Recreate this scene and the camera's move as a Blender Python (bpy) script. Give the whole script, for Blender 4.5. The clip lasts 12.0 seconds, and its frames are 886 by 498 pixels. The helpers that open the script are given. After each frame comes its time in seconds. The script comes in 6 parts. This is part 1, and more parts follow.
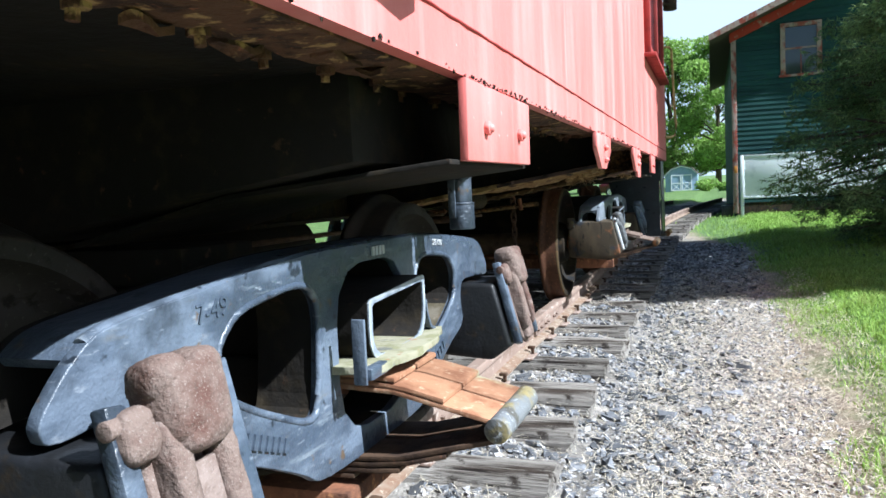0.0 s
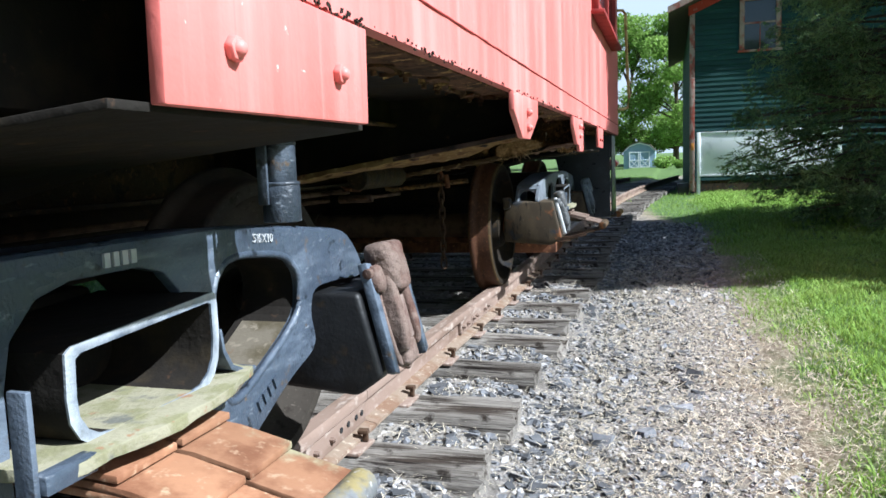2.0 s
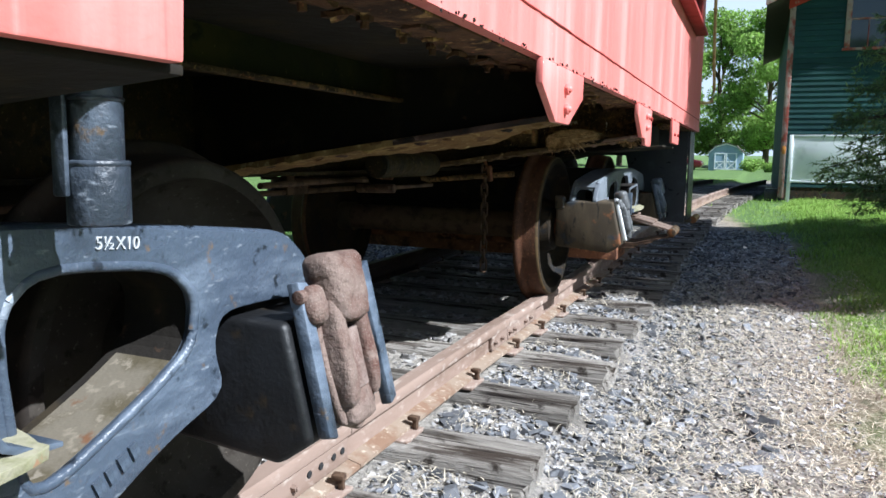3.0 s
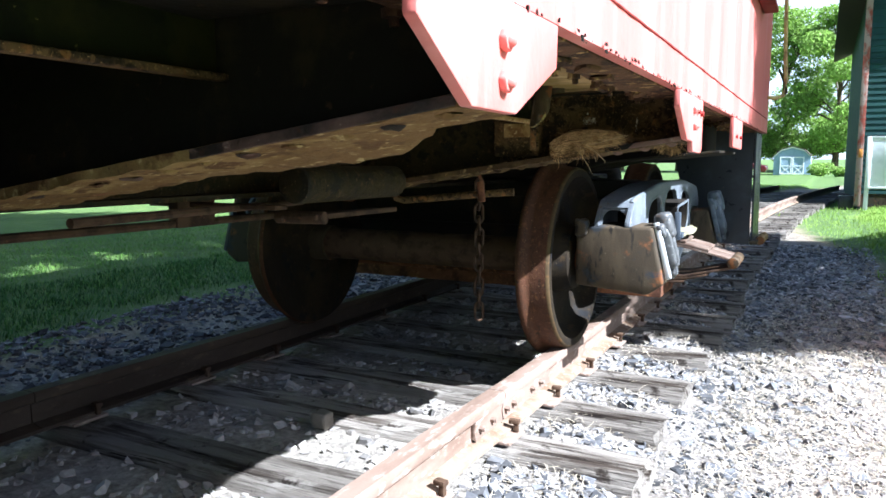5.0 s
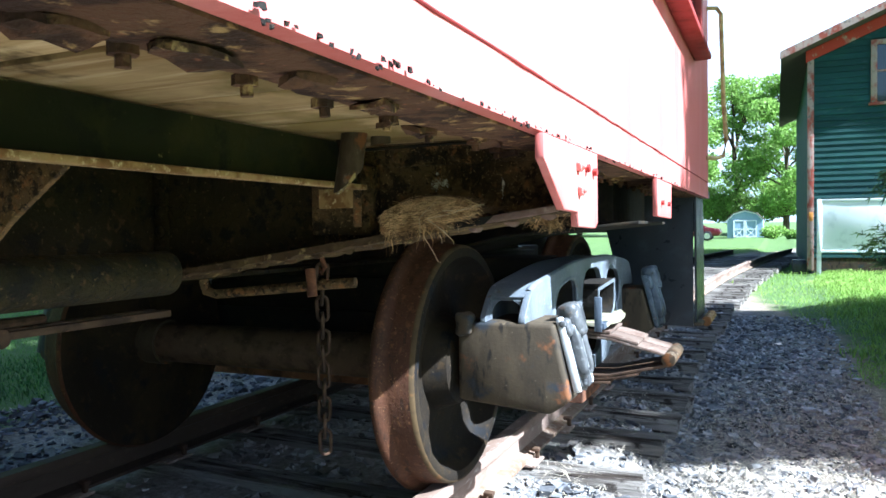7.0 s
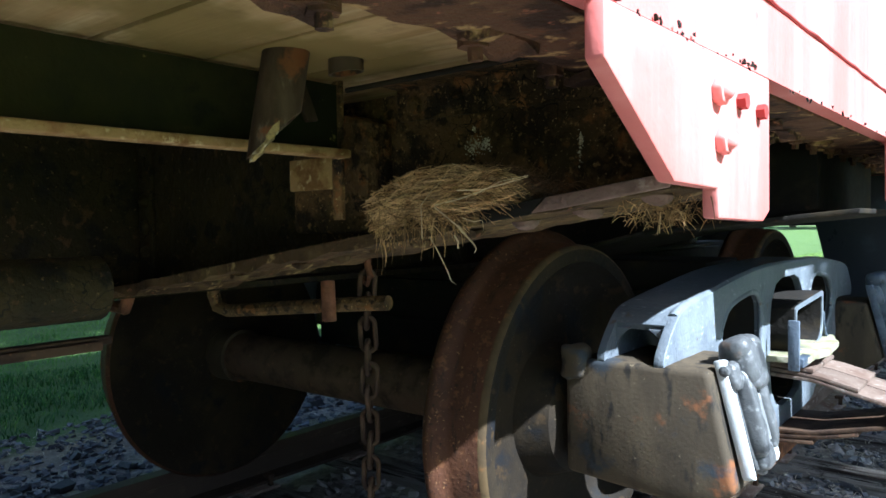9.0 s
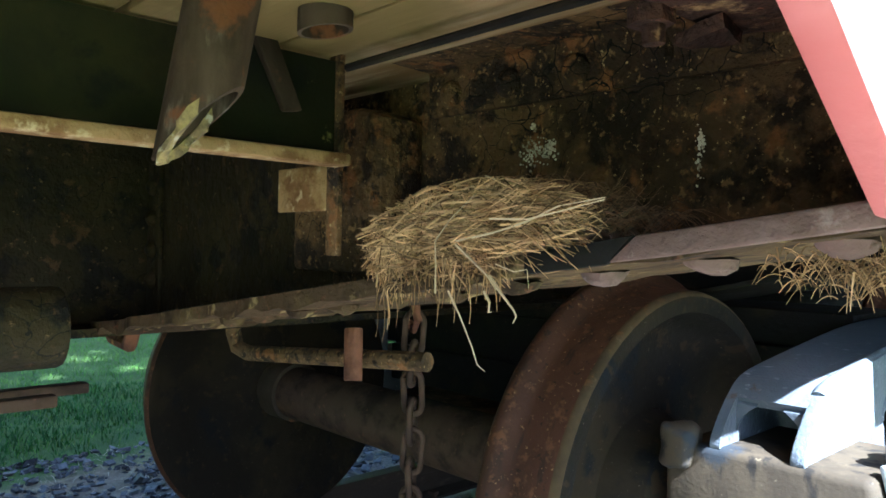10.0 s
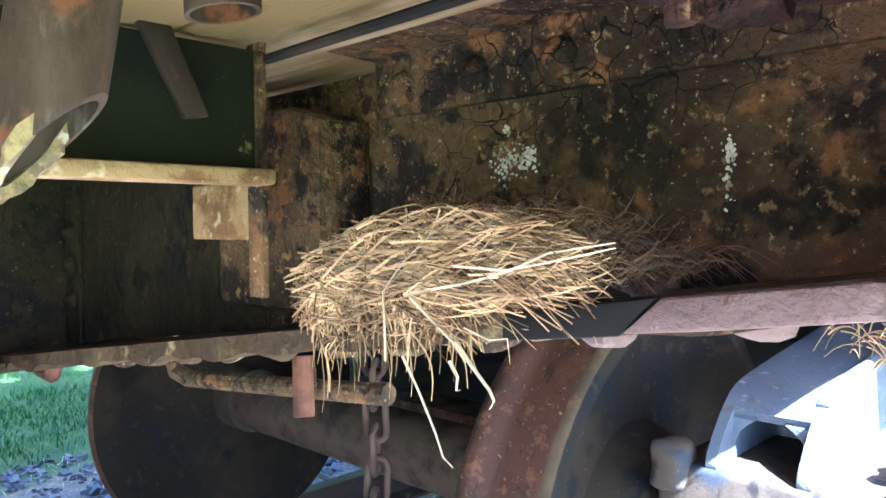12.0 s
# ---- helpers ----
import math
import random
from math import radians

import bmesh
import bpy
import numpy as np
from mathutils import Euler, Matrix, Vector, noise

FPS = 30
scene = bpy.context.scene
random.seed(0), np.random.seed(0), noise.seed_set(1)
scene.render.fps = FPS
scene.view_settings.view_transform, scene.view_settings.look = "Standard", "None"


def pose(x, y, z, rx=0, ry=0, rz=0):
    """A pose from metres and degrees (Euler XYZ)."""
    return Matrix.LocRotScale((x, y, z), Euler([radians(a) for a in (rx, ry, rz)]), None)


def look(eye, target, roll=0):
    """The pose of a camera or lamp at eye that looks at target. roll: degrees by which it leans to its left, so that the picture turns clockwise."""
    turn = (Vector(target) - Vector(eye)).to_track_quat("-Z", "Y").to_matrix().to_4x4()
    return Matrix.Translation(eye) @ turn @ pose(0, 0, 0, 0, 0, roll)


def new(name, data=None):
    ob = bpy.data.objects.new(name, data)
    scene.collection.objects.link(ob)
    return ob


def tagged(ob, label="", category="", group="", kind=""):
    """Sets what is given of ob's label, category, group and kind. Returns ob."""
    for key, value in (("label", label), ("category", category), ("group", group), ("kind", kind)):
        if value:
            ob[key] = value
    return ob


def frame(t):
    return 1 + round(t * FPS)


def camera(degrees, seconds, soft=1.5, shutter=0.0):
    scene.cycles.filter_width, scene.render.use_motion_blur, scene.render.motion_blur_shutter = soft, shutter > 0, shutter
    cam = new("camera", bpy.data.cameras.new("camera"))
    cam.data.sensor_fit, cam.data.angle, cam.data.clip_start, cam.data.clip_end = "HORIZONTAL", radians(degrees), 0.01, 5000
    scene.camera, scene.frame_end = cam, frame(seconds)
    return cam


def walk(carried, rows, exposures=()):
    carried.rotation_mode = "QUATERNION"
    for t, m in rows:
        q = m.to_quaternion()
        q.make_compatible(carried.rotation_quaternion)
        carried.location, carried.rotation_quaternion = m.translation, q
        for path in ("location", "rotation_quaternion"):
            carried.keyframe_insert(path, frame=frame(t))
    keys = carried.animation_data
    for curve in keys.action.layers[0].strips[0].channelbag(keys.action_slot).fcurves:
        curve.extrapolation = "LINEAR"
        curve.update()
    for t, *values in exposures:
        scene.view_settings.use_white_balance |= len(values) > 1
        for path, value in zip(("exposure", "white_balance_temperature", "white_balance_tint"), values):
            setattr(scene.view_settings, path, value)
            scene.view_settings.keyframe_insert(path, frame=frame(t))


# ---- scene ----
cam = camera(61.9, 12.0, soft=1.6)
PATH = [
    (0, (1.831, 0.137, 1.013), (1.148, 2.009, 0.845), -2.9),
    (0.5, (1.875, 0.281, 0.999), (1.104, 2.117, 0.82), -2.8),
    (1, (1.903, 0.424, 0.993), (1.045, 2.218, 0.779), -1.6),
    (1.5, (1.891, 0.61, 0.99), (1.158, 2.456, 0.755), -2.3),
    (2, (1.865, 0.85, 0.997), (1.282, 2.748, 0.756), -2.2),
    (2.5, (1.887, 1.119, 0.973), (1.242, 2.996, 0.726), -1.5),
    (2.7, (1.889, 1.237, 0.979), (1.179, 3.089, 0.72), -0.4),
    (4.3, (1.803, 2.168, 0.99), (0.912, 3.941, 0.741), 0.9),
    (4.5, (1.804, 2.236, 0.998), (0.867, 3.986, 0.753), 0.5),
    (5, (1.78, 2.473, 0.997), (0.874, 4.239, 0.751), -0.1),
    (5.5, (1.79, 2.706, 1.014), (0.985, 4.522, 0.786), -1.2),
    (6, (1.847, 2.909, 1.018), (0.928, 4.682, 0.902), 0.1),
    (6.5, (1.852, 3.115, 1.023), (0.986, 4.915, 0.938), -0.4),
    (6.7, (1.831, 3.217, 1.025), (1.026, 5.046, 0.956), -0.7),
    (8.3, (1.719, 3.837, 1.005), (0.679, 5.543, 0.911), -1.7),
    (8.5, (1.708, 3.916, 1.016), (0.648, 5.608, 0.889), -1.5),
    (9, (1.674, 4.132, 1.018), (0.411, 5.681, 0.939), -1.1),
    (9.5, (1.636, 4.306, 1.029), (0.15, 5.643, 0.976), 0.5),
    (10, (1.502, 4.436, 1.035), (0.038, 5.799, 1.017), 0.9),
    (10.5, (1.397, 4.513, 1.054), (-0.034, 5.91, 1.088), 1.3),
    (11, (1.354, 4.567, 1.051), (-0.062, 5.979, 1.062), 0.6),
    (11.5, (1.356, 4.575, 1.056), (-0.067, 5.979, 1.001), -0.7),
    (12, (1.404, 4.542, 1.077), (0.001, 5.966, 1.002), -0.8),
]
EXPOSURES = [(0.0, 1.50, 5550, 6), (1.0, 1.40, 5600, 6), (2.7, 1.28, 5650, 7), (4.3, 2.08, 5550, 9), (5.0, 2.27, 5550, 9), (6.5, 2.50, 5200, 6), (8.5, 2.05, 5280, 3), (9.5, 2.60, 5250, 6), (10.5, 4.1, 4850, 7), (11.0, 4.5, 4950, 12), (12.0, 4.95, 4600, 21)]
walk(cam, [(t, look(eye, target, roll)) for t, eye, target, roll in PATH], EXPOSURES)

# ---- sky and sun ----
SUN_WAY = Vector((-1.0, 0.14, -0.97)).normalized()
world = bpy.data.worlds.new("sky")
scene.world = world
world.use_nodes = True
sky = world.node_tree.nodes.new("ShaderNodeTexSky")
sky.sky_type, sky.sun_disc = "NISHITA", False
sky.sun_elevation, sky.sun_rotation = math.asin(-SUN_WAY.z), math.atan2(-SUN_WAY.x, -SUN_WAY.y)
sky.air_density, sky.dust_density, sky.ozone_density = 1.0, 1.4, 1.0
world.node_tree.links.new(sky.outputs[0], world.node_tree.nodes["Background"].inputs[0])
world.node_tree.nodes["Background"].inputs[1].default_value = 0.046
sun = new("sun", bpy.data.lights.new("sun", "SUN"))
sun.data.energy, sun.data.angle, sun.data.color = 5.0, radians(0.53), (1.0, 0.975, 0.94)
sun.matrix_world = look((12, -2, 12), Vector((12, -2, 12)) + SUN_WAY)


# ---- materials ----
def material(name, base, rough=0.8, metal=0.0, layers=(), bumps=(), rnd=0.0, spec=0.2, island=0.0, transl=0.0, edge=None, cracks=None):
    """layers: (scale, low, high, colour[, stretch]); bumps: (scale, metres[, stretch])."""
    m = bpy.data.materials.new(name)
    m.use_nodes = True
    nt = m.node_tree
    nodes, links = nt.nodes, nt.links
    bsdf = nodes["Principled BSDF"]
    at = nodes.new("ShaderNodeTexCoord").outputs["Object"]

    def noisy(scale, stretch, detail=6.0, roughness=0.6):
        mp = nodes.new("ShaderNodeMapping")
        mp.inputs["Scale"].default_value = stretch
        links.new(at, mp.inputs["Vector"])
        n = nodes.new("ShaderNodeTexNoise")
        n.inputs["Scale"].default_value, n.inputs["Detail"].default_value, n.inputs["Roughness"].default_value = scale, detail, roughness
        links.new(mp.outputs[0], n.inputs["Vector"])
        return n.outputs["Fac"]

    colour = nodes.new("ShaderNodeRGB")
    colour.outputs[0].default_value = (*base, 1)
    colour = colour.outputs[0]
    first = None
    for layer in layers:
        scale, low, high, tint = layer[:4]
        fac = noisy(scale, layer[4] if len(layer) > 4 else (1, 1, 1))
        ramp = nodes.new("ShaderNodeMapRange")
        ramp.interpolation_type = "SMOOTHSTEP"
        ramp.inputs["From Min"].default_value, ramp.inputs["From Max"].default_value = low, high
        links.new(fac, ramp.inputs["Value"])
        mix = nodes.new("ShaderNodeMix")
        mix.data_type = "RGBA"
        links.new(ramp.outputs[0], mix.inputs[0])
        links.new(colour, mix.inputs[6])
        mix.inputs[7].default_value = (*tint, 1)
        colour = mix.outputs[2]
        first = first or fac
    # worn paint and bright edge highlights, both put into the colour
    if edge:
        geo = nodes.new("ShaderNodeNewGeometry")
        worn = nodes.new("ShaderNodeMath")
        worn.operation = "MULTIPLY_ADD"
        links.new(noisy(35, (1, 1, 1)), worn.inputs[0])
        worn.inputs[1].default_value = 0.10
        links.new(geo.outputs["Pointiness"], worn.inputs[2])
        ramp = nodes.new("ShaderNodeMapRange")
        ramp.inputs["From Min"].default_value, ramp.inputs["From Max"].default_value = 0.60, 0.68
        links.new(worn.outputs[0], ramp.inputs["Value"])
        mix = nodes.new("ShaderNodeMix")
        mix.data_type = "RGBA"
        links.new(ramp.outputs[0], mix.inputs[0])
        links.new(colour, mix.inputs[6])
        mix.inputs[7].default_value = (*edge, 1)
        colour = mix.outputs[2]
    if rnd or island:
        source = nodes.new("ShaderNodeObjectInfo").outputs["Random"] if rnd else nodes.new("ShaderNodeNewGeometry").outputs["Random Per Island"]
        span = rnd or island
        rng = nodes.new("ShaderNodeMapRange")
        rng.inputs["To Min"].default_value, rng.inputs["To Max"].default_value = 1 - span, 1 + span
        links.new(source, rng.inputs["Value"])
        hsv = nodes.new("ShaderNodeHueSaturation")
        links.new(rng.outputs[0], hsv.inputs["Value"])
        links.new(colour, hsv.inputs["Color"])
        colour = hsv.outputs[0]
    links.new(colour, bsdf.inputs["Base Color"])
    bsdf.inputs["Metallic"].default_value = metal
    bsdf.inputs["Specular IOR Level"].default_value = spec
    if first:
        rr = nodes.new("ShaderNodeMapRange")
        rr.inputs["From Min"].default_value, rr.inputs["From Max"].default_value = 0.3, 0.7
        rr.inputs["To Min"].default_value, rr.inputs["To Max"].default_value = max(rough - 0.12, 0.05), min(rough + 0.1, 1)
        links.new(first, rr.inputs["Value"])
        links.new(rr.outputs[0], bsdf.inputs["Roughness"])
    else:
        bsdf.inputs["Roughness"].default_value = rough
    normal = None
    if cracks:
        # broken scale: dark lines between curling plates, here and there
        warp = nodes.new("ShaderNodeVectorMath")
        warp.operation = "MULTIPLY_ADD"
        wn = nodes.new("ShaderNodeTexNoise")
        wn.inputs["Scale"].default_value = cracks[0] * 0.8
        links.new(at, wn.inputs["Vector"])
        links.new(wn.outputs["Color"], warp.inputs[0])
        warp.inputs[1].default_value = (1.2 / cracks[0],) * 3
        links.new(at, warp.inputs[2])
        vor = nodes.new("ShaderNodeTexVoronoi")
        vor.feature = "DISTANCE_TO_EDGE"
        vor.inputs["Scale"].default_value = cracks[0]
        links.new(warp.outputs[0], vor.inputs["Vector"])
        patch = nodes.new("ShaderNodeMapRange")
        patch.inputs["From Min"].default_value, patch.inputs["From Max"].default_value = 0.46, 0.64
        patch.inputs["To Min"].default_value, patch.inputs["To Max"].default_value = 0.0, cracks[1]
        links.new(noisy(6, (1, 1, 1)), patch.inputs["Value"])
        line = nodes.new("ShaderNodeMath")
        line.operation = "LESS_THAN"
        links.new(vor.outputs["Distance"], line.inputs[0])
        links.new(patch.outputs[0], line.inputs[1])
        mix = nodes.new("ShaderNodeMix")
        mix.data_type = "RGBA"
        links.new(line.outputs[0], mix.inputs[0])
        links.new(colour, mix.inputs[6])
        mix.inputs[7].default_value = (0.012, 0.010, 0.008, 1)
        links.new(mix.outputs[2], bsdf.inputs["Base Color"])
        bump = nodes.new("ShaderNodeBump")
        bump.inputs["Distance"].default_value = 0.004
        links.new(vor.outputs["Distance"], bump.inputs["Height"])
        normal = bump.outputs[0]
    for b in bumps:
        bump = nodes.new("ShaderNodeBump")
        bump.inputs["Distance"].default_value, bump.inputs["Strength"].default_value = b[1], 1.0
        links.new(noisy(b[0], b[2] if len(b) > 2 else (1, 1, 1), 5.0), bump.inputs["Height"])
        if normal:
            links.new(normal, bump.inputs["Normal"])
        normal = bump.outputs[0]
    if normal:
        links.new(normal, bsdf.inputs["Normal"])
    if transl:
        tr = nodes.new("ShaderNodeBsdfTranslucent")
        links.new(colour, tr.inputs["Color"])
        add = nodes.new("ShaderNodeMixShader")
        add.inputs[0].default_value = transl
        links.new(bsdf.outputs[0], add.inputs[1])
        links.new(tr.outputs[0], add.inputs[2])
        links.new(add.outputs[0], nodes["Material Output"].inputs["Surface"])
    return m


RUSTC, RUSTD = (0.20, 0.085, 0.045), (0.075, 0.035, 0.022)
red_paint = material("red_paint", (0.60, 0.155, 0.135), 0.5, layers=[(1.6, 0.42, 0.70, (0.67, 0.25, 0.225), (1, 4, 0.3)), (5.0, 0.56, 0.92, (0.74, 0.36, 0.33), (1, 5, 0.10)), (13.0, 0.60, 0.90, (0.50, 0.11, 0.095), (1, 4, 0.07)), (18.0, 0.68, 0.78, (0.42, 0.08, 0.07)), (45.0, 0.70, 0.76, (0.78, 0.60, 0.55)), (7.0, 0.70, 0.78, (0.76, 0.50, 0.46))], bumps=[(6.0, 0.004), (60, 0.0008)], spec=0.35)
red_trim = material("red_trim", (0.26, 0.038, 0.034), 0.65, layers=[(9, 0.5, 0.7, (0.15, 0.028, 0.025))], bumps=[(40, 0.001)])
rust = material("rust", RUSTC, 0.88, layers=[(9, 0.4, 0.62, RUSTD), (30, 0.55, 0.72, (0.36, 0.17, 0.075))], bumps=[(45, 0.004), (160, 0.0015)])
flaky_rust = material("flaky_rust", (0.11, 0.055, 0.03), 0.9, layers=[(14, 0.45, 0.6, (0.045, 0.025, 0.018)), (26, 0.56, 0.68, (0.40, 0.26, 0.11)), (50, 0.62, 0.72, (0.28, 0.11, 0.06))], bumps=[(30, 0.008), (120, 0.003)])
lid_rust = material("lid_rust", (0.15, 0.108, 0.09), 0.85, layers=[(7, 0.44, 0.62, (0.085, 0.044, 0.034)), (11, 0.58, 0.74, (0.22, 0.165, 0.14)), (330, 0.54, 0.72, (0.225, 0.185, 0.163)), (90, 0.58, 0.72, (0.085, 0.058, 0.047))], bumps=[(160, 0.0022), (24, 0.010)], edge=(0.28, 0.225, 0.20))
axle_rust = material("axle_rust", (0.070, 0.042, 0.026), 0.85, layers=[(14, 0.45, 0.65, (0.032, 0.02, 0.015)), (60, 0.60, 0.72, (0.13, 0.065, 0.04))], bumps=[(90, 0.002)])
old_maroon = material("old_maroon", (0.095, 0.060, 0.052), 0.85, layers=[(4, 0.42, 0.56, (0.028, 0.023, 0.022)), (30, 0.56, 0.70, (0.22, 0.145, 0.125)), (18, 0.56, 0.66, (0.06, 0.03, 0.022)), (60, 0.66, 0.72, (0.32, 0.26, 0.22))], bumps=[(40, 0.007), (120, 0.002)], spec=0.1)
rail_rust = material("rail_rust", (0.215, 0.155, 0.125), 0.72, layers=[(6, 0.42, 0.66, (0.14, 0.095, 0.072), (1, 0.3, 1)), (30, 0.52, 0.72, (0.34, 0.285, 0.245), (1, 0.4, 1))], bumps=[(70, 0.001)])
rail_foot = material("rail_foot", (0.215, 0.165, 0.125), 0.9, layers=[(9, 0.42, 0.64, (0.17, 0.105, 0.07)), (40, 0.55, 0.7, (0.38, 0.32, 0.25))], bumps=[(60, 0.002)])
step_black = material("step_black", (0.018, 0.021, 0.028), 0.35, layers=[(9, 0.5, 0.72, (0.035, 0.042, 0.055)), (30, 0.66, 0.74, (0.09, 0.07, 0.05))], bumps=[(25, 0.002)], spec=0.5)
# paint tones; the pale streaks stand in for gloss highlights
PAINT = dict(layers=[(5, 0.44, 0.60, (0.105, 0.128, 0.165), (1, 0.45, 1.6)), (2.5, 0.48, 0.62, (0.022, 0.028, 0.038)), (40, 0.60, 0.72, (0.16, 0.18, 0.21), (1, 0.6, 2)), (24, 0.64, 0.72, (0.095, 0.066, 0.042)), (11, 0.64, 0.76, (0.155, 0.178, 0.205), (1, 0.3, 2.4)), (18, 0.60, 0.68, (0.014, 0.018, 0.025)), (4, 0.62, 0.72, (0.11, 0.105, 0.095), (1, 0.5, 2.5))], bumps=[(11, 0.006), (34, 0.0030), (120, 0.0012)], spec=0.42)
black_paint = material("black_paint", (0.048, 0.062, 0.086), 0.36, edge=(0.40, 0.43, 0.46), **PAINT)
plain_black = material("plain_black", (0.046, 0.060, 0.083), 0.36, **PAINT)
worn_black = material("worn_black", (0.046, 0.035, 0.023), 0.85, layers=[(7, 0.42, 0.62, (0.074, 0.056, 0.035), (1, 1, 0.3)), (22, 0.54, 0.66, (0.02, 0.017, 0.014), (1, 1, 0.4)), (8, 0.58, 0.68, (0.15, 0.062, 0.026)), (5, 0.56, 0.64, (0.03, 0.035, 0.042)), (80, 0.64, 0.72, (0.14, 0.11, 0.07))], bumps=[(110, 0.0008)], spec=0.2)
silver_paint = material("silver_paint", (0.22, 0.228, 0.238), 0.5, metal=0.1, layers=[(16, 0.52, 0.64, (0.05, 0.052, 0.055)), (60, 0.58, 0.68, (0.12, 0.10, 0.085))], bumps=[(80, 0.0015)], edge=(0.55, 0.56, 0.58))
bright_silver = material("bright_silver", (0.50, 0.51, 0.52), 0.45, layers=[(20, 0.60, 0.70, (0.14, 0.13, 0.12)), (60, 0.64, 0.72, (0.24, 0.22, 0.20))], bumps=[(80, 0.001)], spec=0.4)
oil_black = material("oil_black", (0.007, 0.0072, 0.008), 0.5, layers=[(6, 0.48, 0.66, (0.012, 0.013, 0.016)), (14, 0.58, 0.70, (0.020, 0.014, 0.008))], bumps=[(16, 0.003), (90, 0.001)], spec=0.35)
lid_grey = material("lid_grey", (0.075, 0.077, 0.080), 0.45, layers=[(12, 0.48, 0.62, (0.03, 0.031, 0.034)), (40, 0.55, 0.68, (0.16, 0.165, 0.17)), (20, 0.60, 0.70, (0.09, 0.065, 0.05))], bumps=[(80, 0.0015), (24, 0.004)], spec=0.4, edge=(0.40, 0.41, 0.42))
# grimy near-black, with the shade under the floor put into the colour
grime_shade_black = material("grime_shade_black", (0.014, 0.012, 0.010), 0.9, layers=[(8, 0.48, 0.68, (0.030, 0.023, 0.014)), (30, 0.62, 0.74, (0.06, 0.034, 0.02))], bumps=[(20, 0.005)], spec=0.15)
dark_steel = material("dark_steel", (0.118, 0.072, 0.032), 0.85, layers=[(4, 0.44, 0.60, (0.045, 0.029, 0.016)), (9, 0.52, 0.66, (0.16, 0.094, 0.038)), (15, 0.50, 0.60, (0.024, 0.017, 0.012)), (26, 0.55, 0.66, (0.20, 0.095, 0.034)), (48, 0.54, 0.64, (0.030, 0.020, 0.013)), (90, 0.58, 0.68, (0.22, 0.135, 0.055)), (190, 0.62, 0.70, (0.40, 0.28, 0.13))], bumps=[(18, 0.009), (60, 0.006), (140, 0.003)], cracks=(34, 0.020), spec=0.15)
green_steel = material("green_steel", (0.0125, 0.0135, 0.0055), 0.85, layers=[(6, 0.45, 0.65, (0.026, 0.024, 0.008)), (14, 0.55, 0.66, (0.009, 0.010, 0.006)), (40, 0.66, 0.73, (0.17, 0.14, 0.05))], bumps=[(25, 0.003)], spec=0.12)
yellow_rust = material("yellow_rust", (0.31, 0.20, 0.08), 0.9, layers=[(22, 0.45, 0.62, (0.17, 0.09, 0.03)), (60, 0.54, 0.68, (0.50, 0.38, 0.20)), (6, 0.58, 0.70, (0.20, 0.085, 0.035))], bumps=[(60, 0.005), (150, 0.002)])
wheel_tread = material("wheel_tread", (0.060, 0.025, 0.013), 0.65, layers=[(5, 0.42, 0.66, (0.040, 0.018, 0.010)), (12, 0.52, 0.70, (0.078, 0.034, 0.017)), (9, 0.55, 0.66, (0.030, 0.016, 0.010), (4, 1, 1)), (40, 0.56, 0.68, (0.10, 0.045, 0.02)), (150, 0.62, 0.70, (0.22, 0.13, 0.06)), (60, 0.60, 0.70, (0.022, 0.013, 0.009))], bumps=[(60, 0.002), (150, 0.001)], spec=0.15)
dark_tread = material("dark_tread", (0.020, 0.016, 0.013), 0.75, layers=[(6, 0.45, 0.65, (0.046, 0.033, 0.024)), (90, 0.62, 0.72, (0.07, 0.05, 0.035))], bumps=[(60, 0.0012)], spec=0.2)
rim_rust = material("rim_rust", (0.068, 0.044, 0.019), 0.8, layers=[(9, 0.45, 0.62, (0.045, 0.030, 0.015)), (25, 0.54, 0.68, (0.11, 0.056, 0.020)), (40, 0.62, 0.72, (0.095, 0.062, 0.03))], bumps=[(90, 0.001)])
sill_olive = material("sill_olive", (0.021, 0.0165, 0.0072), 0.8, layers=[(6, 0.45, 0.62, (0.036, 0.027, 0.011)), (18, 0.52, 0.62, (0.012, 0.010, 0.008)), (30, 0.58, 0.68, (0.075, 0.042, 0.018)), (90, 0.62, 0.7, (0.11, 0.075, 0.034))], bumps=[(25, 0.006), (90, 0.003)], cracks=(30, 0.02))
lit_dusty_steel = material("lit_dusty_steel", (0.125, 0.108, 0.082), 0.9, layers=[(10, 0.45, 0.62, (0.07, 0.058, 0.036)), (40, 0.55, 0.68, (0.18, 0.155, 0.12)), (14, 0.58, 0.68, (0.12, 0.06, 0.032))], bumps=[(60, 0.002)])
grey_frame = material("grey_frame", (0.115, 0.13, 0.15), 0.42, layers=[(7, 0.42, 0.66, (0.165, 0.185, 0.21)), (2.5, 0.5, 0.7, (0.075, 0.087, 0.105)), (40, 0.60, 0.72, (0.36, 0.38, 0.40), (1, 1, 2)), (24, 0.64, 0.74, (0.11, 0.08, 0.055))], bumps=[(30, 0.003), (120, 0.0012)], spec=0.32)
wheel_face = material("wheel_face", (0.014, 0.0108, 0.0078), 0.8, layers=[(4, 0.45, 0.62, (0.026, 0.019, 0.011)), (9, 0.54, 0.66, (0.009, 0.0095, 0.011)), (22, 0.57, 0.67, (0.034, 0.022, 0.011)), (90, 0.64, 0.72, (0.06, 0.045, 0.028)), (200, 0.68, 0.73, (0.12, 0.10, 0.075))], bumps=[(50, 0.0015), (160, 0.0008)], spec=0.12)
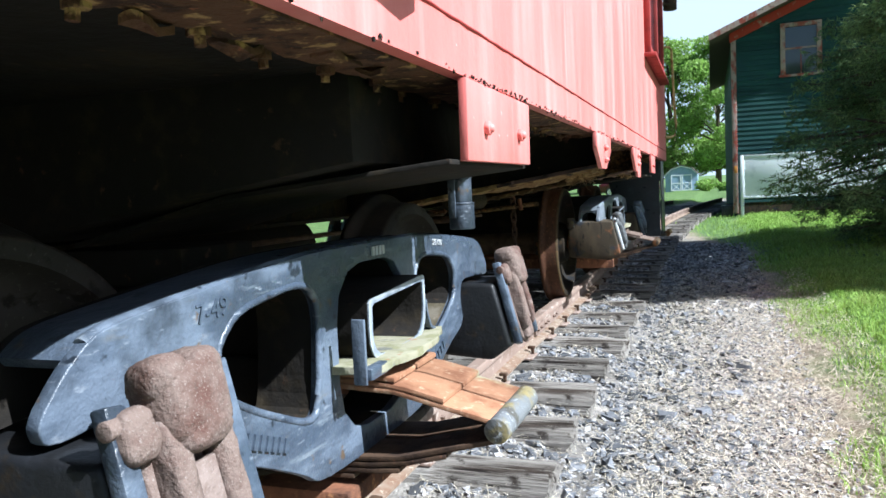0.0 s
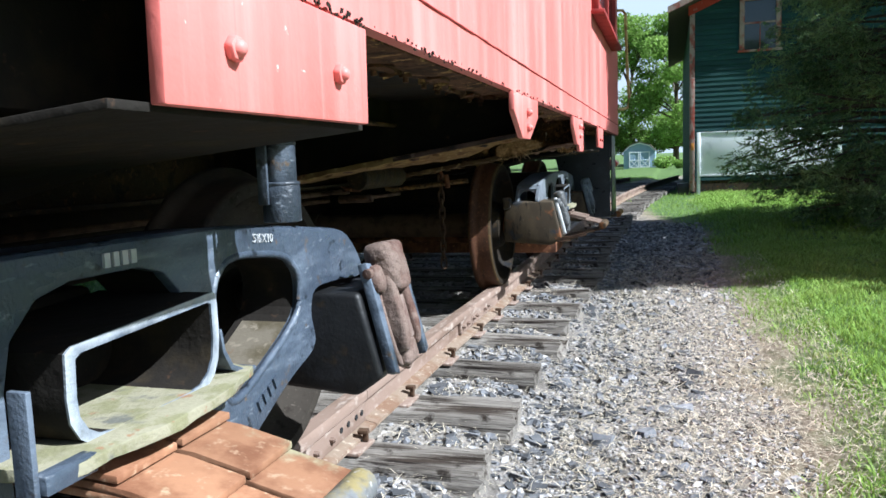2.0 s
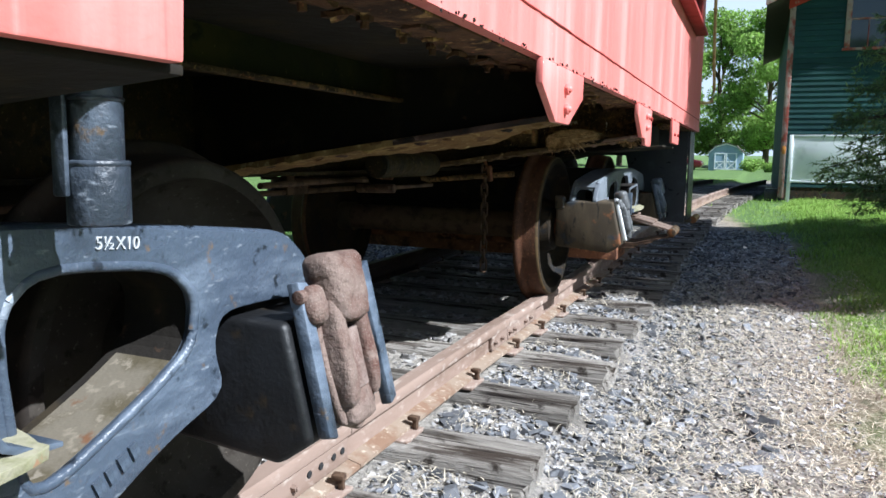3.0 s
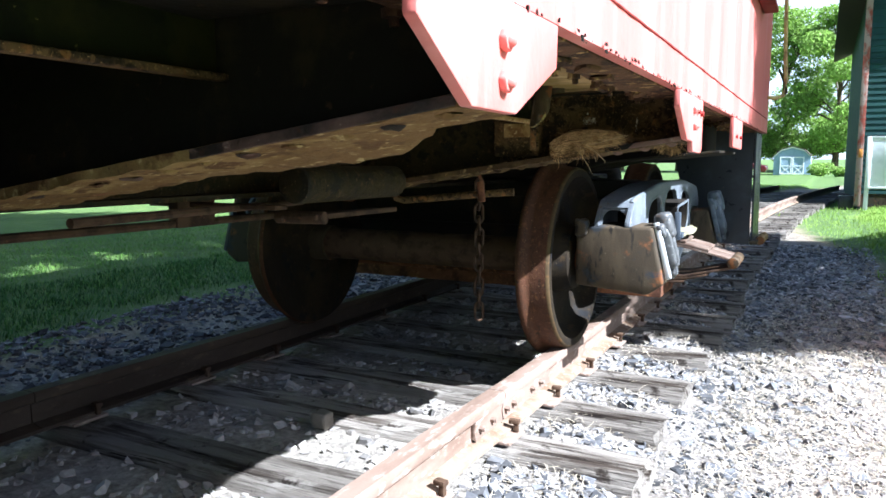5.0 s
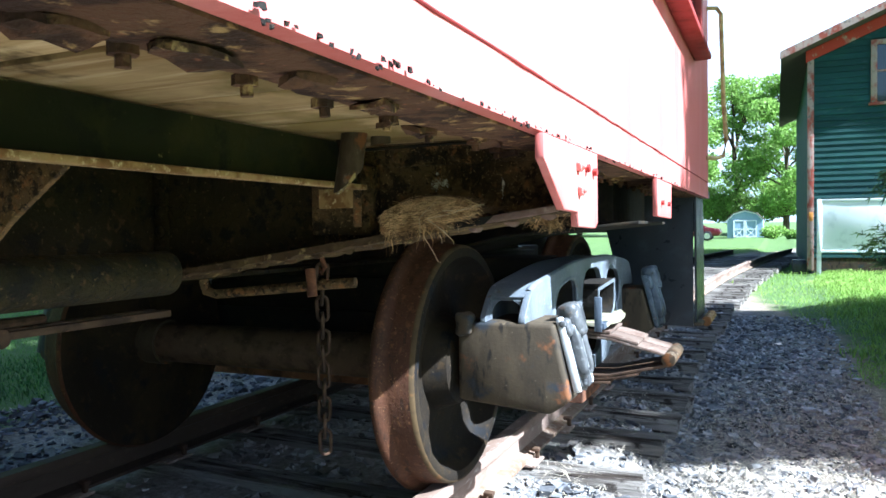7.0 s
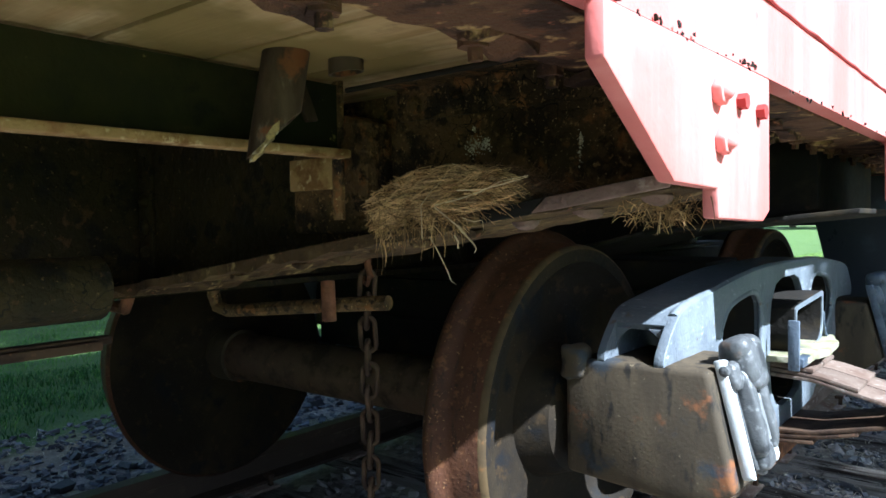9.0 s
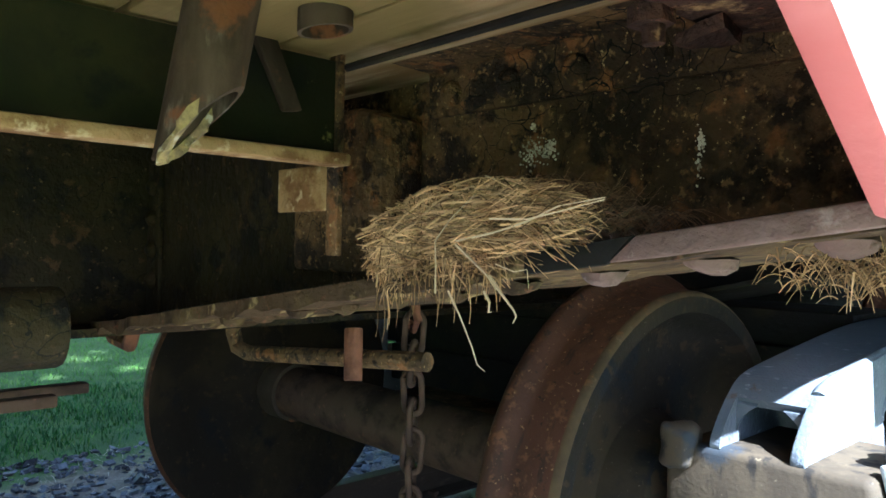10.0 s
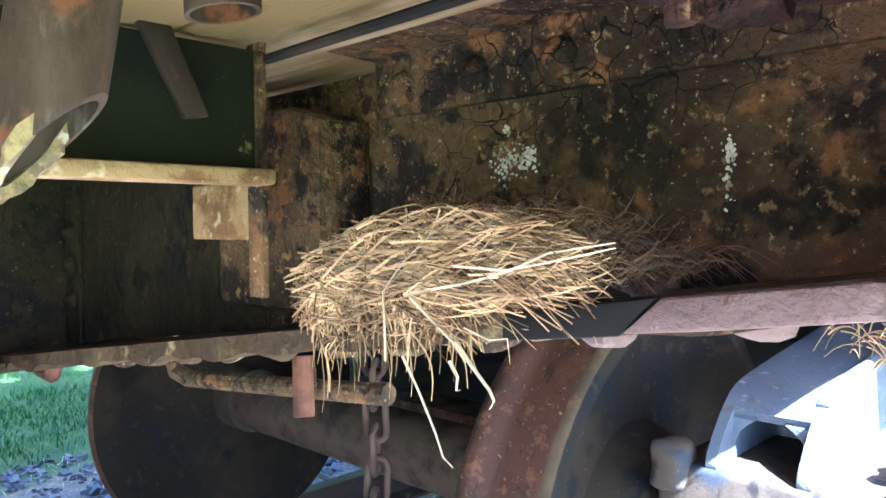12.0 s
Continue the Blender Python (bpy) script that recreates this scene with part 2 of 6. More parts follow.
dusty_face = material("dusty_face", (0.034, 0.029, 0.024), 0.9, layers=[(5, 0.45, 0.65, (0.050, 0.043, 0.036)), (22, 0.56, 0.68, (0.02, 0.016, 0.013)), (90, 0.60, 0.7, (0.08, 0.068, 0.055))], bumps=[(50, 0.0015)], spec=0.1)
flange_brown = material("flange_brown", (0.072, 0.046, 0.024), 0.9, layers=[(5, 0.48, 0.62, (0.14, 0.098, 0.044)), (16, 0.50, 0.64, (0.042, 0.028, 0.018)), (26, 0.57, 0.68, (0.30, 0.22, 0.10)), (60, 0.60, 0.70, (0.15, 0.07, 0.04))], bumps=[(26, 0.010), (90, 0.004)], spec=0.1)
flange_pink = material("flange_pink", (0.165, 0.105, 0.085), 0.8, layers=[(5, 0.52, 0.64, (0.05, 0.043, 0.043)), (12, 0.50, 0.66, (0.25, 0.165, 0.145)), (40, 0.58, 0.70, (0.36, 0.28, 0.25)), (22, 0.60, 0.70, (0.08, 0.045, 0.035))], bumps=[(40, 0.006), (120, 0.003)], spec=0.2)
flange_crust = material("flange_crust", (0.165, 0.100, 0.042), 0.9, layers=[(5, 0.46, 0.62, (0.25, 0.17, 0.073)), (16, 0.50, 0.64, (0.10, 0.055, 0.026)), (40, 0.57, 0.68, (0.38, 0.29, 0.145)), (9, 0.60, 0.70, (0.22, 0.085, 0.05)), (90, 0.60, 0.70, (0.09, 0.055, 0.03))], bumps=[(30, 0.006), (120, 0.003)], spec=0.1)
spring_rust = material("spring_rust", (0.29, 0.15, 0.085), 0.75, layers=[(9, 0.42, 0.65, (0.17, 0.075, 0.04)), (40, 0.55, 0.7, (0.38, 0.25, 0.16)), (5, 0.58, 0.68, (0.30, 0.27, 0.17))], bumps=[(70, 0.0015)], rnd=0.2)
old_plank = material("old_plank", (0.36, 0.25, 0.12), 0.9, layers=[(1.6, 0.50, 0.64, (0.20, 0.13, 0.06)), (5, 0.42, 0.62, (0.23, 0.14, 0.055), (0.3, 3, 1)), (12, 0.5, 0.70, (0.47, 0.35, 0.20), (0.25, 3, 1)), (7, 0.54, 0.68, (0.10, 0.065, 0.03)), (2.2, 0.52, 0.66, (0.17, 0.12, 0.04))], bumps=[(40, 0.0012, (0.15, 3, 1))], rnd=0.2)
tie_wood = material("tie_wood", (0.21, 0.19, 0.168), 0.95, layers=[(6, 0.44, 0.62, (0.042, 0.032, 0.025), (0.2, 2.5, 2)), (20, 0.52, 0.70, (0.29, 0.262, 0.23), (0.14, 3, 3)), (14, 0.56, 0.66, (0.018, 0.014, 0.012), (0.16, 4, 3)), (4, 0.55, 0.70, (0.27, 0.25, 0.225)), (9, 0.58, 0.68, (0.032, 0.025, 0.02))], bumps=[(18, 0.022, (0.1, 3.5, 3)), (90, 0.006, (0.3, 2, 2))], rnd=0.3)
plaque_orange = material("plaque_orange", (0.50, 0.22, 0.05), 0.6, layers=[(20, 0.5, 0.7, (0.36, 0.15, 0.04))])
stone = material("stone", (0.225, 0.220, 0.224), 0.9, layers=[(40, 0.4, 0.7, (0.36, 0.345, 0.335)), (3, 0.5, 0.7, (0.27, 0.235, 0.20))], bumps=[(120, 0.002)], island=0.68)
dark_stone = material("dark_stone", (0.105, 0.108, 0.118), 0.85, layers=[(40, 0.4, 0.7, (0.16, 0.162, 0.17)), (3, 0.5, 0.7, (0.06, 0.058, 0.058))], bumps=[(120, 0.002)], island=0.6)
ballast_stone = material("ballast_stone", (0.28, 0.265, 0.255), 0.9, layers=[(40, 0.4, 0.7, (0.37, 0.35, 0.325)), (3, 0.5, 0.7, (0.23, 0.205, 0.18))], bumps=[(120, 0.002)], island=0.6)
spring_cap = material("spring_cap", (0.15, 0.155, 0.16), 0.55, layers=[(9, 0.46, 0.58, (0.22, 0.18, 0.085)), (12, 0.52, 0.65, (0.08, 0.075, 0.065)), (60, 0.58, 0.68, (0.34, 0.35, 0.36))], bumps=[(60, 0.003)])
# rail_rust darkened, to put the caboose's shade into the far rail
rail_shade = material("rail_shade", (0.05, 0.036, 0.027), 0.8, layers=[(6, 0.42, 0.66, (0.032, 0.023, 0.018), (1, 0.3, 1)), (30, 0.56, 0.72, (0.085, 0.06, 0.042), (1, 0.4, 1))], bumps=[(70, 0.001)])
brown_leaf = material("brown_leaf", (0.135, 0.098, 0.078), 0.85, layers=[(9, 0.42, 0.65, (0.09, 0.058, 0.044)), (40, 0.55, 0.7, (0.20, 0.165, 0.14))], bumps=[(70, 0.0015)], rnd=0.2)
dirt = material("dirt", (0.21, 0.185, 0.155), 0.95, bumps=[(60, 0.01)])
straw_mat = material("straw", (0.50, 0.325, 0.155), 0.8, layers=[(30, 0.46, 0.64, (0.30, 0.175, 0.075)), (9, 0.54, 0.70, (0.20, 0.12, 0.05))], island=0.75, transl=0.15)
straw_long = material("straw_long", (0.56, 0.43, 0.26), 0.8, island=0.2)
root_brown = material("root_brown", (0.16, 0.095, 0.05), 0.85, island=0.6)
straw_pale = material("straw_pale", (0.50, 0.44, 0.34), 0.85, island=0.45, transl=0.15)
mud = material("mud", (0.23, 0.18, 0.125), 0.95, layers=[(30, 0.45, 0.65, (0.14, 0.105, 0.07))], bumps=[(60, 0.008)])
grass_mat = material("grass", (0.20, 0.33, 0.055), 0.7, layers=[(0.7, 0.40, 0.62, (0.26, 0.38, 0.08)), (2.5, 0.58, 0.72, (0.33, 0.35, 0.12))], island=0.35, transl=0.35, spec=0.3)
# clover lawn, darker than grass to stand for shade beyond the track
shade_clover_mat = material("clover", (0.105, 0.225, 0.038), 0.7, layers=[(0.9, 0.42, 0.62, (0.145, 0.26, 0.05)), (3, 0.54, 0.68, (0.20, 0.26, 0.085)), (7, 0.56, 0.66, (0.06, 0.14, 0.025))], island=0.35, transl=0.3, spec=0.3)
weed_mat = material("weed", (0.04, 0.11, 0.022), 0.6, island=0.3, transl=0.3)
leaf_mat = material("leaf", (0.27, 0.41, 0.10), 0.6, layers=[(0.35, 0.42, 0.62, (0.19, 0.31, 0.06))], island=0.4, transl=0.5, spec=0.3)
needle_mat = material("needle", (0.12, 0.19, 0.075), 0.7, layers=[(1.1, 0.44, 0.62, (0.26, 0.33, 0.13))], island=0.5, transl=0.35, spec=0.25)
bark = material("bark", (0.12, 0.09, 0.065), 0.95, layers=[(6, 0.42, 0.62, (0.06, 0.045, 0.035), (2, 2, 0.4))], bumps=[(20, 0.02, (2, 2, 0.4))])
clapboard = material("clapboard", (0.016, 0.052, 0.052), 0.75, layers=[(2.5, 0.45, 0.66, (0.023, 0.070, 0.066), (0.5, 1, 2)), (14, 0.60, 0.72, (0.08, 0.12, 0.115), (0.3, 1, 4))], bumps=[(30, 0.003, (0.2, 1, 3))], rnd=0.18)
house_red = material("house_red", (0.42, 0.055, 0.035), 0.75, layers=[(6, 0.55, 0.70, (0.40, 0.32, 0.27), (1, 1, 0.6))], bumps=[(40, 0.002)])
peeling = material("peeling", (0.36, 0.27, 0.235), 0.9, layers=[(5, 0.45, 0.58, (0.27, 0.07, 0.05), (1, 1, 0.5)), (13, 0.55, 0.66, (0.17, 0.15, 0.13))], bumps=[(50, 0.003)])
shingle = material("shingle", (0.085, 0.07, 0.065), 0.95, layers=[(20, 0.45, 0.65, (0.14, 0.11, 0.10))], bumps=[(60, 0.004)])
white_paint = material("white_paint", (0.80, 0.82, 0.85), 0.6, layers=[(4, 0.5, 0.72, (0.66, 0.69, 0.72))], bumps=[(40, 0.0008)])
shed_blue = material("shed_blue", (0.30, 0.40, 0.52), 0.7, layers=[(3, 0.45, 0.65, (0.25, 0.34, 0.45))])
car_red = material("car_red", (0.065, 0.006, 0.010), 0.25, layers=[(2, 0.45, 0.65, (0.05, 0.005, 0.008))], spec=0.6)
rubber = material("rubber", (0.02, 0.02, 0.021), 0.85)
chrome = material("chrome", (0.6, 0.6, 0.62), 0.25, metal=1.0)
glass_dark = material("window_glass", (0.02, 0.028, 0.035), 0.06, spec=0.9)
splat_white = material("splat_white", (0.66, 0.61, 0.50), 0.9, layers=[(120, 0.42, 0.60, (0.30, 0.255, 0.18))])
yellow_rod = material("yellow_rod", (0.50, 0.37, 0.16), 0.6, layers=[(15, 0.45, 0.65, (0.30, 0.18, 0.08))])
crust_yellow = material("crust_yellow", (0.34, 0.26, 0.10), 0.9, layers=[(60, 0.42, 0.60, (0.17, 0.13, 0.07)), (90, 0.56, 0.66, (0.48, 0.43, 0.30))], bumps=[(120, 0.004)])
moss_ledge = material("moss_ledge", (0.25, 0.235, 0.165), 0.9, layers=[(16, 0.45, 0.62, (0.18, 0.175, 0.10)), (30, 0.60, 0.70, (0.23, 0.135, 0.08)), (9, 0.62, 0.72, (0.12, 0.12, 0.105))], bumps=[(70, 0.003)])
pipe_grey = material("pipe_grey", (0.078, 0.055, 0.034), 0.8, layers=[(12, 0.42, 0.60, (0.035, 0.024, 0.015), (1, 1, 0.3)), (30, 0.56, 0.68, (0.16, 0.13, 0.095), (1, 1, 0.35)), (20, 0.56, 0.66, (0.15, 0.062, 0.024))], bumps=[(60, 0.002)], spec=0.12)


def ground_material():
    """Gravel by the track, a dirt fringe, then mown grass, told apart by the distance from the track."""
    m = bpy.data.materials.new("ground")
    m.use_nodes = True
    nt = m.node_tree
    nodes, links = nt.nodes, nt.links
    at = nodes.new("ShaderNodeTexCoord").outputs["Object"]

    def noisy(scale, detail=6):
        n = nodes.new("ShaderNodeTexNoise")
        n.inputs["Scale"].default_value, n.inputs["Detail"].default_value, n.inputs["Roughness"].default_value = scale, detail, 0.65
        links.new(at, n.inputs["Vector"])
        return n.outputs["Fac"]

    def ramp(value, stops):
        r = nodes.new("ShaderNodeValToRGB")
        while len(r.color_ramp.elements) < len(stops):
            r.color_ramp.elements.new(0.5)
        for e, (p, c) in zip(r.color_ramp.elements, stops):
            e.position, e.color = p, (*c, 1)
        links.new(value, r.inputs[0])
        return r.outputs[0]

    def calc(op, a, b):
        n = nodes.new("ShaderNodeMath")
        n.operation = op
        for i, v in enumerate((a, b)):
            if isinstance(v, (int, float)):
                n.inputs[i].default_value = v
            else:
                links.new(v, n.inputs[i])
        return n.outputs[0]

    gravel = ramp(noisy(38), [(0.3, (0.10, 0.095, 0.095)), (0.5, (0.27, 0.245, 0.222)), (0.68, (0.42, 0.38, 0.34))])
    soil = ramp(noisy(55), [(0.3, (0.06, 0.054, 0.05)), (0.5, (0.135, 0.12, 0.105)), (0.68, (0.24, 0.215, 0.185))])
    blend = nodes.new("ShaderNodeMix")
    blend.data_type = "RGBA"
    spread = nodes.new("ShaderNodeMapRange")
    spread.inputs["From Min"].default_value, spread.inputs["From Max"].default_value = 0.42, 0.56
    links.new(noisy(2.6), spread.inputs["Value"])
    links.new(spread.outputs[0], blend.inputs[0])
    links.new(gravel, blend.inputs[6])
    links.new(soil, blend.inputs[7])
    gravel = blend.outputs[2]
    grass = ramp(noisy(2.2), [(0.3, (0.045, 0.095, 0.018)), (0.55, (0.08, 0.14, 0.028)), (0.75, (0.12, 0.17, 0.045))])
    earth = ramp(noisy(14), [(0.35, (0.15, 0.12, 0.085)), (0.6, (0.29, 0.24, 0.165)), (0.75, (0.40, 0.35, 0.24))])
    sep = nodes.new("ShaderNodeSeparateXYZ")
    links.new(at, sep.inputs[0])
    past = calc("MAXIMUM", calc("SUBTRACT", sep.outputs[1], 10.0), 0.0)
    curve = calc("MULTIPLY", calc("MULTIPLY", past, past), 0.0045)
    away = calc("ABSOLUTE", calc("SUBTRACT", calc("SUBTRACT", sep.outputs[0], 0.05), curve), 0)
    away = calc("ADD", away, calc("MULTIPLY", calc("MINIMUM", calc("MAXIMUM", calc("SUBTRACT", sep.outputs[1], 11.0), 0.0), 6.0), 0.26))
    wob = calc("ADD", away, calc("MULTIPLY", calc("SUBTRACT", noisy(1.6), 0.5), 1.1))

    def mix(low, high, a, b):
        r = nodes.new("ShaderNodeMapRange")
        r.inputs["From Min"].default_value, r.inputs["From Max"].default_value = low, high
        links.new(wob, r.inputs["Value"])
        x = nodes.new("ShaderNodeMix")
        x.data_type = "RGBA"
        links.new(r.outputs[0], x.inputs[0])
        links.new(a, x.inputs[6])
        links.new(b, x.inputs[7])
        return x.outputs[2]

    oily = ramp(noisy(30), [(0.3, (0.14, 0.128, 0.115)), (0.5, (0.285, 0.258, 0.225)), (0.68, (0.42, 0.385, 0.34))])
    colour = mix(2.3, 2.6, mix(1.9, 2.3, mix(0.75, 1.15, oily, gravel), earth), grass)
    bsdf = nodes["Principled BSDF"]
    links.new(colour, bsdf.inputs["Base Color"])
    bsdf.inputs["Roughness"].default_value = 0.95
    bump = nodes.new("ShaderNodeBump")
    bump.inputs["Distance"].default_value = 0.03
    links.new(noisy(40), bump.inputs["Height"])
    links.new(bump.outputs[0], bsdf.inputs["Normal"])
    return m


ground_mat = ground_material()


# ---- mesh tools ----
def add_box(bm, x0, x1, y0, y1, z0, z1):
    v = [bm.verts.new(p) for p in ((x0, y0, z0), (x1, y0, z0), (x1, y1, z0), (x0, y1, z0), (x0, y0, z1), (x1, y0, z1), (x1, y1, z1), (x0, y1, z1))]
    for f in ((0, 3, 2, 1), (4, 5, 6, 7), (0, 1, 5, 4), (1, 2, 6, 5), (2, 3, 7, 6), (3, 0, 4, 7)):
        bm.faces.new([v[i] for i in f])
    return v


def box(*spans):
    bm = bmesh.new()
    add_box(bm, *spans)
    return bm


def add_prism(bm, points, axis, a, b):
    """Extrudes a flat outline along x, y or z from a to b."""
    def at(p, c):
        return {"x": (c, p[0], p[1]), "y": (p[0], c, p[1]), "z": (p[0], p[1], c)}[axis]
    lo, hi = [bm.verts.new(at(p, a)) for p in points], [bm.verts.new(at(p, b)) for p in points]
    bm.faces.new(lo[::-1])
    bm.faces.new(hi)
    n = len(points)
    for i in range(n):
        bm.faces.new((lo[i], lo[(i + 1) % n], hi[(i + 1) % n], hi[i]))
    return lo + hi


def prism(points, axis, a, b):
    bm = bmesh.new()
    add_prism(bm, points, axis, a, b)
    return bm


def add_tube(bm, points, r, seg=10, caps=True, r_end=None):
    points = [Vector(p) for p in points]
    rings = []
    up = Vector((0.13, 0.21, 0.97)).normalized()
    for i, p in enumerate(points):
        d = (points[min(i + 1, len(points) - 1)] - points[max(i - 1, 0)]).normalized()
        side = d.cross(up)
        if side.length < 0.05:
            side = d.cross(Vector((1, 0, 0)))
        side.normalize()
        other = side.cross(d)
        rad = r if r_end is None else r + (r_end - r) * i / (len(points) - 1)
        rings.append([bm.verts.new(p + rad * (math.cos(a) * side + math.sin(a) * other)) for a in (2 * math.pi * k / seg for k in range(seg))])
    for a, b in zip(rings, rings[1:]):
        for k in range(seg):
            bm.faces.new((a[k], a[(k + 1) % seg], b[(k + 1) % seg], b[k]))
    if caps:
        bm.faces.new(rings[0][::-1])
        bm.faces.new(rings[-1])
    return rings


def tube(points, r, seg=10, r_end=None):
    bm = bmesh.new()
    add_tube(bm, points, r, seg, True, r_end)
    return bm


def add_lathe(bm, profile, centre, axis="x", seg=48):
    """Turns a closed profile of (along, radius) about an axis through centre."""
    rings = []
    for along, r in profile:
        ring = []
        for k in range(seg):
            a = 2 * math.pi * k / seg
            c, s = r * math.cos(a), r * math.sin(a)
            p = {"x": (along, c, s), "y": (c, along, s), "z": (c, s, along)}[axis]
            ring.append(bm.verts.new(Vector(centre) + Vector(p)))
        rings.append(ring)
    for a, b in zip(rings, rings[1:] + rings[:1]):
        for k in range(seg):
            bm.faces.new((a[k], a[(k + 1) % seg], b[(k + 1) % seg], b[k]))


def add_dome(bm, centre, way, r, height, seg=10, rings=3):
    """A rivet or bolt head on a face that looks along way."""
    way = Vector(way).normalized()
    side = way.cross(Vector((0.3, 0.5, 0.8))).normalized()
    other = way.cross(side)
    last = None
    for i in range(rings + 1):
        a = math.pi / 2 * i / rings
        rr, h = r * math.cos(a), height * math.sin(a)
        if i == rings:
            tip = bm.verts.new(Vector(centre) + way * h)
            for k in range(seg):
                bm.faces.new((last[k], last[(k + 1) % seg], tip))
            break
        ring = [bm.verts.new(Vector(centre) + way * h + rr * (math.cos(b) * side + math.sin(b) * other)) for b in (2 * math.pi * k / seg for k in range(seg))]
        if last:
            for k in range(seg):
                bm.faces.new((last[k], last[(k + 1) % seg], ring[(k + 1) % seg], ring[k]))
        last = ring


def add_lump(bm, centre, radii, power=0.6, seg=22, rings=12):
    """A rounded block, between a box and an ellipsoid."""
    def soft(v):
        return math.copysign(abs(v) ** power, v)
    loops = []
    for i in range(1, rings):
        b = math.pi * (i / rings - 0.5)
        loops.append([bm.verts.new((centre[0] + radii[0] * soft(math.cos(b)) * soft(math.cos(a)), centre[1] + radii[1] * soft(math.cos(b)) * soft(math.sin(a)), centre[2] + radii[2] * soft(math.sin(b)))) for a in (2 * math.pi * (k + 0.5) / seg for k in range(seg))])
    for a, b in zip(loops, loops[1:]):
        for k in range(seg):
            bm.faces.new((a[k], a[(k + 1) % seg], b[(k + 1) % seg], b[k]))
    for ring, sign in ((loops[0], -1), (loops[-1], 1)):
        tip = bm.verts.new((centre[0], centre[1], centre[2] + sign * radii[2]))
        for k in range(seg):
            bm.faces.new((ring[k], ring[(k + 1) % seg], tip))


def roughen(bm, amount, scale, seed=0.0, cuts=0):
    if cuts:
        bmesh.ops.subdivide_edges(bm, edges=bm.edges[:], cuts=cuts, use_grid_fill=True)
    for v in bm.verts:
        v.co += amount * noise.noise_vector(v.co * scale + Vector((seed, seed * 1.7, seed * 0.6)))
    return bm


def mesh_of(name, bm, mat, bevel=0.0, angle=35, segments=2):
    bmesh.ops.recalc_face_normals(bm, faces=bm.faces)
    if bevel:
        sharp = [e for e in bm.edges if e.is_manifold and e.calc_face_angle(0) > radians(28)]
        bmesh.ops.bevel(bm, geom=sharp, offset=bevel, segments=segments, affect="EDGES", clamp_overlap=True, profile=0.5)
    me = bpy.data.meshes.new(name)
    bm.to_mesh(me)
    bm.free()
    me.materials.append(mat)
    if angle:
        me.polygons.foreach_set("use_smooth", [True] * len(me.polygons))
        me.set_sharp_from_angle(angle=radians(angle))
    return me


def part(name, bm, mat, parent, label="", bevel=0.0, angle=35, segments=2):
    ob = new(name, bm if isinstance(bm, bpy.types.Mesh) else mesh_of(name, bm, mat, bevel, angle, segments))
    ob.parent = parent
    if label:
        ob["label"] = label
    return ob


def thing(name, place, label, category, group="", kind=""):
    ob = new(name)
    ob.empty_display_size = 0.1
    ob.location = place
    return tagged(ob, label, category, group, kind)


def solid(name, bm, mat, label, category, group="", kind="", bevel=0.0, angle=35):
    return tagged(new(name, mesh_of(name, bm, mat, bevel, angle)), label, category, group, kind)


def mesh_from(name, verts, faces, mat, smooth=False):
    me = bpy.data.meshes.new(name)
    me.from_pydata(np.asarray(verts).tolist(), [], faces.tolist() if isinstance(faces, np.ndarray) else faces)
    me.materials.append(mat)
    if smooth:
        me.polygons.foreach_set("use_smooth", [True] * len(me.polygons))
    return me


# ---- ground ----
def ground_height(x, y):
    def step(v, a, b):
        t = np.clip((v - a) / (b - a), 0, 1)
        return t * t * (3 - 2 * t)
    ax = np.abs(x)
    z = -0.05 - 0.085 * step(ax, 1.05, 1.42)
    z = z + np.where(x > 0, 0.07 * step(x, 2.25, 2.9), 0.0 * x)
    far = step(ax, 3.0, 12.0)
    return z - 0.30 * step(y, 22, 66) * step(ax + y * 0.2, 2.0, 9.0) - 0.06 * far + 0.012 * np.sin(1.7 * x + 0.6 * y) * step(ax, 1.6, 2.5)


def build_ground():
    xs = np.unique(np.concatenate([np.linspace(-400, -12, 14), np.linspace(-12, -3, 19), np.linspace(-3, 3.5, 66), np.linspace(3.5, 12, 18), np.linspace(12, 400, 14)]))
    ys = np.unique(np.concatenate([np.linspace(-400, -6, 12), np.linspace(-6, 22, 113), np.linspace(22, 80, 40), np.linspace(80, 600, 12)]))
    gx, gy = np.meshgrid(xs, ys)
    gz = ground_height(gx, gy)
    verts = np.stack([gx, gy, gz], -1).reshape(-1, 3)
    n = len(xs)
    idx = np.arange(len(xs) * len(ys)).reshape(len(ys), n)
    faces = np.stack([idx[:-1, :-1], idx[:-1, 1:], idx[1:, 1:], idx[1:, :-1]], -1).reshape(-1, 4)
    tagged(new("ground", mesh_from("ground", verts, faces, ground_mat, True)), "gravel track bed and path running into mown lawn", "ground", kind="structure")


build_ground()


# ---- track ----
def bend(y):
    return 0.0045 * max(y - 10.0, 0) ** 2 if y < 34 else 0.0045 * 576 + 0.216 * (y - 34)


def dip(y):
    """The track sinks a little under the far truck."""
    return 0.020 * min(max((y - 4.6) / 1.0, 0), 1)


FOOT = [(-0.065, 0.012), (0.065, 0.012), (0.065, 0.024), (0.012, 0.037), (-0.012, 0.037), (-0.065, 0.024)]
WEB = [(-0.011, 0.034), (0.011, 0.034), (0.0085, 0.05), (0.0085, 0.108), (-0.0085, 0.108), (-0.0085, 0.05)]
HEAD = [(-0.034, 0.117), (-0.0085, 0.106), (0.0085, 0.106), (0.034, 0.117), (0.036, 0.145), (0.029, 0.155), (-0.029, 0.155), (-0.036, 0.145)]


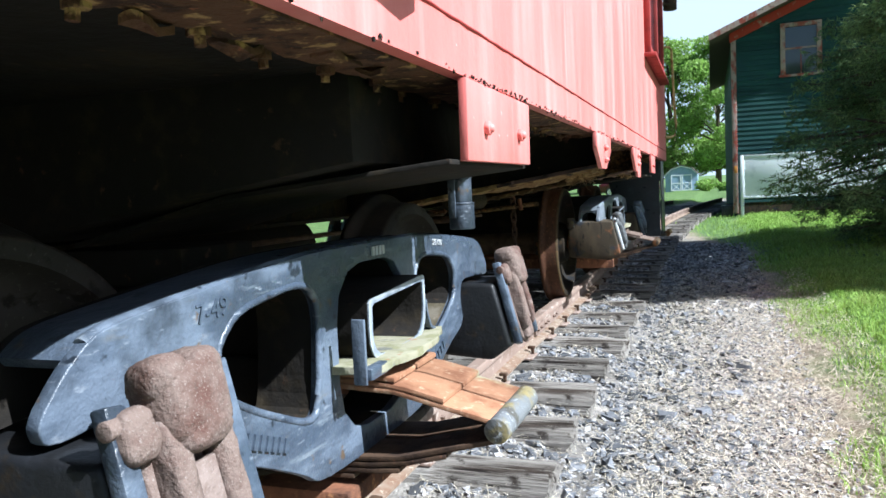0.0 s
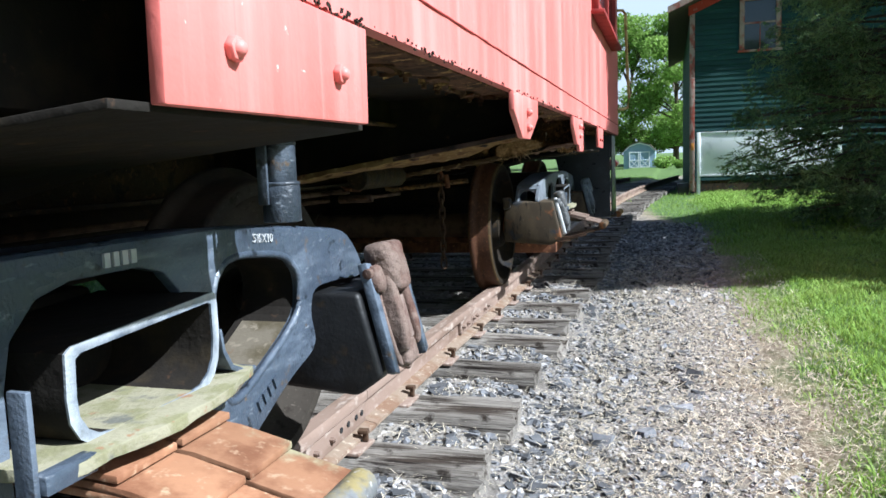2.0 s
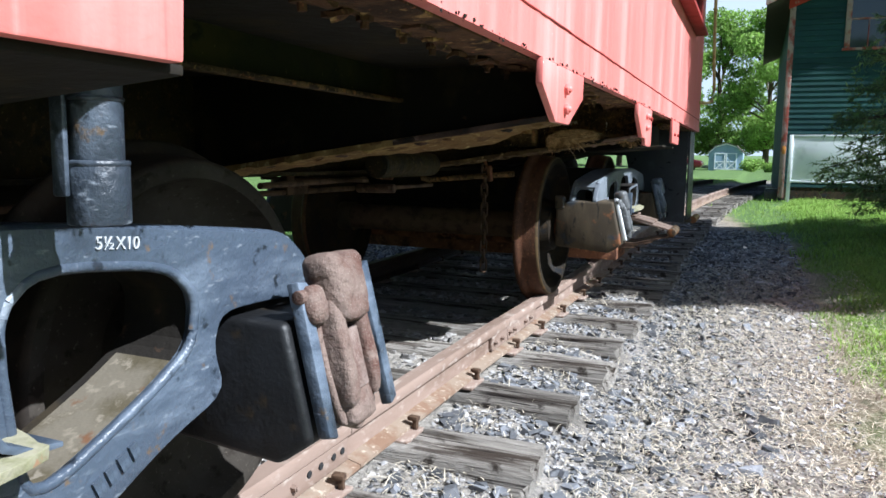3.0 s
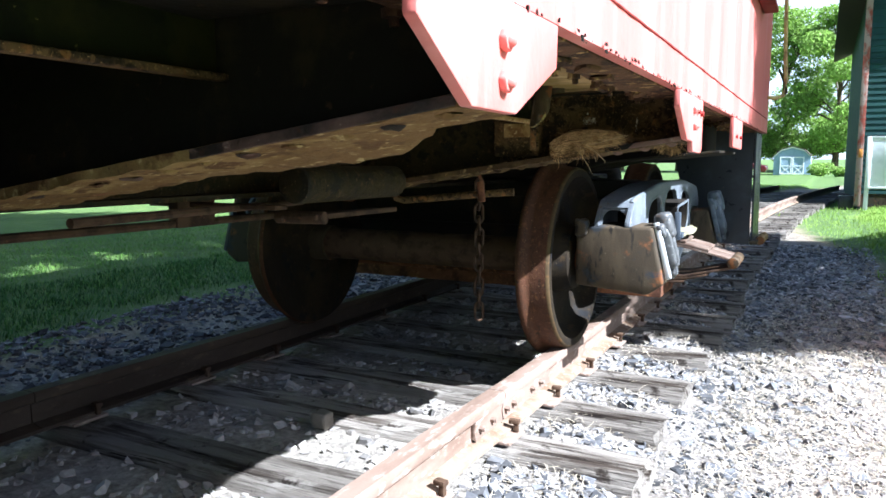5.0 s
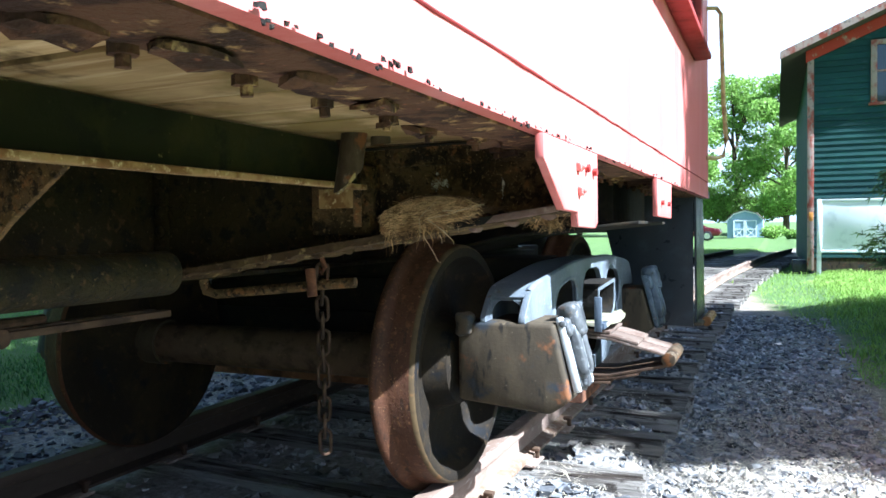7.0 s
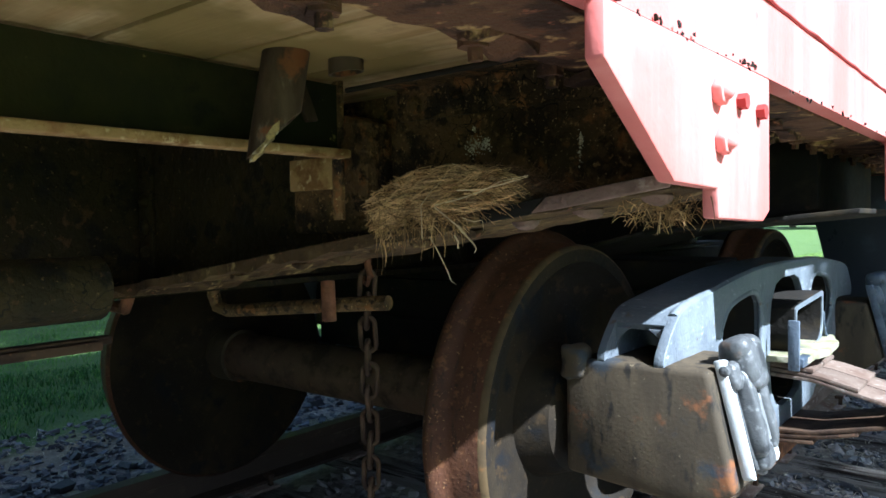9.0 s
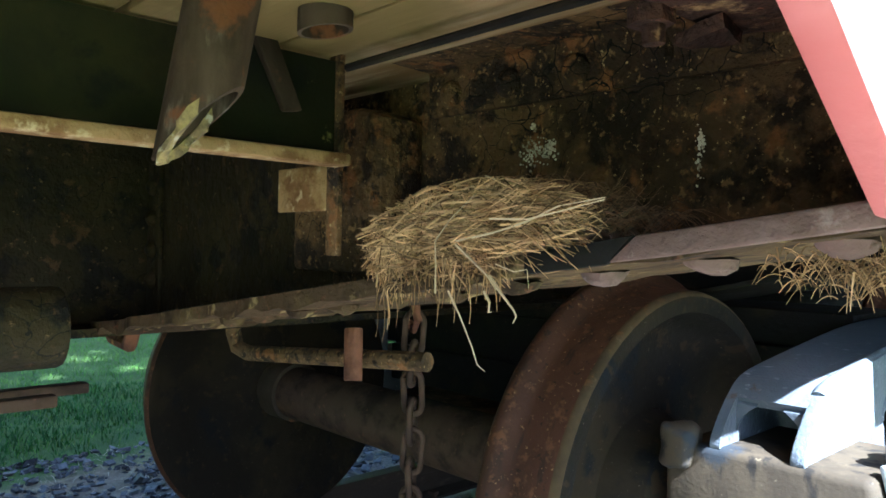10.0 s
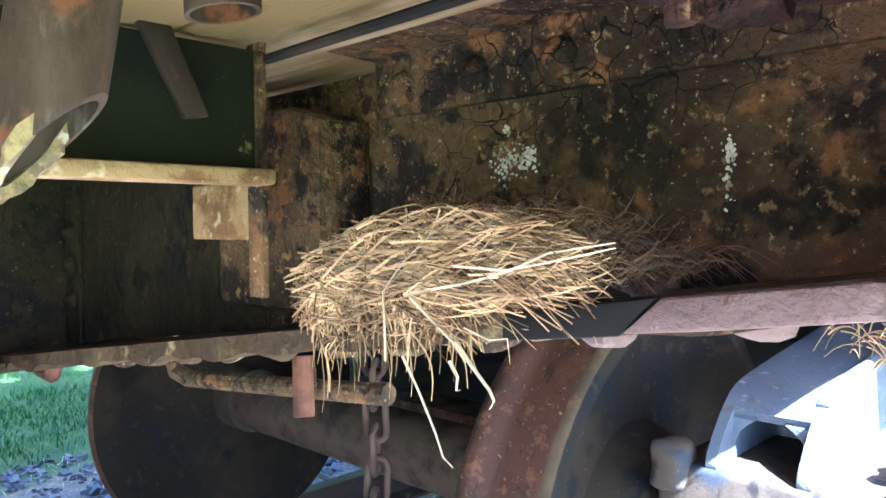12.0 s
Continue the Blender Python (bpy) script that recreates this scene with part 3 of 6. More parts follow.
def rail_piece(profile, x0, y0, y1, sections):
    bm = bmesh.new()
    rings = []
    for i in range(sections + 1):
        y = y0 + (y1 - y0) * i / sections
        rings.append([bm.verts.new((x0 + bend(y) + u, y, w - dip(y))) for u, w in profile])
    n = len(profile)
    for a, b in zip(rings, rings[1:]):
        for k in range(n):
            bm.faces.new((a[k], a[(k + 1) % n], b[(k + 1) % n], b[k]))
    bm.faces.new(rings[0])
    bm.faces.new(rings[-1][::-1])
    return bm


def joint_bar(parent, x, y0, y1, side, bolts):
    """A fishplate on the web with its row of bolts."""
    bar = part("joint_bar", prism([(x + side * 0.0086, 0.045), (x + side * 0.03, 0.04), (x + side * 0.024, 0.075), (x + side * 0.03, 0.112), (x + side * 0.0086, 0.106)], "y", y0, y1), rail_rust, parent, bevel=0.003)
    for y in bolts:
        bm = bmesh.new()
        add_tube(bm, [(x + side * 0.024, y, 0.075), (x + side * 0.040, y, 0.075)], 0.0115, 6)
        add_tube(bm, [(x + side * 0.040, y, 0.075), (x + side * 0.045, y, 0.075)], 0.008, 8)
        part("bolt", bm, rail_rust, bar)
    return bar


for side in (1, -1):
    cuts = [-14.0, 3.32, 4.90, 28.0] if side > 0 else [-14.0, 4.1, 27.3]
    for a, b in zip(cuts, cuts[1:]):
        mid = (side * 0.7535, (a + b) / 2, 0.012)
        rail = thing("rail", mid, "rusty steel rail spiked to the wooden ties" if side > 0 else "steel rail coloured dark for the caboose's shade", "rail", "rails of the track")
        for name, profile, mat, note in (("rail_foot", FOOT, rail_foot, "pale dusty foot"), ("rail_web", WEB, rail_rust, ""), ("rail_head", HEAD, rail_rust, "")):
            piece = mesh_of(name, rail_piece(profile, side * 0.7535, a + 0.004, b, max(4, int((b - a) / 1.2))), mat if side > 0 else rail_shade, angle=50)
            part(name, piece, None, rail, note if side > 0 else "").matrix_parent_inverse = Matrix.Translation(mid).inverted()
        bars = []
        if side > 0 and a < 0:
            bars.append(joint_bar(rail, 0.7535, 2.84, 3.31, 1, [2.90, 3.02]))
            # black plugs on the web stand for the dark inside of holes
            for y in (3.10, 3.16, 3.23, 3.28):
                bars.append(part("bolt_hole", tube([(0.7535 + 0.006, y, 0.078), (0.7535 + 0.0285, y, 0.078)], 0.011, 10), rubber, rail, "black plug drawn as an empty bolt hole"))
        if side > 0 and a > 4:
            bars.append(joint_bar(rail, 0.7535, 4.905, 5.42, 1, [4.93, 5.0, 5.2, 5.3]))
        if side > 0 and 3 < a < 4:
            bars.append(joint_bar(rail, 0.7535, 4.66, 4.896, 1, [4.70, 4.80]))
        for bar in bars:
            bar.matrix_parent_inverse = Matrix.Translation(mid).inverted()

TIE_Y = [-2.2, -1.62, -1.05, -0.5, 0.05, 0.6, 1.1, 1.6, 2.11, 2.63, 3.13, 3.63, 4.27, 4.85, 5.33, 5.85, 6.4, 6.95, 7.45, 7.95] + [8.47 + 0.53 * k for k in range(34)]


def tie_mesh(seed):
    rnd = random.Random(seed)
    bm = bmesh.new()
    nx = 30
    w = 0.112 + rnd.uniform(-0.01, 0.012)
    # long weathered block: rows across the section, split along the grain
    section = [(-w, -0.17), (-w - 0.004, -0.085), (-w + 0.002, -0.07), (-w, -0.022), (-w + 0.014, 0.0), (-0.06, 0.0), (-0.048, -0.010), (-0.040, 0.0), (-0.02, 0.0), (-0.006, -0.012), (0.004, 0.0), (0.05, 0.0), (0.058, -0.008), (0.066, 0.0), (w - 0.014, 0.0), (w, -0.022), (w, -0.17)]
    rings = []
    for i in range(nx + 1):
        x = -1.29 + 2.58 * i / nx
        ring = []
        for k, (u, z) in enumerate(section):
            grain = noise.noise(Vector((x * 1.2, u * 40 + seed * 7, seed)))
            deep = 0.016 * grain if z > -0.05 else 0.004 * grain
            if k in (6, 9, 12):
                deep -= 0.030 * max(0, noise.noise(Vector((x * 1.6, seed * 3.3 + k, 5))) + 0.15)
            ragged = (0.05 * noise.noise(Vector((u * 30, z * 20, seed + i)))) if i in (0, nx) else 0
            ring.append(bm.verts.new((x + ragged, u + 0.006 * noise.noise(Vector((x * 3, z * 9, seed + 4))), z + deep)))
        rings.append(ring)
    for a, b in zip(rings, rings[1:]):
        for k in range(len(section) - 1):
            bm.faces.new((a[k], a[k + 1], b[k + 1], b[k]))
        bm.faces.new((a[-1], a[0], b[0], b[-1]))
    bm.faces.new(rings[0])
    bm.faces.new(rings[-1][::-1])
    return mesh_of("tie", bm, tie_wood, angle=45)


TIE_MESHES = [tie_mesh(k) for k in range(6)]
plate_mesh = mesh_of("tie_plate", box(-0.105, 0.105, -0.075, 0.075, 0.0, 0.012), rail_rust, bevel=0.003)
spike_bm = bmesh.new()
add_box(spike_bm, -0.009, 0.009, -0.009, 0.009, -0.02, 0.035)
add_box(spike_bm, -0.026, 0.012, -0.014, 0.014, 0.030, 0.046)
spike_mesh = mesh_of("spike", spike_bm, axle_rust, bevel=0.003)
rnd = random.Random(4)
for i, y in enumerate(TIE_Y):
    tie = new("railway_tie", TIE_MESHES[i % 6])
    tie.location = (bend(y) + rnd.uniform(-0.025, 0.035), y, rnd.uniform(-0.012, 0.004) - 0.002 - dip(y))
    tie.rotation_euler = (rnd.uniform(-0.02, 0.02), 0, rnd.uniform(-0.025, 0.02) - 0.009 * max(y - 10, 0) * (y < 34))
    tagged(tie, "weathered grey split wooden railway tie in gravel", "railway tie", "ties under the rails")
    if 1.0 < y < 12:
        for sx in (0.7535, -0.7535):
            base = Matrix.Translation((sx - tie.location.x, 0, -tie.location.z - dip(y)))
            plate = part("tie_plate", plate_mesh, None, tie)
            plate.matrix_basis = base
            for dx, dy, turn in ((0.082, 0.045, 0), (-0.082, 0.04, 180)):
                spike = part("spike", spike_mesh, None, tie)
                spike.matrix_basis = base @ pose(dx, dy, 0.012, rnd.uniform(-6, 6), 0, turn + rnd.uniform(-8, 8))

# ---- caboose ----
SIDE, SILL, Y_NEAR, Y_FAR = 1.405, 1.188, -0.25, 8.26
caboose = thing("caboose", (0, 4.9, 1.188), "old red steel caboose with faded paint and rusty underframe on track", "caboose")
caboose.rotation_euler.x = -0.008
caboose_at = Matrix.Translation((0, -4.9, -1.188))


def cpart(name, bm, mat, label="", bevel=0.0, parent=None, angle=35):
    ob = part(name, bm, mat, parent or caboose, label, bevel, angle)
    if parent is None:
        ob.matrix_parent_inverse = caboose_at
    return ob


for s in (1, -1):
    cpart("side_wall", box(*sorted((s * SIDE, s * (SIDE - 0.03))), Y_NEAR, Y_FAR, SILL, 3.25), red_paint, "faded red steel side with pale vertical streaks")
cpart("end_wall", box(-1.375, 1.375, Y_NEAR, Y_NEAR + 0.04, SILL, 3.25), red_paint)
cpart("end_wall", box(-1.375, 1.375, Y_FAR - 0.04, Y_FAR, SILL, 3.25), red_paint)
cpart("roof", prism([(-1.5, 3.25), (1.5, 3.25), (1.5, 3.32), (0.8, 3.56), (0, 3.62), (-0.8, 3.56), (-1.5, 3.32)], "y", Y_NEAR - 0.7, Y_FAR + 0.7), worn_black)
# welded seam along the side
seam = bmesh.new()
seam_rnd = random.Random(9)
add_tube(seam, [(SIDE + 0.001 + seam_rnd.uniform(-0.001, 0.001), Y_NEAR + 0.05 * k, 1.284 + seam_rnd.uniform(-0.001, 0.001)) for k in range(int((Y_FAR - Y_NEAR) / 0.05))], 0.0028, 6)
cpart("weld_seam", seam, red_trim)
# flanged side sill with its ragged rust
for s in (1, -1):
    bm = bmesh.new()
    n = 200
    rows = []
    rag = random.Random(20 + s)
    for i in range(n + 1):
        y = Y_NEAR + 0.02 + (Y_FAR - Y_NEAR - 0.04) * i / n
        inner = SIDE - 0.155 + 0.03 * noise.noise(Vector((y * 7, 3 * s, 0))) + rag.uniform(-0.006, 0.006)
        rows.append([bm.verts.new((s * x, y, z)) for x, z in ((SIDE - 0.031, SILL + 0.012), (SIDE - 0.031, SILL - 0.004), (SIDE - 0.09, SILL - 0.006 + 0.006 * noise.noise(Vector((y * 11, 1, s)))), (inner, SILL - 0.004 + 0.010 * noise.noise(Vector((y * 17, 2, s)))), (inner, SILL + 0.012))])
    for a, b in zip(rows, rows[1:]):
        for k in range(5):
            bm.faces.new((a[k], a[(k + 1) % 5], b[(k + 1) % 5], b[k]))
    bm.faces.new(rows[0])
    bm.faces.new(rows[-1][::-1])
    cpart("side_sill", bm, flaky_rust, "flaking rusty steel sill under the wall", angle=25)
# floor boards across the underframe
y = Y_NEAR + 0.05
board_rnd = random.Random(5)
while y < Y_FAR - 0.2:
    w = board_rnd.choice((0.135, 0.14, 0.28))
    z = SILL + 0.022 + board_rnd.uniform(0, 0.006)
    cpart("floor_board", box(-1.36, 1.36, y, y + w - 0.006, z, z + 0.04), old_plank, bevel=0.003)
    y += w
# black sheets added over the near boards to stand for their shade
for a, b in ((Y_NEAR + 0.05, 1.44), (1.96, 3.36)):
    cpart("floor_plate", box(-1.24, 1.24, a, b, SILL + 0.010, SILL + 0.019), grime_shade_black, "black sheet standing for the shade under the floor")
# bolts hanging from the sill
for i in range(50):
    y = Y_NEAR + 0.15 + i * 0.165
    x = SIDE - 0.15 + board_rnd.uniform(-0.02, 0.015)
    bm = tube([(x, y, SILL + 0.02), (x + board_rnd.uniform(-0.004, 0.004), y + board_rnd.uniform(-0.004, 0.004), SILL - 0.026)], 0.0075, 7)
    add_tube(bm, [(x, y, SILL - 0.002), (x, y, SILL - 0.014)], 0.015, 6)
    cpart("hanging_bolt", bm, flaky_rust)
# centre sill and stringers
for s in (1, -1):
    cpart("centre_sill", prism([(s * 0.138, 0.87), (s * 0.23, 0.87), (s * 0.23, 0.884), (s * 0.154, 0.884), (s * 0.154, SILL + 0.02), (s * 0.138, SILL + 0.02)], "y", Y_NEAR, Y_FAR), sill_olive)
spans = ((2.02, 3.385), (3.415, 4.848), (5.0, 5.865), (6.92, Y_FAR - 0.1))
for s in (1, -1):
    for a, b in spans:
        cpart("stringer", box(*sorted((s * 0.905, s * 0.893)), a, b, 1.112, SILL + 0.02), green_steel, "dark mossy steel stringer")
        cpart("stringer_flange", box(*sorted((s * 0.9055, s * 0.932)), a, b, 1.105, 1.117), yellow_rust if a > 3 else dark_steel, "rusty flange edge", bevel=0.003)


def girder_foot(x, end):
    return 0.893 + (end - 0.893) * max(0, (x - 0.224) / 1.161)


def crossbearer(y, foot, front, back, taper):
    """A tapered girder across the underframe: web, ragged bottom flange, rivets."""
    for s in (1, -1):
        # the near girder's web is coloured near-black to stand for shade
        for a, b, steel, note in ((0.157, 0.735, sill_olive if y > 4 else grime_shade_black, "grimy olive steel web, black for shade on the near girder"), (0.736, 1.385, dark_steel if y > 4 else grime_shade_black, "dark rusty steel web, black for shade on the near girder")):
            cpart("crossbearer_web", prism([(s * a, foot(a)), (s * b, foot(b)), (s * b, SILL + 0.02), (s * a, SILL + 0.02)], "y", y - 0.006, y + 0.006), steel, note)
        bm = bmesh.new()
        n = 90
        rows = []
        for i in range(n + 1):
            x = 0.2 + 1.185 * i / n
            z = foot(x)
            rag = 0.010 * noise.noise(Vector((x * 14, y, s))) * (1.6 - x)
            drop = 0.008 * noise.noise(Vector((x * 21, y + 3, s))) * (1.7 - x)
            cut = back
            if taper:
                cut = back - (back - 0.035) * min(max((x - 1.15) / 0.13, 0), 1) + 0.012 * noise.noise(Vector((x * 30, 7, s)))
            lip = [(y - front + rag, z), (y - front + rag, z - 0.017 + drop)]
            lip += [(y - front + (front + cut) * q, z - 0.0165 + drop + 0.003 * noise.noise(Vector((x * 40, q * 9, s)))) for q in (0.25, 0.5, 0.75)]
            lip += [(y + cut, z - 0.016 + drop), (y + cut, z)]
            if taper:
                sag = 0.018 * min(max((x - 0.75) / 0.3, 0), 1)
                lip = [(yy, zz - sag * max(0, (yy - y) / back)) for yy, zz in lip]
            rows.append([bm.verts.new((s * x, yy, zz)) for yy, zz in lip])
        m = len(rows[0])
        for a, b in zip(rows, rows[1:]):
            for k in range(m):
                bm.faces.new((a[k], a[(k + 1) % m], b[(k + 1) % m], b[k]))
        bm.faces.new(rows[0])
        bm.faces.new(rows[-1][::-1])
        cpart("bottom_flange", bm, flange_crust if taper else flange_brown, "flaking flange with yellow rust crust", angle=30)
        if s > 0:
            x0 = 1.222 if y > 4 else 0.95
            edge = [(x, foot(x) - 0.0160) for x in (x0, 1.14, 1.26, 1.384) if x == x0 or x > x0] + [(x, foot(x) - 0.001) for x in (1.384, 1.26, 1.14, x0 + (0.020 if y > 4 else 0)) if x >= x0]
            bm = roughen(prism(edge, "y", y - front - 0.0065, y - front + 0.001), 0.002, 40, 1.0)
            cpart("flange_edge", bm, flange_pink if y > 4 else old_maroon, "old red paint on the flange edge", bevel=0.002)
            if y > 4:
                dark = roughen(prism([(1.150, foot(1.150) - 0.016), (1.2205, foot(1.2205) - 0.016), (1.2405, foot(1.2405) - 0.001), (1.150, foot(1.150) - 0.001)], "y", y - front - 0.0055, y - front + 0.001), 0.002, 40, 2.0)
                cpart("flange_edge", dark, grime_shade_black, "black stretch of the flange edge", bevel=0.002)
        for k in range(11):
            x = 0.495 + 0.085 * k
            z = foot(x) - 0.016
            bm = bmesh.new()
            add_dome(bm, (s * x, y - 0.06, z), (0, 0, -1), 0.019, 0.007 if taper else 0.012)
            cpart("rivet", roughen(bm, 0.004, 60, k), (flange_crust if k % 3 else old_maroon) if taper else (flange_pink if x > 1.1 else flange_brown))


crossbearer(3.40, lambda x: girder_foot(x, 1.061), 0.118, 0.165, True)
crossbearer(4.97, lambda x: girder_foot(x, 1.062), 0.12, 0.12, False)
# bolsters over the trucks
# coloured black for the shade here; the near one is widened to cast more
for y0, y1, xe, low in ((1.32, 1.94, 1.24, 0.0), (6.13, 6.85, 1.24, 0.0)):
    cpart("body_bolster", prism([(-1.385, 1.035 - low), (-0.9, 0.99 - low), (-0.35, 0.90), (0.35, 0.90), (0.9, 0.99 - low), (xe, 1.035 - low), (xe, SILL + 0.02), (-1.385, SILL + 0.02)], "y", y0, y1), grime_shade_black, bevel=0.006)
cpart("bolster_flange", prism([(0.5, 0.889), (0.9, 0.979), (1.392, 1.0245), (1.392, 1.0345), (0.9, 0.989), (0.5, 0.90)], "y", 1.40, 1.975), grime_shade_black, "rusty cover plate under the bolster, coloured black for its shade", bevel=0.002)
cpart("bolster_flange", roughen(prism([(0.5, 0.889), (0.9, 0.979), (1.376, 1.0225), (1.376, 1.0335), (0.9, 0.989), (0.5, 0.90)], "y", 5.87, 6.50), 0.003, 20, 4.0), grime_shade_black, "dark rusty cover plate under the bolster, coloured black for its shade", bevel=0.002)


def end_plate(outline, bolts, nuts=()):
    plate = cpart("gusset_plate", prism(outline, "x", SIDE - 0.012, SIDE + 0.006), red_paint, "faded red bolted gusset plate", bevel=0.003)
    for y, z in bolts:
        bm = tube([(SIDE + 0.005, y, z), (SIDE + 0.017, y, z)], 0.0155, 6)
        add_dome(bm, (SIDE + 0.017, y, z), (1, 0, 0), 0.0105, 0.008)
        part("bolt", bm, red_paint, plate, bevel=0.003)
    for y, z in nuts:
        ob = part("rivet", tube([(SIDE + 0.005, y, z), (SIDE + 0.016, y, z)], 0.009, 6), red_trim, plate)


end_plate([(1.455, 1.031), (1.955, 1.033), (1.962, 1.181), (1.460, 1.186)], [(1.574, 1.098), (1.845, 1.099)])
end_plate([(3.138, 1.186), (3.136, 1.126), (3.270, 1.043), (3.410, 1.042), (3.573, 1.119), (3.577, 1.184)], [(3.360, 1.131), (3.360, 1.080)])
end_plate([(4.655, 1.185), (4.655, 1.139), (4.795, 1.048), (4.910, 1.045), (4.912, 1.014), (5.070, 1.010), (5.095, 1.022), (5.093, 1.184)], [(4.903, 1.144), (4.913, 1.094)], [(4.975, 1.142), (5.045, 1.138)])
end_plate([(6.05, 1.184), (6.06, 1.050), (6.43, 1.045), (6.44, 1.182)], [], [(6.15, 1.10), (6.33, 1.10)])
# window near the far end
window = cpart("window", box(SIDE - 0.02, SIDE + 0.012, 5.78, 7.32, 1.95, 2.82), red_trim, "dark red framed window with wire screen")
wf = bmesh.new()
for a in ((5.72, 5.80, 1.90, 2.90), (7.30, 7.38, 1.90, 2.90), (5.80, 7.30, 1.90, 1.96), (5.80, 7.30, 2.82, 2.90), (6.52, 6.58, 1.96, 2.82)):
    add_box(wf, SIDE + 0.001, SIDE + 0.045, *a)
part("window_frame", wf, red_trim, window, bevel=0.004)
part("window_sill", box(SIDE + 0.001, SIDE + 0.085, 5.68, 7.42, 1.87, 1.899), red_trim, window, "dark red projecting sill", bevel=0.006)
for a, b in ((5.80, 6.52), (6.58, 7.30)):
    part("pane", box(SIDE + 0.013, SIDE + 0.018, a, b, 1.96, 2.82), glass_dark, window)
# grab irons at the far corner
for x, y, z0, z1, out in ((SIDE, 8.22, 1.43, 2.35, 0.09), (SIDE - 0.07, 8.30, 1.15, 2.05, 0.0)):
    pts = [(x, y - 0.10, z0), (x + out * 0.6, y - 0.02, z0), (x + out, y + 0.05, z0 + 0.02), (x + out * 1.15, y + 0.08, z0 + 0.12), (x + out, y + 0.06, z0 + 0.35), (x + out * 0.85, y + 0.03, z1 - 0.03), (x + out * 0.6, y, z1), (x - 0.02, y - 0.03, z1)]
    cpart("grab_iron", tube(pts, 0.0135 if out else 0.009, 8), yellow_rod if out else worn_black, "thin yellowish bent grab iron" if out else "")
# unseen hand rail loop beside the near truck, bent to cast a curved shadow
cpart("grab_iron", tube([(SIDE - 0.01, 0.72, 1.86), (SIDE + 0.09, 0.73, 1.85), (SIDE + 0.12, 0.76, 1.80), (SIDE + 0.12, 0.86, 1.53), (SIDE + 0.12, 0.95, 1.425), (SIDE + 0.12, 1.06, 1.375), (SIDE + 0.12, 1.15, 1.362), (SIDE + 0.12, 1.205, 1.385), (SIDE + 0.12, 1.225, 1.45), (SIDE + 0.12, 1.225, 1.90), (SIDE + 0.09, 1.225, 1.95), (SIDE - 0.01, 1.225, 1.96)], 0.0115, 10), red_trim)
# end step box, painted black
cpart("step_side", prism([(0.80, 1.20), (1.352, 1.20), (1.352, 0.43), (0.98, 0.43)], "y", 7.88, 7.892), step_black)
cpart("step_side", prism([(7.90, 1.203), (8.34, 1.203), (8.46, 0.42), (7.94, 0.42)], "x", 1.355, 1.367), step_black)
for z, x1 in ((0.43, 1.40), (0.68, 1.30), (0.93, 1.2)):
    cpart("step_tread", box(1.0, x1, 7.895, 8.40, z, z + 0.02), worn_black, bevel=0.003)
cpart("step_edge", tube([(1.41, 8.05, 0.44), (1.41, 8.45, 0.44)], 0.03, 8), yellow_rust, "pale worn step edge bar")
cpart("end_sill", box(-1.36, 1.34, Y_FAR + 0.01, Y_FAR + 0.14, 0.98, 1.2), step_black, bevel=0.01)
cpart("platform", box(-1.36, 1.36, Y_FAR + 0.001, Y_FAR + 0.7, 1.21, 1.26), step_black, bevel=0.005)
# near end, out of view: added to keep sky light off the underside
cpart("end_sill", box(-1.36, 1.34, Y_NEAR - 0.14, Y_NEAR - 0.01, 0.98, 1.2), step_black, bevel=0.01)
cpart("platform", box(-1.36, 1.36, Y_NEAR - 0.7, Y_NEAR - 0.001, 1.21, 1.26), step_black, bevel=0.005)
for s in (1, -1):
    cpart("step_side", prism([(-0.28, 1.203), (-0.95, 1.203), (-1.0, 0.42), (-0.30, 0.42)], "x", *sorted((s * 1.30, s * 1.312))), step_black)
marker = cpart("marker_lamp", tube([(1.47, 8.40, 2.76), (1.47, 8.40, 2.82), (1.47, 8.40, 2.9)], 0.07, 12), worn_black, bevel=0.004)
part("lamp_bracket", tube([(1.40, 8.25, 2.8), (1.47, 8.34, 2.8)], 0.012, 6), worn_black, marker)


# ---- trucks ----
def rounded(points, times=2, closed=True):
    for _ in range(times):
        out = []
        n = len(points)
        for i in range(n):
            p, q = Vector(points[i]), Vector(points[(i + 1) % n])
            out += [tuple(p * 0.8 + q * 0.2), tuple(p * 0.2 + q * 0.8)]
        points = out
    return points


HALF = [(0.0, 0.890), (0.35, 0.888), (0.80, 0.842), (0.865, 0.828), (0.915, 0.79), (0.962, 0.735), (0.950, 0.700), (0.82, 0.712), (0.672, 0.715), (0.648, 0.66), (0.676, 0.572), (0.534, 0.53), (0.357, 0.445), (0.30, 0.405), (0.0, 0.395)]
OUTER = HALF + [(-u, z) for u, z in HALF[-2:0:-1]]
HOLE = [(0.262, 0.78), (0.325, 0.835), (0.545, 0.812), (0.610, 0.755), (0.600, 0.67), (0.50, 0.614), (0.335, 0.543), (0.285, 0.555)]
HOLES = [HOLE, [(-u, z) for u, z in HOLE], [(-0.192, 0.46), (0.192, 0.46), (0.192, 0.845), (-0.192, 0.845)]]


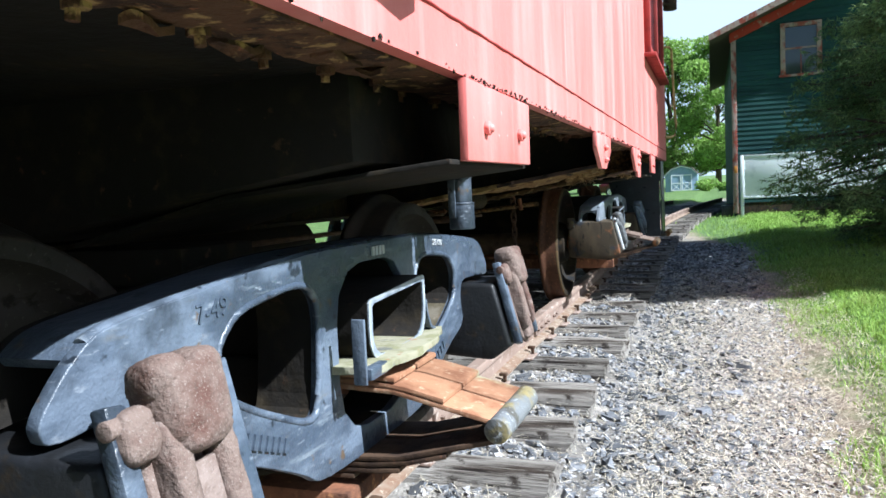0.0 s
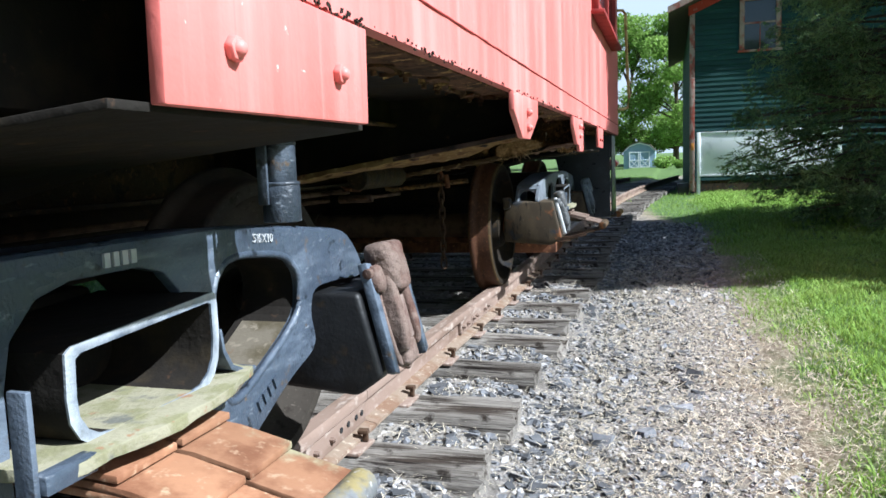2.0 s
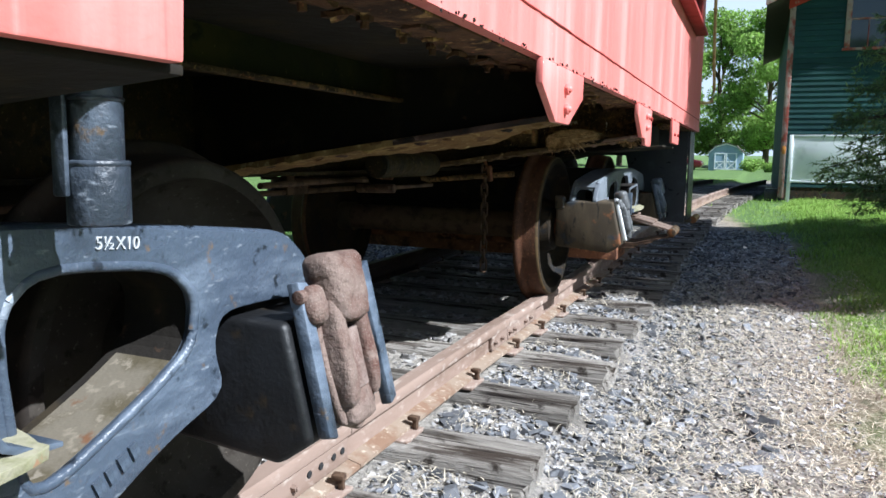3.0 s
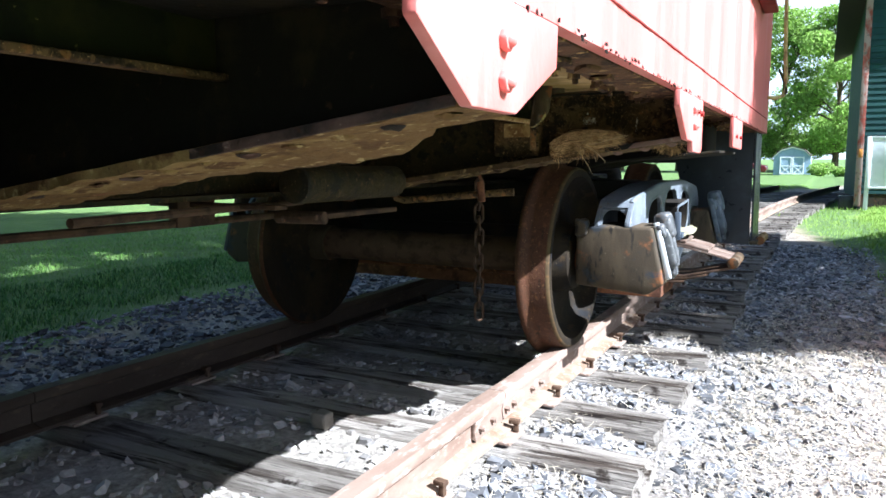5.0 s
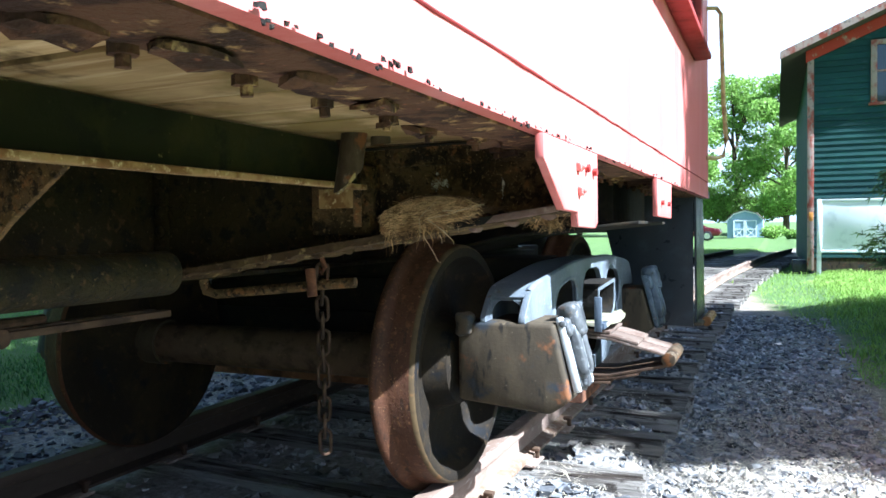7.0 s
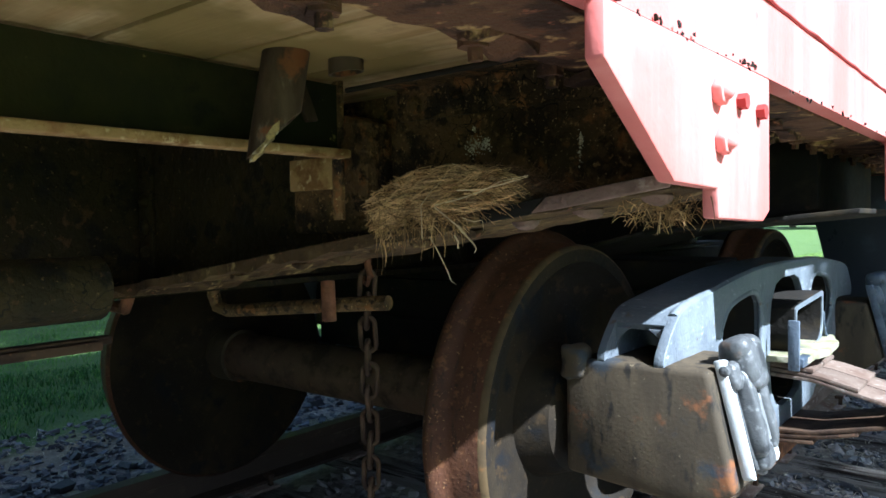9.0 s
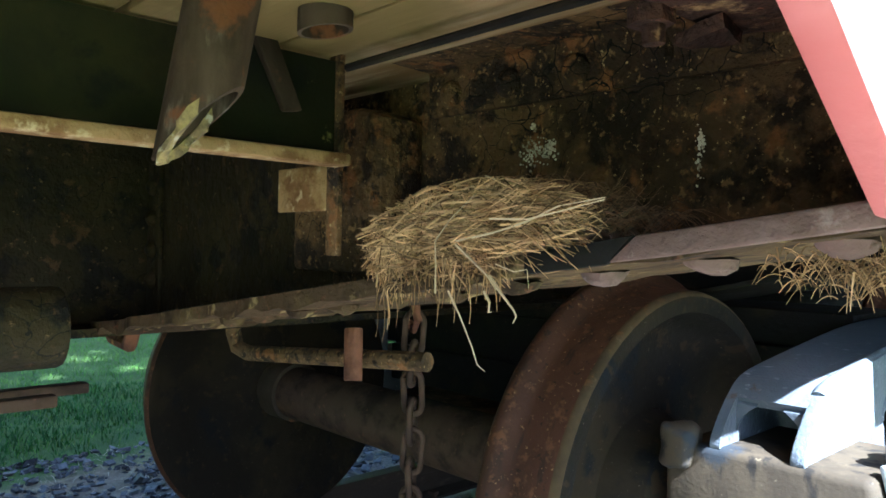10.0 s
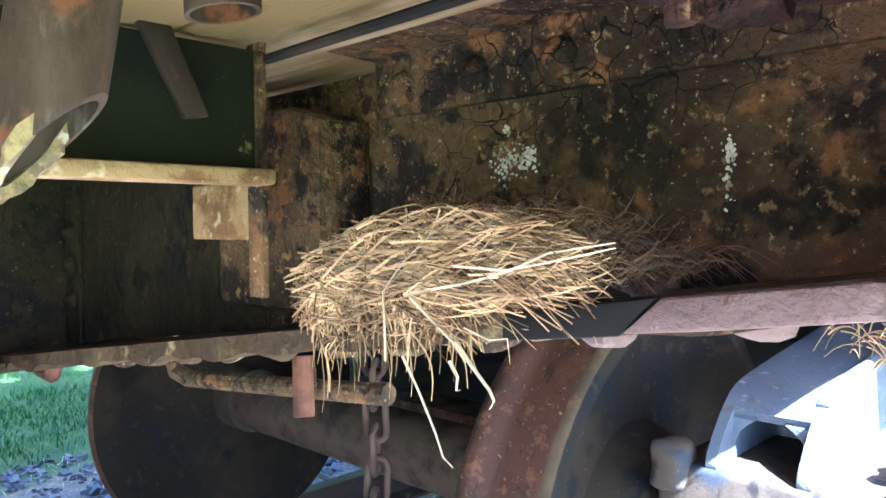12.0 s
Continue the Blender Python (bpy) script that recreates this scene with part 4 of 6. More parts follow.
def frame_plate(x0, x1):
    bm = bmesh.new()
    edges = []
    for loop in [rounded(OUTER, 2)] + [rounded(h, 2) for h in HOLES]:
        vs = [bm.verts.new((x0, u, z)) for u, z in loop]
        edges += [bm.edges.new((a, b)) for a, b in zip(vs, vs[1:] + vs[:1])]
    bmesh.ops.triangle_fill(bm, use_beauty=True, use_dissolve=False, edges=edges)
    got = bmesh.ops.extrude_face_region(bm, geom=bm.faces[:])
    bmesh.ops.translate(bm, vec=(x1 - x0, 0, 0), verts=[v for v in got["geom"] if isinstance(v, bmesh.types.BMVert)])
    bmesh.ops.recalc_face_normals(bm, faces=bm.faces)
    return bm


def add_strip(bm, points, thick, x0, x1, closed):
    """A flange that follows an outline, between two webs."""
    n = len(points)
    for i in range(n if closed else n - 1):
        p, q = Vector(points[i]), Vector(points[(i + 1) % n])
        d = (q - p).normalized()
        nrm = Vector((-d.y, d.x)) * thick
        add_prism(bm, [tuple(p), tuple(q), tuple(q + nrm), tuple(p + nrm)], "x", x0, x1)


def side_frame(truck, s, paint):
    bm = frame_plate(1.034, 1.058)
    me = mesh_of("side_frame", bm, paint, bevel=0.009, segments=3)
    ob = part("side_frame", me, paint, truck, "cast steel truck side frame in worn black paint")
    # black inner web puts the shade inside the frame into its colour
    inner = mesh_of("inner_web", frame_plate(0.905, 0.922), paint if paint is grey_frame else grime_shade_black)
    part("inner_web", inner, None, ob)
    bm = bmesh.new()
    top = rounded(OUTER, 2)
    top = [p for p in top if p[1] > 0.80]
    top.sort(key=lambda p: p[0])
    add_strip(bm, top[::-1], 0.018, 0.922, 1.036, False)
    part("top_flange", bm, paint if paint is grey_frame else plain_black, ob)
    if paint is grey_frame:
        # rounded inner corners of the channel at its open end
        for x, way in ((0.922, 1), (1.034, -1)):
            fillet = bmesh.new()
            rows = [[fillet.verts.new((x + way * a, u, z - 0.016 - b)) for a, b in ((-0.002, -0.004), (0.034, -0.004), (0.022, 0.005), (0.012, 0.015), (0.005, 0.028), (-0.002, 0.050))] for u, z in top if u < -0.55]
            for a, b in zip(rows, rows[1:]):
                for k in range(6):
                    fillet.faces.new((a[k], a[(k + 1) % 6], b[(k + 1) % 6], b[k]))
            fillet.faces.new(rows[0])
            fillet.faces.new(rows[-1][::-1])
            bmesh.ops.recalc_face_normals(fillet, faces=fillet.faces)
            part("fillet", fillet, paint, ob)
    for name, loop, r, x in [("top_bead", [p for p in rounded(OUTER, 2) if p[1] > 0.815 and abs(p[0]) < 0.88], 0.014, 1.0435)] + [("rim_bead", rounded(h, 2) + rounded(h, 2)[:1], 0.0085, 1.053) for h in HOLES[:2]]:
        if name == "top_bead":
            loop = sorted(loop)
        part(name, tube([(x, u, z - (0.009 if name == "top_bead" else 0)) for u, z in loop], r, 20), paint, ob)
    bm = bmesh.new()
    for h in HOLES:
        hp = rounded(h, 2)
        area = sum(a[0] * b[1] - b[0] * a[1] for a, b in zip(hp, hp[1:] + hp[:1]))
        hp = hp if area < 0 else hp[::-1]
        upper, lower = bmesh.new(), bmesh.new()
        for p, q in zip(hp, hp[1:] + hp[:1]):
            # lit ledge gets pale dust, the shaded rest of the opening black
            add_strip(lower if h is HOLES[0] and p[1] + q[1] < 1.30 else upper, [p, q], 0.010, 0.922, 1.036, False)
        part("flange", upper, grime_shade_black, ob)
        if lower.verts:
            part("flange", lower, lit_dusty_steel, ob, "dusty ledge of the opening, pale where light falls")
    if s < 0:
        ob.matrix_basis = Matrix.Rotation(math.pi, 4, "Z")
    return ob


WHEEL = [(0.665, 0.438), (0.674, 0.446), (0.684, 0.446), (0.694, 0.439), (0.701, 0.429), (0.709, 0.420), (0.722, 0.4155), (0.786, 0.4085), (0.795, 0.405), (0.800, 0.398), (0.802, 0.387), (0.799, 0.368), (0.740, 0.352), (0.712, 0.32), (0.704, 0.25), (0.712, 0.17), (0.790, 0.14), (0.806, 0.095), (0.806, 0.072), (0.655, 0.072), (0.655, 0.135), (0.668, 0.16), (0.676, 0.25), (0.682, 0.335), (0.668, 0.36)]


def wheelset(truck, u, z, tread, face, rim):
    ws = part("wheelset", tube([(-0.67, u, z), (0.67, u, z)], 0.082, 24), axle_rust, truck, "rusty axle with two flanged wheels")
    for s in (1, -1):
        part("wheel_seat", tube([(s * 0.56, u, z), (s * 0.66, u, z)], 0.094, 24), worn_black, ws)
        bm = bmesh.new()
        add_lathe(bm, [(s * a, r) for a, r in WHEEL], (0, u, z), "x", 64)
        me = mesh_of("wheel", bm, tread, angle=42)
        me.materials.append(face)
        me.materials.append(rim)
        for p in me.polygons:
            c = p.center
            r = math.hypot(c.y - u, c.z - z)
            if r < 0.40:
                p.material_index = 1
            if 0.393 < r < 0.4075 and abs(c.x) > 0.785:
                p.material_index = 2
        part("wheel", me, None, ws)
        part("journal", tube([(s * 0.80, u, z), (s * 0.98, u, z)], 0.072, 20), worn_black, ws)


def journal_box(truck, u, z, s, lid_mat, box_mat):
    sx = s
    crown = 0.128 if lid_mat is silver_paint else 0.098
    body = prism([(sx * 0.825, z - 0.135), (sx * 1.135, z - 0.160), (sx * 1.205, z - 0.110), (sx * 1.150, z + crown), (sx * 0.90, z + crown), (sx * 0.825, z + crown - 0.013)], "y", u - 0.125, u + 0.125)
    jb = part("journal_box", body, box_mat, truck, "oily worn journal box casting", bevel=0.014, segments=3)
    bm = bmesh.new()
    add_lump(bm, (sx * 0.850, u - 0.112, z + crown - 0.012), (0.028, 0.034, 0.040), 0.42)
    part("box_lug", roughen(roughen(bm, 0.008, 22), 0.003, 70), box_mat, jb)
    # lid, leaning outwards at its foot; built in its own plane (p across, q up, r out)
    top, foot = Vector((sx * 1.144, u, z + 0.160)), Vector((sx * 1.212, u, z - 0.105))
    up = (top - foot).normalized()
    across = Vector((0, 1, 0))
    wide = 1.07 if lid_mat is lid_rust and u < 0 else 1.0
    out = across.cross(up) if across.cross(up).x * sx > 0 else up.cross(across)
    tall = 0.87 if lid_mat is silver_paint else 1.0
    m = Matrix((across * wide * tall, up * tall, out * tall)).transposed().to_4x4()
    m.translation = (top + foot) / 2 + Vector((0, -0.014 if wide > 1 else 0, 0))

    def placed(bm):
        bmesh.ops.transform(bm, matrix=m, verts=bm.verts)
        return bm

    # silver lids: grey castings and bright rims carry their shade and sun
    cast = lid_grey if lid_mat is silver_paint else lid_mat
    rim_mat = bright_silver if lid_mat is silver_paint else plain_black
    part("lid_flange", placed(prism([(-0.112, -0.135), (-0.084, -0.145), (-0.074, 0.135), (-0.106, 0.140)], "z", 0.0, 0.026)), rim_mat, jb, bevel=0.005)
    off = 0.034 if lid_mat is lid_rust and u > 0 else 0.0
    part("lid_flange", placed(prism([(0.084 + off, -0.145), (0.112 + off, -0.135), (0.114 + off, 0.150), (0.080 + off, 0.135)], "z", 0.0, 0.026)), rim_mat, jb, bevel=0.005)
    lid = bmesh.new()
    add_prism(lid, [(-0.072, 0.10), (0.074, 0.10), (0.074, -0.03), (0.052, -0.13), (0.0, -0.155), (-0.052, -0.13), (-0.072, -0.03)], "z", 0.002, 0.022)
    part("lid", placed(lid), cast, jb, bevel=0.007, segments=3)
    note = "pitted rusty hinge casting" if lid_mat is lid_rust else ""

    def lump(name, centre, radii, power, label="", seed=1.0):
        bm = bmesh.new()
        add_lump(bm, centre, radii, power)
        roughen(bm, 0.0035, 38, seed + u * 3)
        roughen(bm, 0.0012, 150, seed)
        part(name, mesh_of(name, placed(bm), cast, angle=80), None, jb, label)

    lump("hinge_hood", (0.006, 0.112, 0.030), (0.056, 0.056, 0.044), 0.55, note)
    lump("hood_lobe", (-0.024, 0.150, 0.030), (0.030, 0.030, 0.038), 0.75)
    lump("hood_lobe", (0.034, 0.148, 0.032), (0.031, 0.030, 0.038), 0.75)
    lump("hood_brow", (0.006, 0.072, 0.044), (0.046, 0.026, 0.030), 0.7)
    lump("lid_rib", (-0.041, 0.0, 0.032), (0.019, 0.104, 0.026), 0.6, "", 2.0)
    lump("lid_rib", (0.042, 0.0, 0.032), (0.018, 0.102, 0.026), 0.6, "", 3.0)
    lump("lid_foot", (0.0, -0.105, 0.024), (0.046, 0.034, 0.018), 0.6, "", 4.0)
    lump("hinge_lug", (-0.074, 0.094, 0.024), (0.027, 0.036, 0.022), 0.7, "", 5.0)
    part("lid_boss", placed(roughen(box(-0.020, 0.020, -0.075, 0.035, 0.018, 0.047), 0.002, 60)), cast, jb, bevel=0.003)
    pin = tube([(-0.112, 0.112, 0.022), (0.082, 0.112, 0.022)], 0.013, 10)
    part("hinge_pin", placed(pin), cast, jb, bevel=0.002)


def leaf_spring(truck, s, u0, u1, cap_mat, leaf_mat2):
    """A full elliptic spring lying across the truck: stepped leaves above and below, clasped at the end."""
    sp = part("leaf_spring", tube([(s * 1.390, u0 - 0.005, 0.482), (s * 1.390, u1 + 0.005, 0.482)], 0.029, 16), cap_mat, truck, "rusty elliptic leaf spring with orange leaves", bevel=0.004)
    mid = (u0 + u1) / 2
    for a, b in ((u0, mid - 0.006), (mid + 0.006, u1)):
        for k in range(4):
            x_end = 1.385 - 0.115 * k
            for half in (1, -1):
                def zz(x):
                    t = (1.385 - x) / 0.55
                    return 0.478 + half * (0.014 + 0.014 * k + 0.135 * min(max(t, 0), 0.45) + 0.02 * max(t - 0.45, 0))
                xs = [0.80 + (x_end - 0.80) * i / 5 for i in range(6)]
                lo = [(s * x, zz(x)) for x in xs]
                hi = [(s * x, zz(x) + half * 0.012) for x in xs]
                # lower leaves take a darker rust to stand for the shade on them
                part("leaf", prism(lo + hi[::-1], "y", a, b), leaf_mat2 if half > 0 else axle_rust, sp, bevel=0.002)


def truck_bolster(truck, end_paint):
    bm = bmesh.new()
    add_box(bm, -0.875, 0.875, -0.17, 0.17, 0.62, 0.80)
    # bolster coloured near-black for the shade between the frames
    bo = part("bolster", bm, grime_shade_black, truck, bevel=0.012)
    part("side_bearing", box(-0.86, 0.62 if end_paint is black_paint else 0.86, -0.15, 0.15, 0.801, 0.893), grime_shade_black, bo, bevel=0.006)
    for s in (1, -1):
        note = "hollow bolster end with mossy ledge"
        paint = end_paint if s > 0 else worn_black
        x0, x1 = sorted((s * 0.88, s * 1.125))
        hollow = bmesh.new()
        outer = [(-0.150, 0.762), (-0.153, 0.70), (-0.150, 0.668), (-0.135, 0.642), (-0.112, 0.627), (-0.08, 0.622), (0.11, 0.622), (0.145, 0.628), (0.170, 0.645), (0.185, 0.672), (0.191, 0.71), (0.190, 0.783), (0.180, 0.788), (-0.138, 0.770)]
        inner = [(u * 0.90 + 0.002, 0.70 + (z - 0.70) * 0.83) for u, z in outer]
        n = len(outer)
        rings = [[hollow.verts.new((x, u, z)) for u, z in loop] for x, loop in ((s * 0.88, outer), (s * 1.112, outer), (s * 1.116, outer), (s * 1.116, inner), (s * 1.112, inner), (s * 0.88, inner))]
        for a, b in zip(rings, rings[1:]):
            for k in range(n):
                f = hollow.faces.new((a[k], a[(k + 1) % n], b[(k + 1) % n], b[k]))
                # only the rim keeps its paint; hollow and sides are black for shade
                f.material_index = 0 if a in rings[1:4] else 1
        me = mesh_of("bolster_end", hollow, paint, angle=50)
        me.materials.append(grime_shade_black)
        part("bolster_end", me, None, bo, note)
        part("bolster_core", box(*sorted((s * 0.87, s * 0.905)), -0.147, 0.182, 0.63, 0.75), grime_shade_black, bo)
        part("trough_floor", box(*sorted((s * 0.906, s * 1.114)), -0.12, 0.155, 0.6300, 0.6365), moss_ledge, bo)
        ledge = [(1.03, -0.235), (1.150, -0.215), (1.180, -0.05), (1.172, 0.12), (1.130, 0.27), (1.03, 0.30)]
        bm = prism([(s * x, u) for x, u in ledge], "z", 0.618, 0.635)
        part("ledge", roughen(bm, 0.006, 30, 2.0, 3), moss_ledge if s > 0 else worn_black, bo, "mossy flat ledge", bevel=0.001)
        lip = prism([(-0.245, 0.602), (-0.236, 0.602), (-0.236, 0.742), (-0.245, 0.742)], "x", *sorted((s * 1.118, s * 1.148)))
        part("lip", lip, plain_black, bo, bevel=0.002)
        part("lip", box(*sorted((s * 1.132, s * 1.156)), -0.235, -0.15, 0.610, 0.636), plain_black, bo, bevel=0.003)
        flare = [(0.191, 0.72), (0.198, 0.72), (0.206, 0.68), (0.228, 0.648), (0.262, 0.632), (0.30, 0.628), (0.30, 0.621), (0.255, 0.624), (0.219, 0.641), (0.198, 0.676)]
        part("flare", prism(flare, "x", *sorted((s * 1.05, s * 1.118))), plain_black, bo, bevel=0.0015)
    return bo


def build_truck(y, paint, lids, boxes, spring_mats, wheels, label):
    truck = thing("railway_truck", (0, y, 0), label, "railway truck", "trucks under the caboose")
    for s in (1, -1):
        side_frame(truck, s, paint)
    for i, u in enumerate((-0.838, 0.838)):
        wheelset(truck, 0.895 if u > 0 and paint is black_paint else u, 0.564, *wheels)
        for s in (1, -1):
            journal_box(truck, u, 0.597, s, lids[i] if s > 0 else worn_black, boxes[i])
    truck_bolster(truck, paint)
    for s in (1, -1):
        leaf_spring(truck, s, -0.12, 0.15, *spring_mats)
    for v in (-0.20, 0.165):
        part("transom", box(-0.87, 0.87, v, v + 0.035, 0.495, 0.64), grime_shade_black, truck, bevel=0.006)
    part("spring_plank", box(-1.05, 1.05, -0.17, 0.17, 0.285, 0.33 if paint is black_paint else 0.43), rust, truck, bevel=0.006)
    part("brake_beam", tube([(-0.78, -0.40, 0.42), (0.78, -0.40, 0.42)], 0.03, 10), rust, truck)
    part("brake_beam", tube([(-0.78, 0.40, 0.42), (0.78, 0.40, 0.42)], 0.03, 10), rust, truck)
    return truck


first_truck = build_truck(1.74, black_paint, (lid_rust, lid_rust), (oil_black, oil_black), (spring_cap, spring_rust), (dark_tread, dusty_face, dark_tread), "black four-wheeled caboose truck with rusty journal lids")
first_truck.rotation_euler.x = -0.013
# the far lid is black here to stand for the shade on it
second_truck = build_truck(6.585, grey_frame, (silver_paint, plain_black), (worn_black, worn_black), (pipe_grey, brown_leaf), (wheel_tread, wheel_face, rim_rust), "black caboose truck with silver painted journal lids, far one dark for shade")
second_truck.location += Vector((0.006, -0.028, -0.021))


# ---- green house, sign, shed, car ----
HX0, HX1, HY0, HY1, EAVE = 2.40, 10.6, 20.5, 32.0, 4.50
house = thing("house", (6.5, 26, -0.1), "dark green clapboard house with red trim", "house")
house_at = Matrix.Translation((-6.5, -26, 0.1))


def hpart(name, bm, mat, label="", bevel=0.0, parent=None):
    ob = part(name, bm, mat, parent or house, label, bevel)
    if parent is None:
        ob.matrix_parent_inverse = house_at
    return ob


RIDGE = EAVE + 0.42 * (HX1 - HX0) / 2
hpart("wall", prism([(HX0 + 0.03, -0.3), (HX1 - 0.03, -0.3), (HX1 - 0.03, EAVE), ((HX0 + HX1) / 2, RIDGE - 0.02), (HX0 + 0.03, EAVE)], "y", HY0 + 0.03, HY1), clapboard)
WIN = ((3.54, 4.42, 3.34, 4.58), (7.2, 8.1, 3.34, 4.58))
row = 0
z = 0.22
while z < RIDGE - 0.1:
    left, right = HX0 + 0.10, HX1 - 0.10
    if z + 0.12 > EAVE:
        cut = (z + 0.12 - EAVE) / 0.42
        left, right = HX0 + cut, HX1 - cut
    gaps = [(left, right)]
    for wx0, wx1, wz0, wz1 in WIN:
        if z + 0.12 > wz0 and z < wz1:
            gaps = [g for a, b in gaps for g in (((a, wx0), (wx1, b)) if a < wx0 < b else ((a, b),))]
    for a, b in gaps:
        if b - a > 0.1:
            hpart("clapboard", prism([(HY0 + 0.028, z), (HY0 - 0.002, z), (HY0 + 0.016, z + 0.128), (HY0 + 0.028, z + 0.128)], "x", a, b), clapboard)
    z += 0.122
hpart("foundation", box(HX0 + 0.05, HX1 - 0.05, HY0 + 0.01, HY0 + 0.028, -0.4, 0.215), worn_black)
hpart("corner_board", box(HX0 - 0.02, HX0 + 0.10, HY0 - 0.025, HY0 + 0.09, -0.05, EAVE), peeling, "weathered peeling corner board", 0.004)
hpart("plaque", box(HX0 + 0.01, HX0 + 0.09, HY0 - 0.04, HY0 - 0.027, 0.98, 1.16), plaque_orange, "small orange plaque", 0.003)
hpart("vent_box", box(HX0 - 0.3, HX0 - 0.025, HY0 + 0.1, HY0 + 0.5, -0.15, 0.16), step_black, "", 0.01)
for s, x in ((1, HX0), (-1, HX1)):
    mid = (HX0 + HX1) / 2
    ex = x - s * 0.52
    ez = EAVE - 0.42 * 0.52
    hpart("bargeboard", prism([(x - s * 0.05, EAVE - 0.03), (mid, RIDGE - 0.01), (mid, RIDGE - 0.24), (x - s * 0.05, EAVE - 0.26)], "y", HY0 - 0.03, HY0 - 0.004), house_red, "red board under the roof edge")
    hpart("roof_slope", prism([(ex, ez + 0.13), (mid, RIDGE + 0.13), (mid, RIDGE + 0.002), (ex, ez + 0.002)], "y", HY0 - 0.45, HY1 + 0.4), shingle, "dark shingled roof slope")
    hpart("fascia", prism([(ex - s * 0.02, ez + 0.15), (mid, RIDGE + 0.15), (mid, RIDGE + 0.0), (ex - s * 0.02, ez - 0.0)], "y", HY0 - 0.475, HY0 - 0.452), peeling)
for wx0, wx1, wz0, wz1 in WIN:
    w = hpart("window", box(wx0, wx1, HY0 + 0.012, HY0 + 0.029, wz0, wz1), glass_dark, "sash window in a peeling red frame")
    bm = bmesh.new()
    for a, b, c, d in ((wx0 - 0.02, wx0 + 0.09, wz0, wz1), (wx1 - 0.09, wx1 + 0.02, wz0, wz1), (wx0 + 0.09, wx1 - 0.09, wz1 - 0.1, wz1), (wx0 - 0.06, wx1 + 0.06, wz0 - 0.06, wz0)):
        add_box(bm, a, b, HY0 - 0.03, HY0 + 0.011, c, d)
    part("window_frame", bm, peeling, w, bevel=0.004)
    bm = bmesh.new()
    mz, mx = (wz0 + wz1) / 2, (wx0 + wx1) / 2
    add_box(bm, wx0 + 0.09, wx1 - 0.09, HY0 - 0.005, HY0 + 0.011, mz - 0.02, mz + 0.02)
    add_box(bm, mx - 0.01, mx + 0.01, HY0 - 0.004, HY0 + 0.011, wz0, mz - 0.021)
    part("sash_bar", bm, peeling, w)

sign = thing("signboard", (3.9, 20.0, -0.05), "blank white board on white posts beside the green house", "sign")
part("panel", box(-1.33, 1.75, -0.02, 0.02, 0.42, 1.43), white_paint, sign, bevel=0.004)
bm = bmesh.new()
for a, b, c, d in ((-1.36, -1.28, 0.39, 1.46), (1.72, 1.80, 0.39, 1.46), (-1.28, 1.72, 1.40, 1.46), (-1.28, 1.72, 0.39, 0.43)):
    add_box(bm, a, b, -0.035, -0.021, c, d)
part("frame", bm, white_paint, sign, bevel=0.003)
for x in (-1.32, 1.76):
    part("post", box(x - 0.04, x + 0.04, 0.021, 0.10, -0.15, 1.46), white_paint, sign, bevel=0.004)

shed = thing("garden_shed", (-0.2, 66, -0.42), "blue-grey gambrel garden shed with white crossed doors", "shed")
GAMBREL = [(-1.55, 0), (1.05, 0), (1.05, 1.45), (0.55, 1.95), (-0.25, 2.2), (-1.05, 1.95), (-1.55, 1.45)]
part("wall", prism(GAMBREL, "y", 0, 3.6), shed_blue, shed)
for a, b in zip(GAMBREL[2:-1], GAMBREL[3:]):
    part("roof", prism([(a[0] * 1.03, a[1]), (a[0] * 1.03, a[1] + 0.07), (b[0] * 1.03, b[1] + 0.07), (b[0] * 1.03, b[1])], "y", -0.15, 3.7), shingle if b[1] > a[1] else shingle, shed)
part("white_trim", prism([(1.05, 1.38), (0.55, 1.86), (-0.25, 2.10), (-1.05, 1.86), (-1.55, 1.38), (-1.55, 1.48), (-1.05, 1.97), (-0.25, 2.22), (0.55, 1.97), (1.05, 1.48)], "y", -0.05, -0.005), white_paint, shed)
for x0, x1 in ((-1.1, -0.27), (-0.23, 0.6)):
    d = part("door", box(x0, x1, -0.04, -0.004, 0.08, 1.42), shed_blue, shed)
    bm = bmesh.new()
    for a, b, c, e in ((x0, x0 + 0.08, 0.08, 1.42), (x1 - 0.08, x1, 0.08, 1.42), (x0 + 0.08, x1 - 0.08, 1.34, 1.42), (x0 + 0.08, x1 - 0.08, 0.08, 0.16), (x0 + 0.08, x1 - 0.08, 0.68, 0.75)):
        add_box(bm, a, b, -0.065, -0.041, c, e)
    add_prism(bm, [(x0 + 0.09, 0.16), (x0 + 0.17, 0.16), (x1 - 0.09, 0.67), (x1 - 0.17, 0.67)], "y", -0.062, -0.041)
    add_prism(bm, [(x0 + 0.09, 0.67), (x0 + 0.17, 0.67), (x1 - 0.09, 0.16), (x1 - 0.17, 0.16)], "y", -0.060, -0.0412)
    part("door_trim", bm, white_paint, d)

car = thing("car", (-3.9, 58, -0.36), "dark red parked car on the far lawn", "car")
part("body", prism([(-2.2, 0.30), (2.1, 0.30), (2.25, 0.55), (2.15, 0.78), (1.25, 0.92), (0.55, 1.38), (-1.0, 1.40), (-1.7, 0.98), (-2.25, 0.92)], "y", -0.85, 0.85), car_red, car, bevel=0.08, segments=3)
part("side_window", prism([(1.05, 0.96), (0.50, 1.30), (-0.95, 1.32), (-1.45, 0.98)], "y", -0.862, -0.845), glass_dark, car, bevel=0.01)
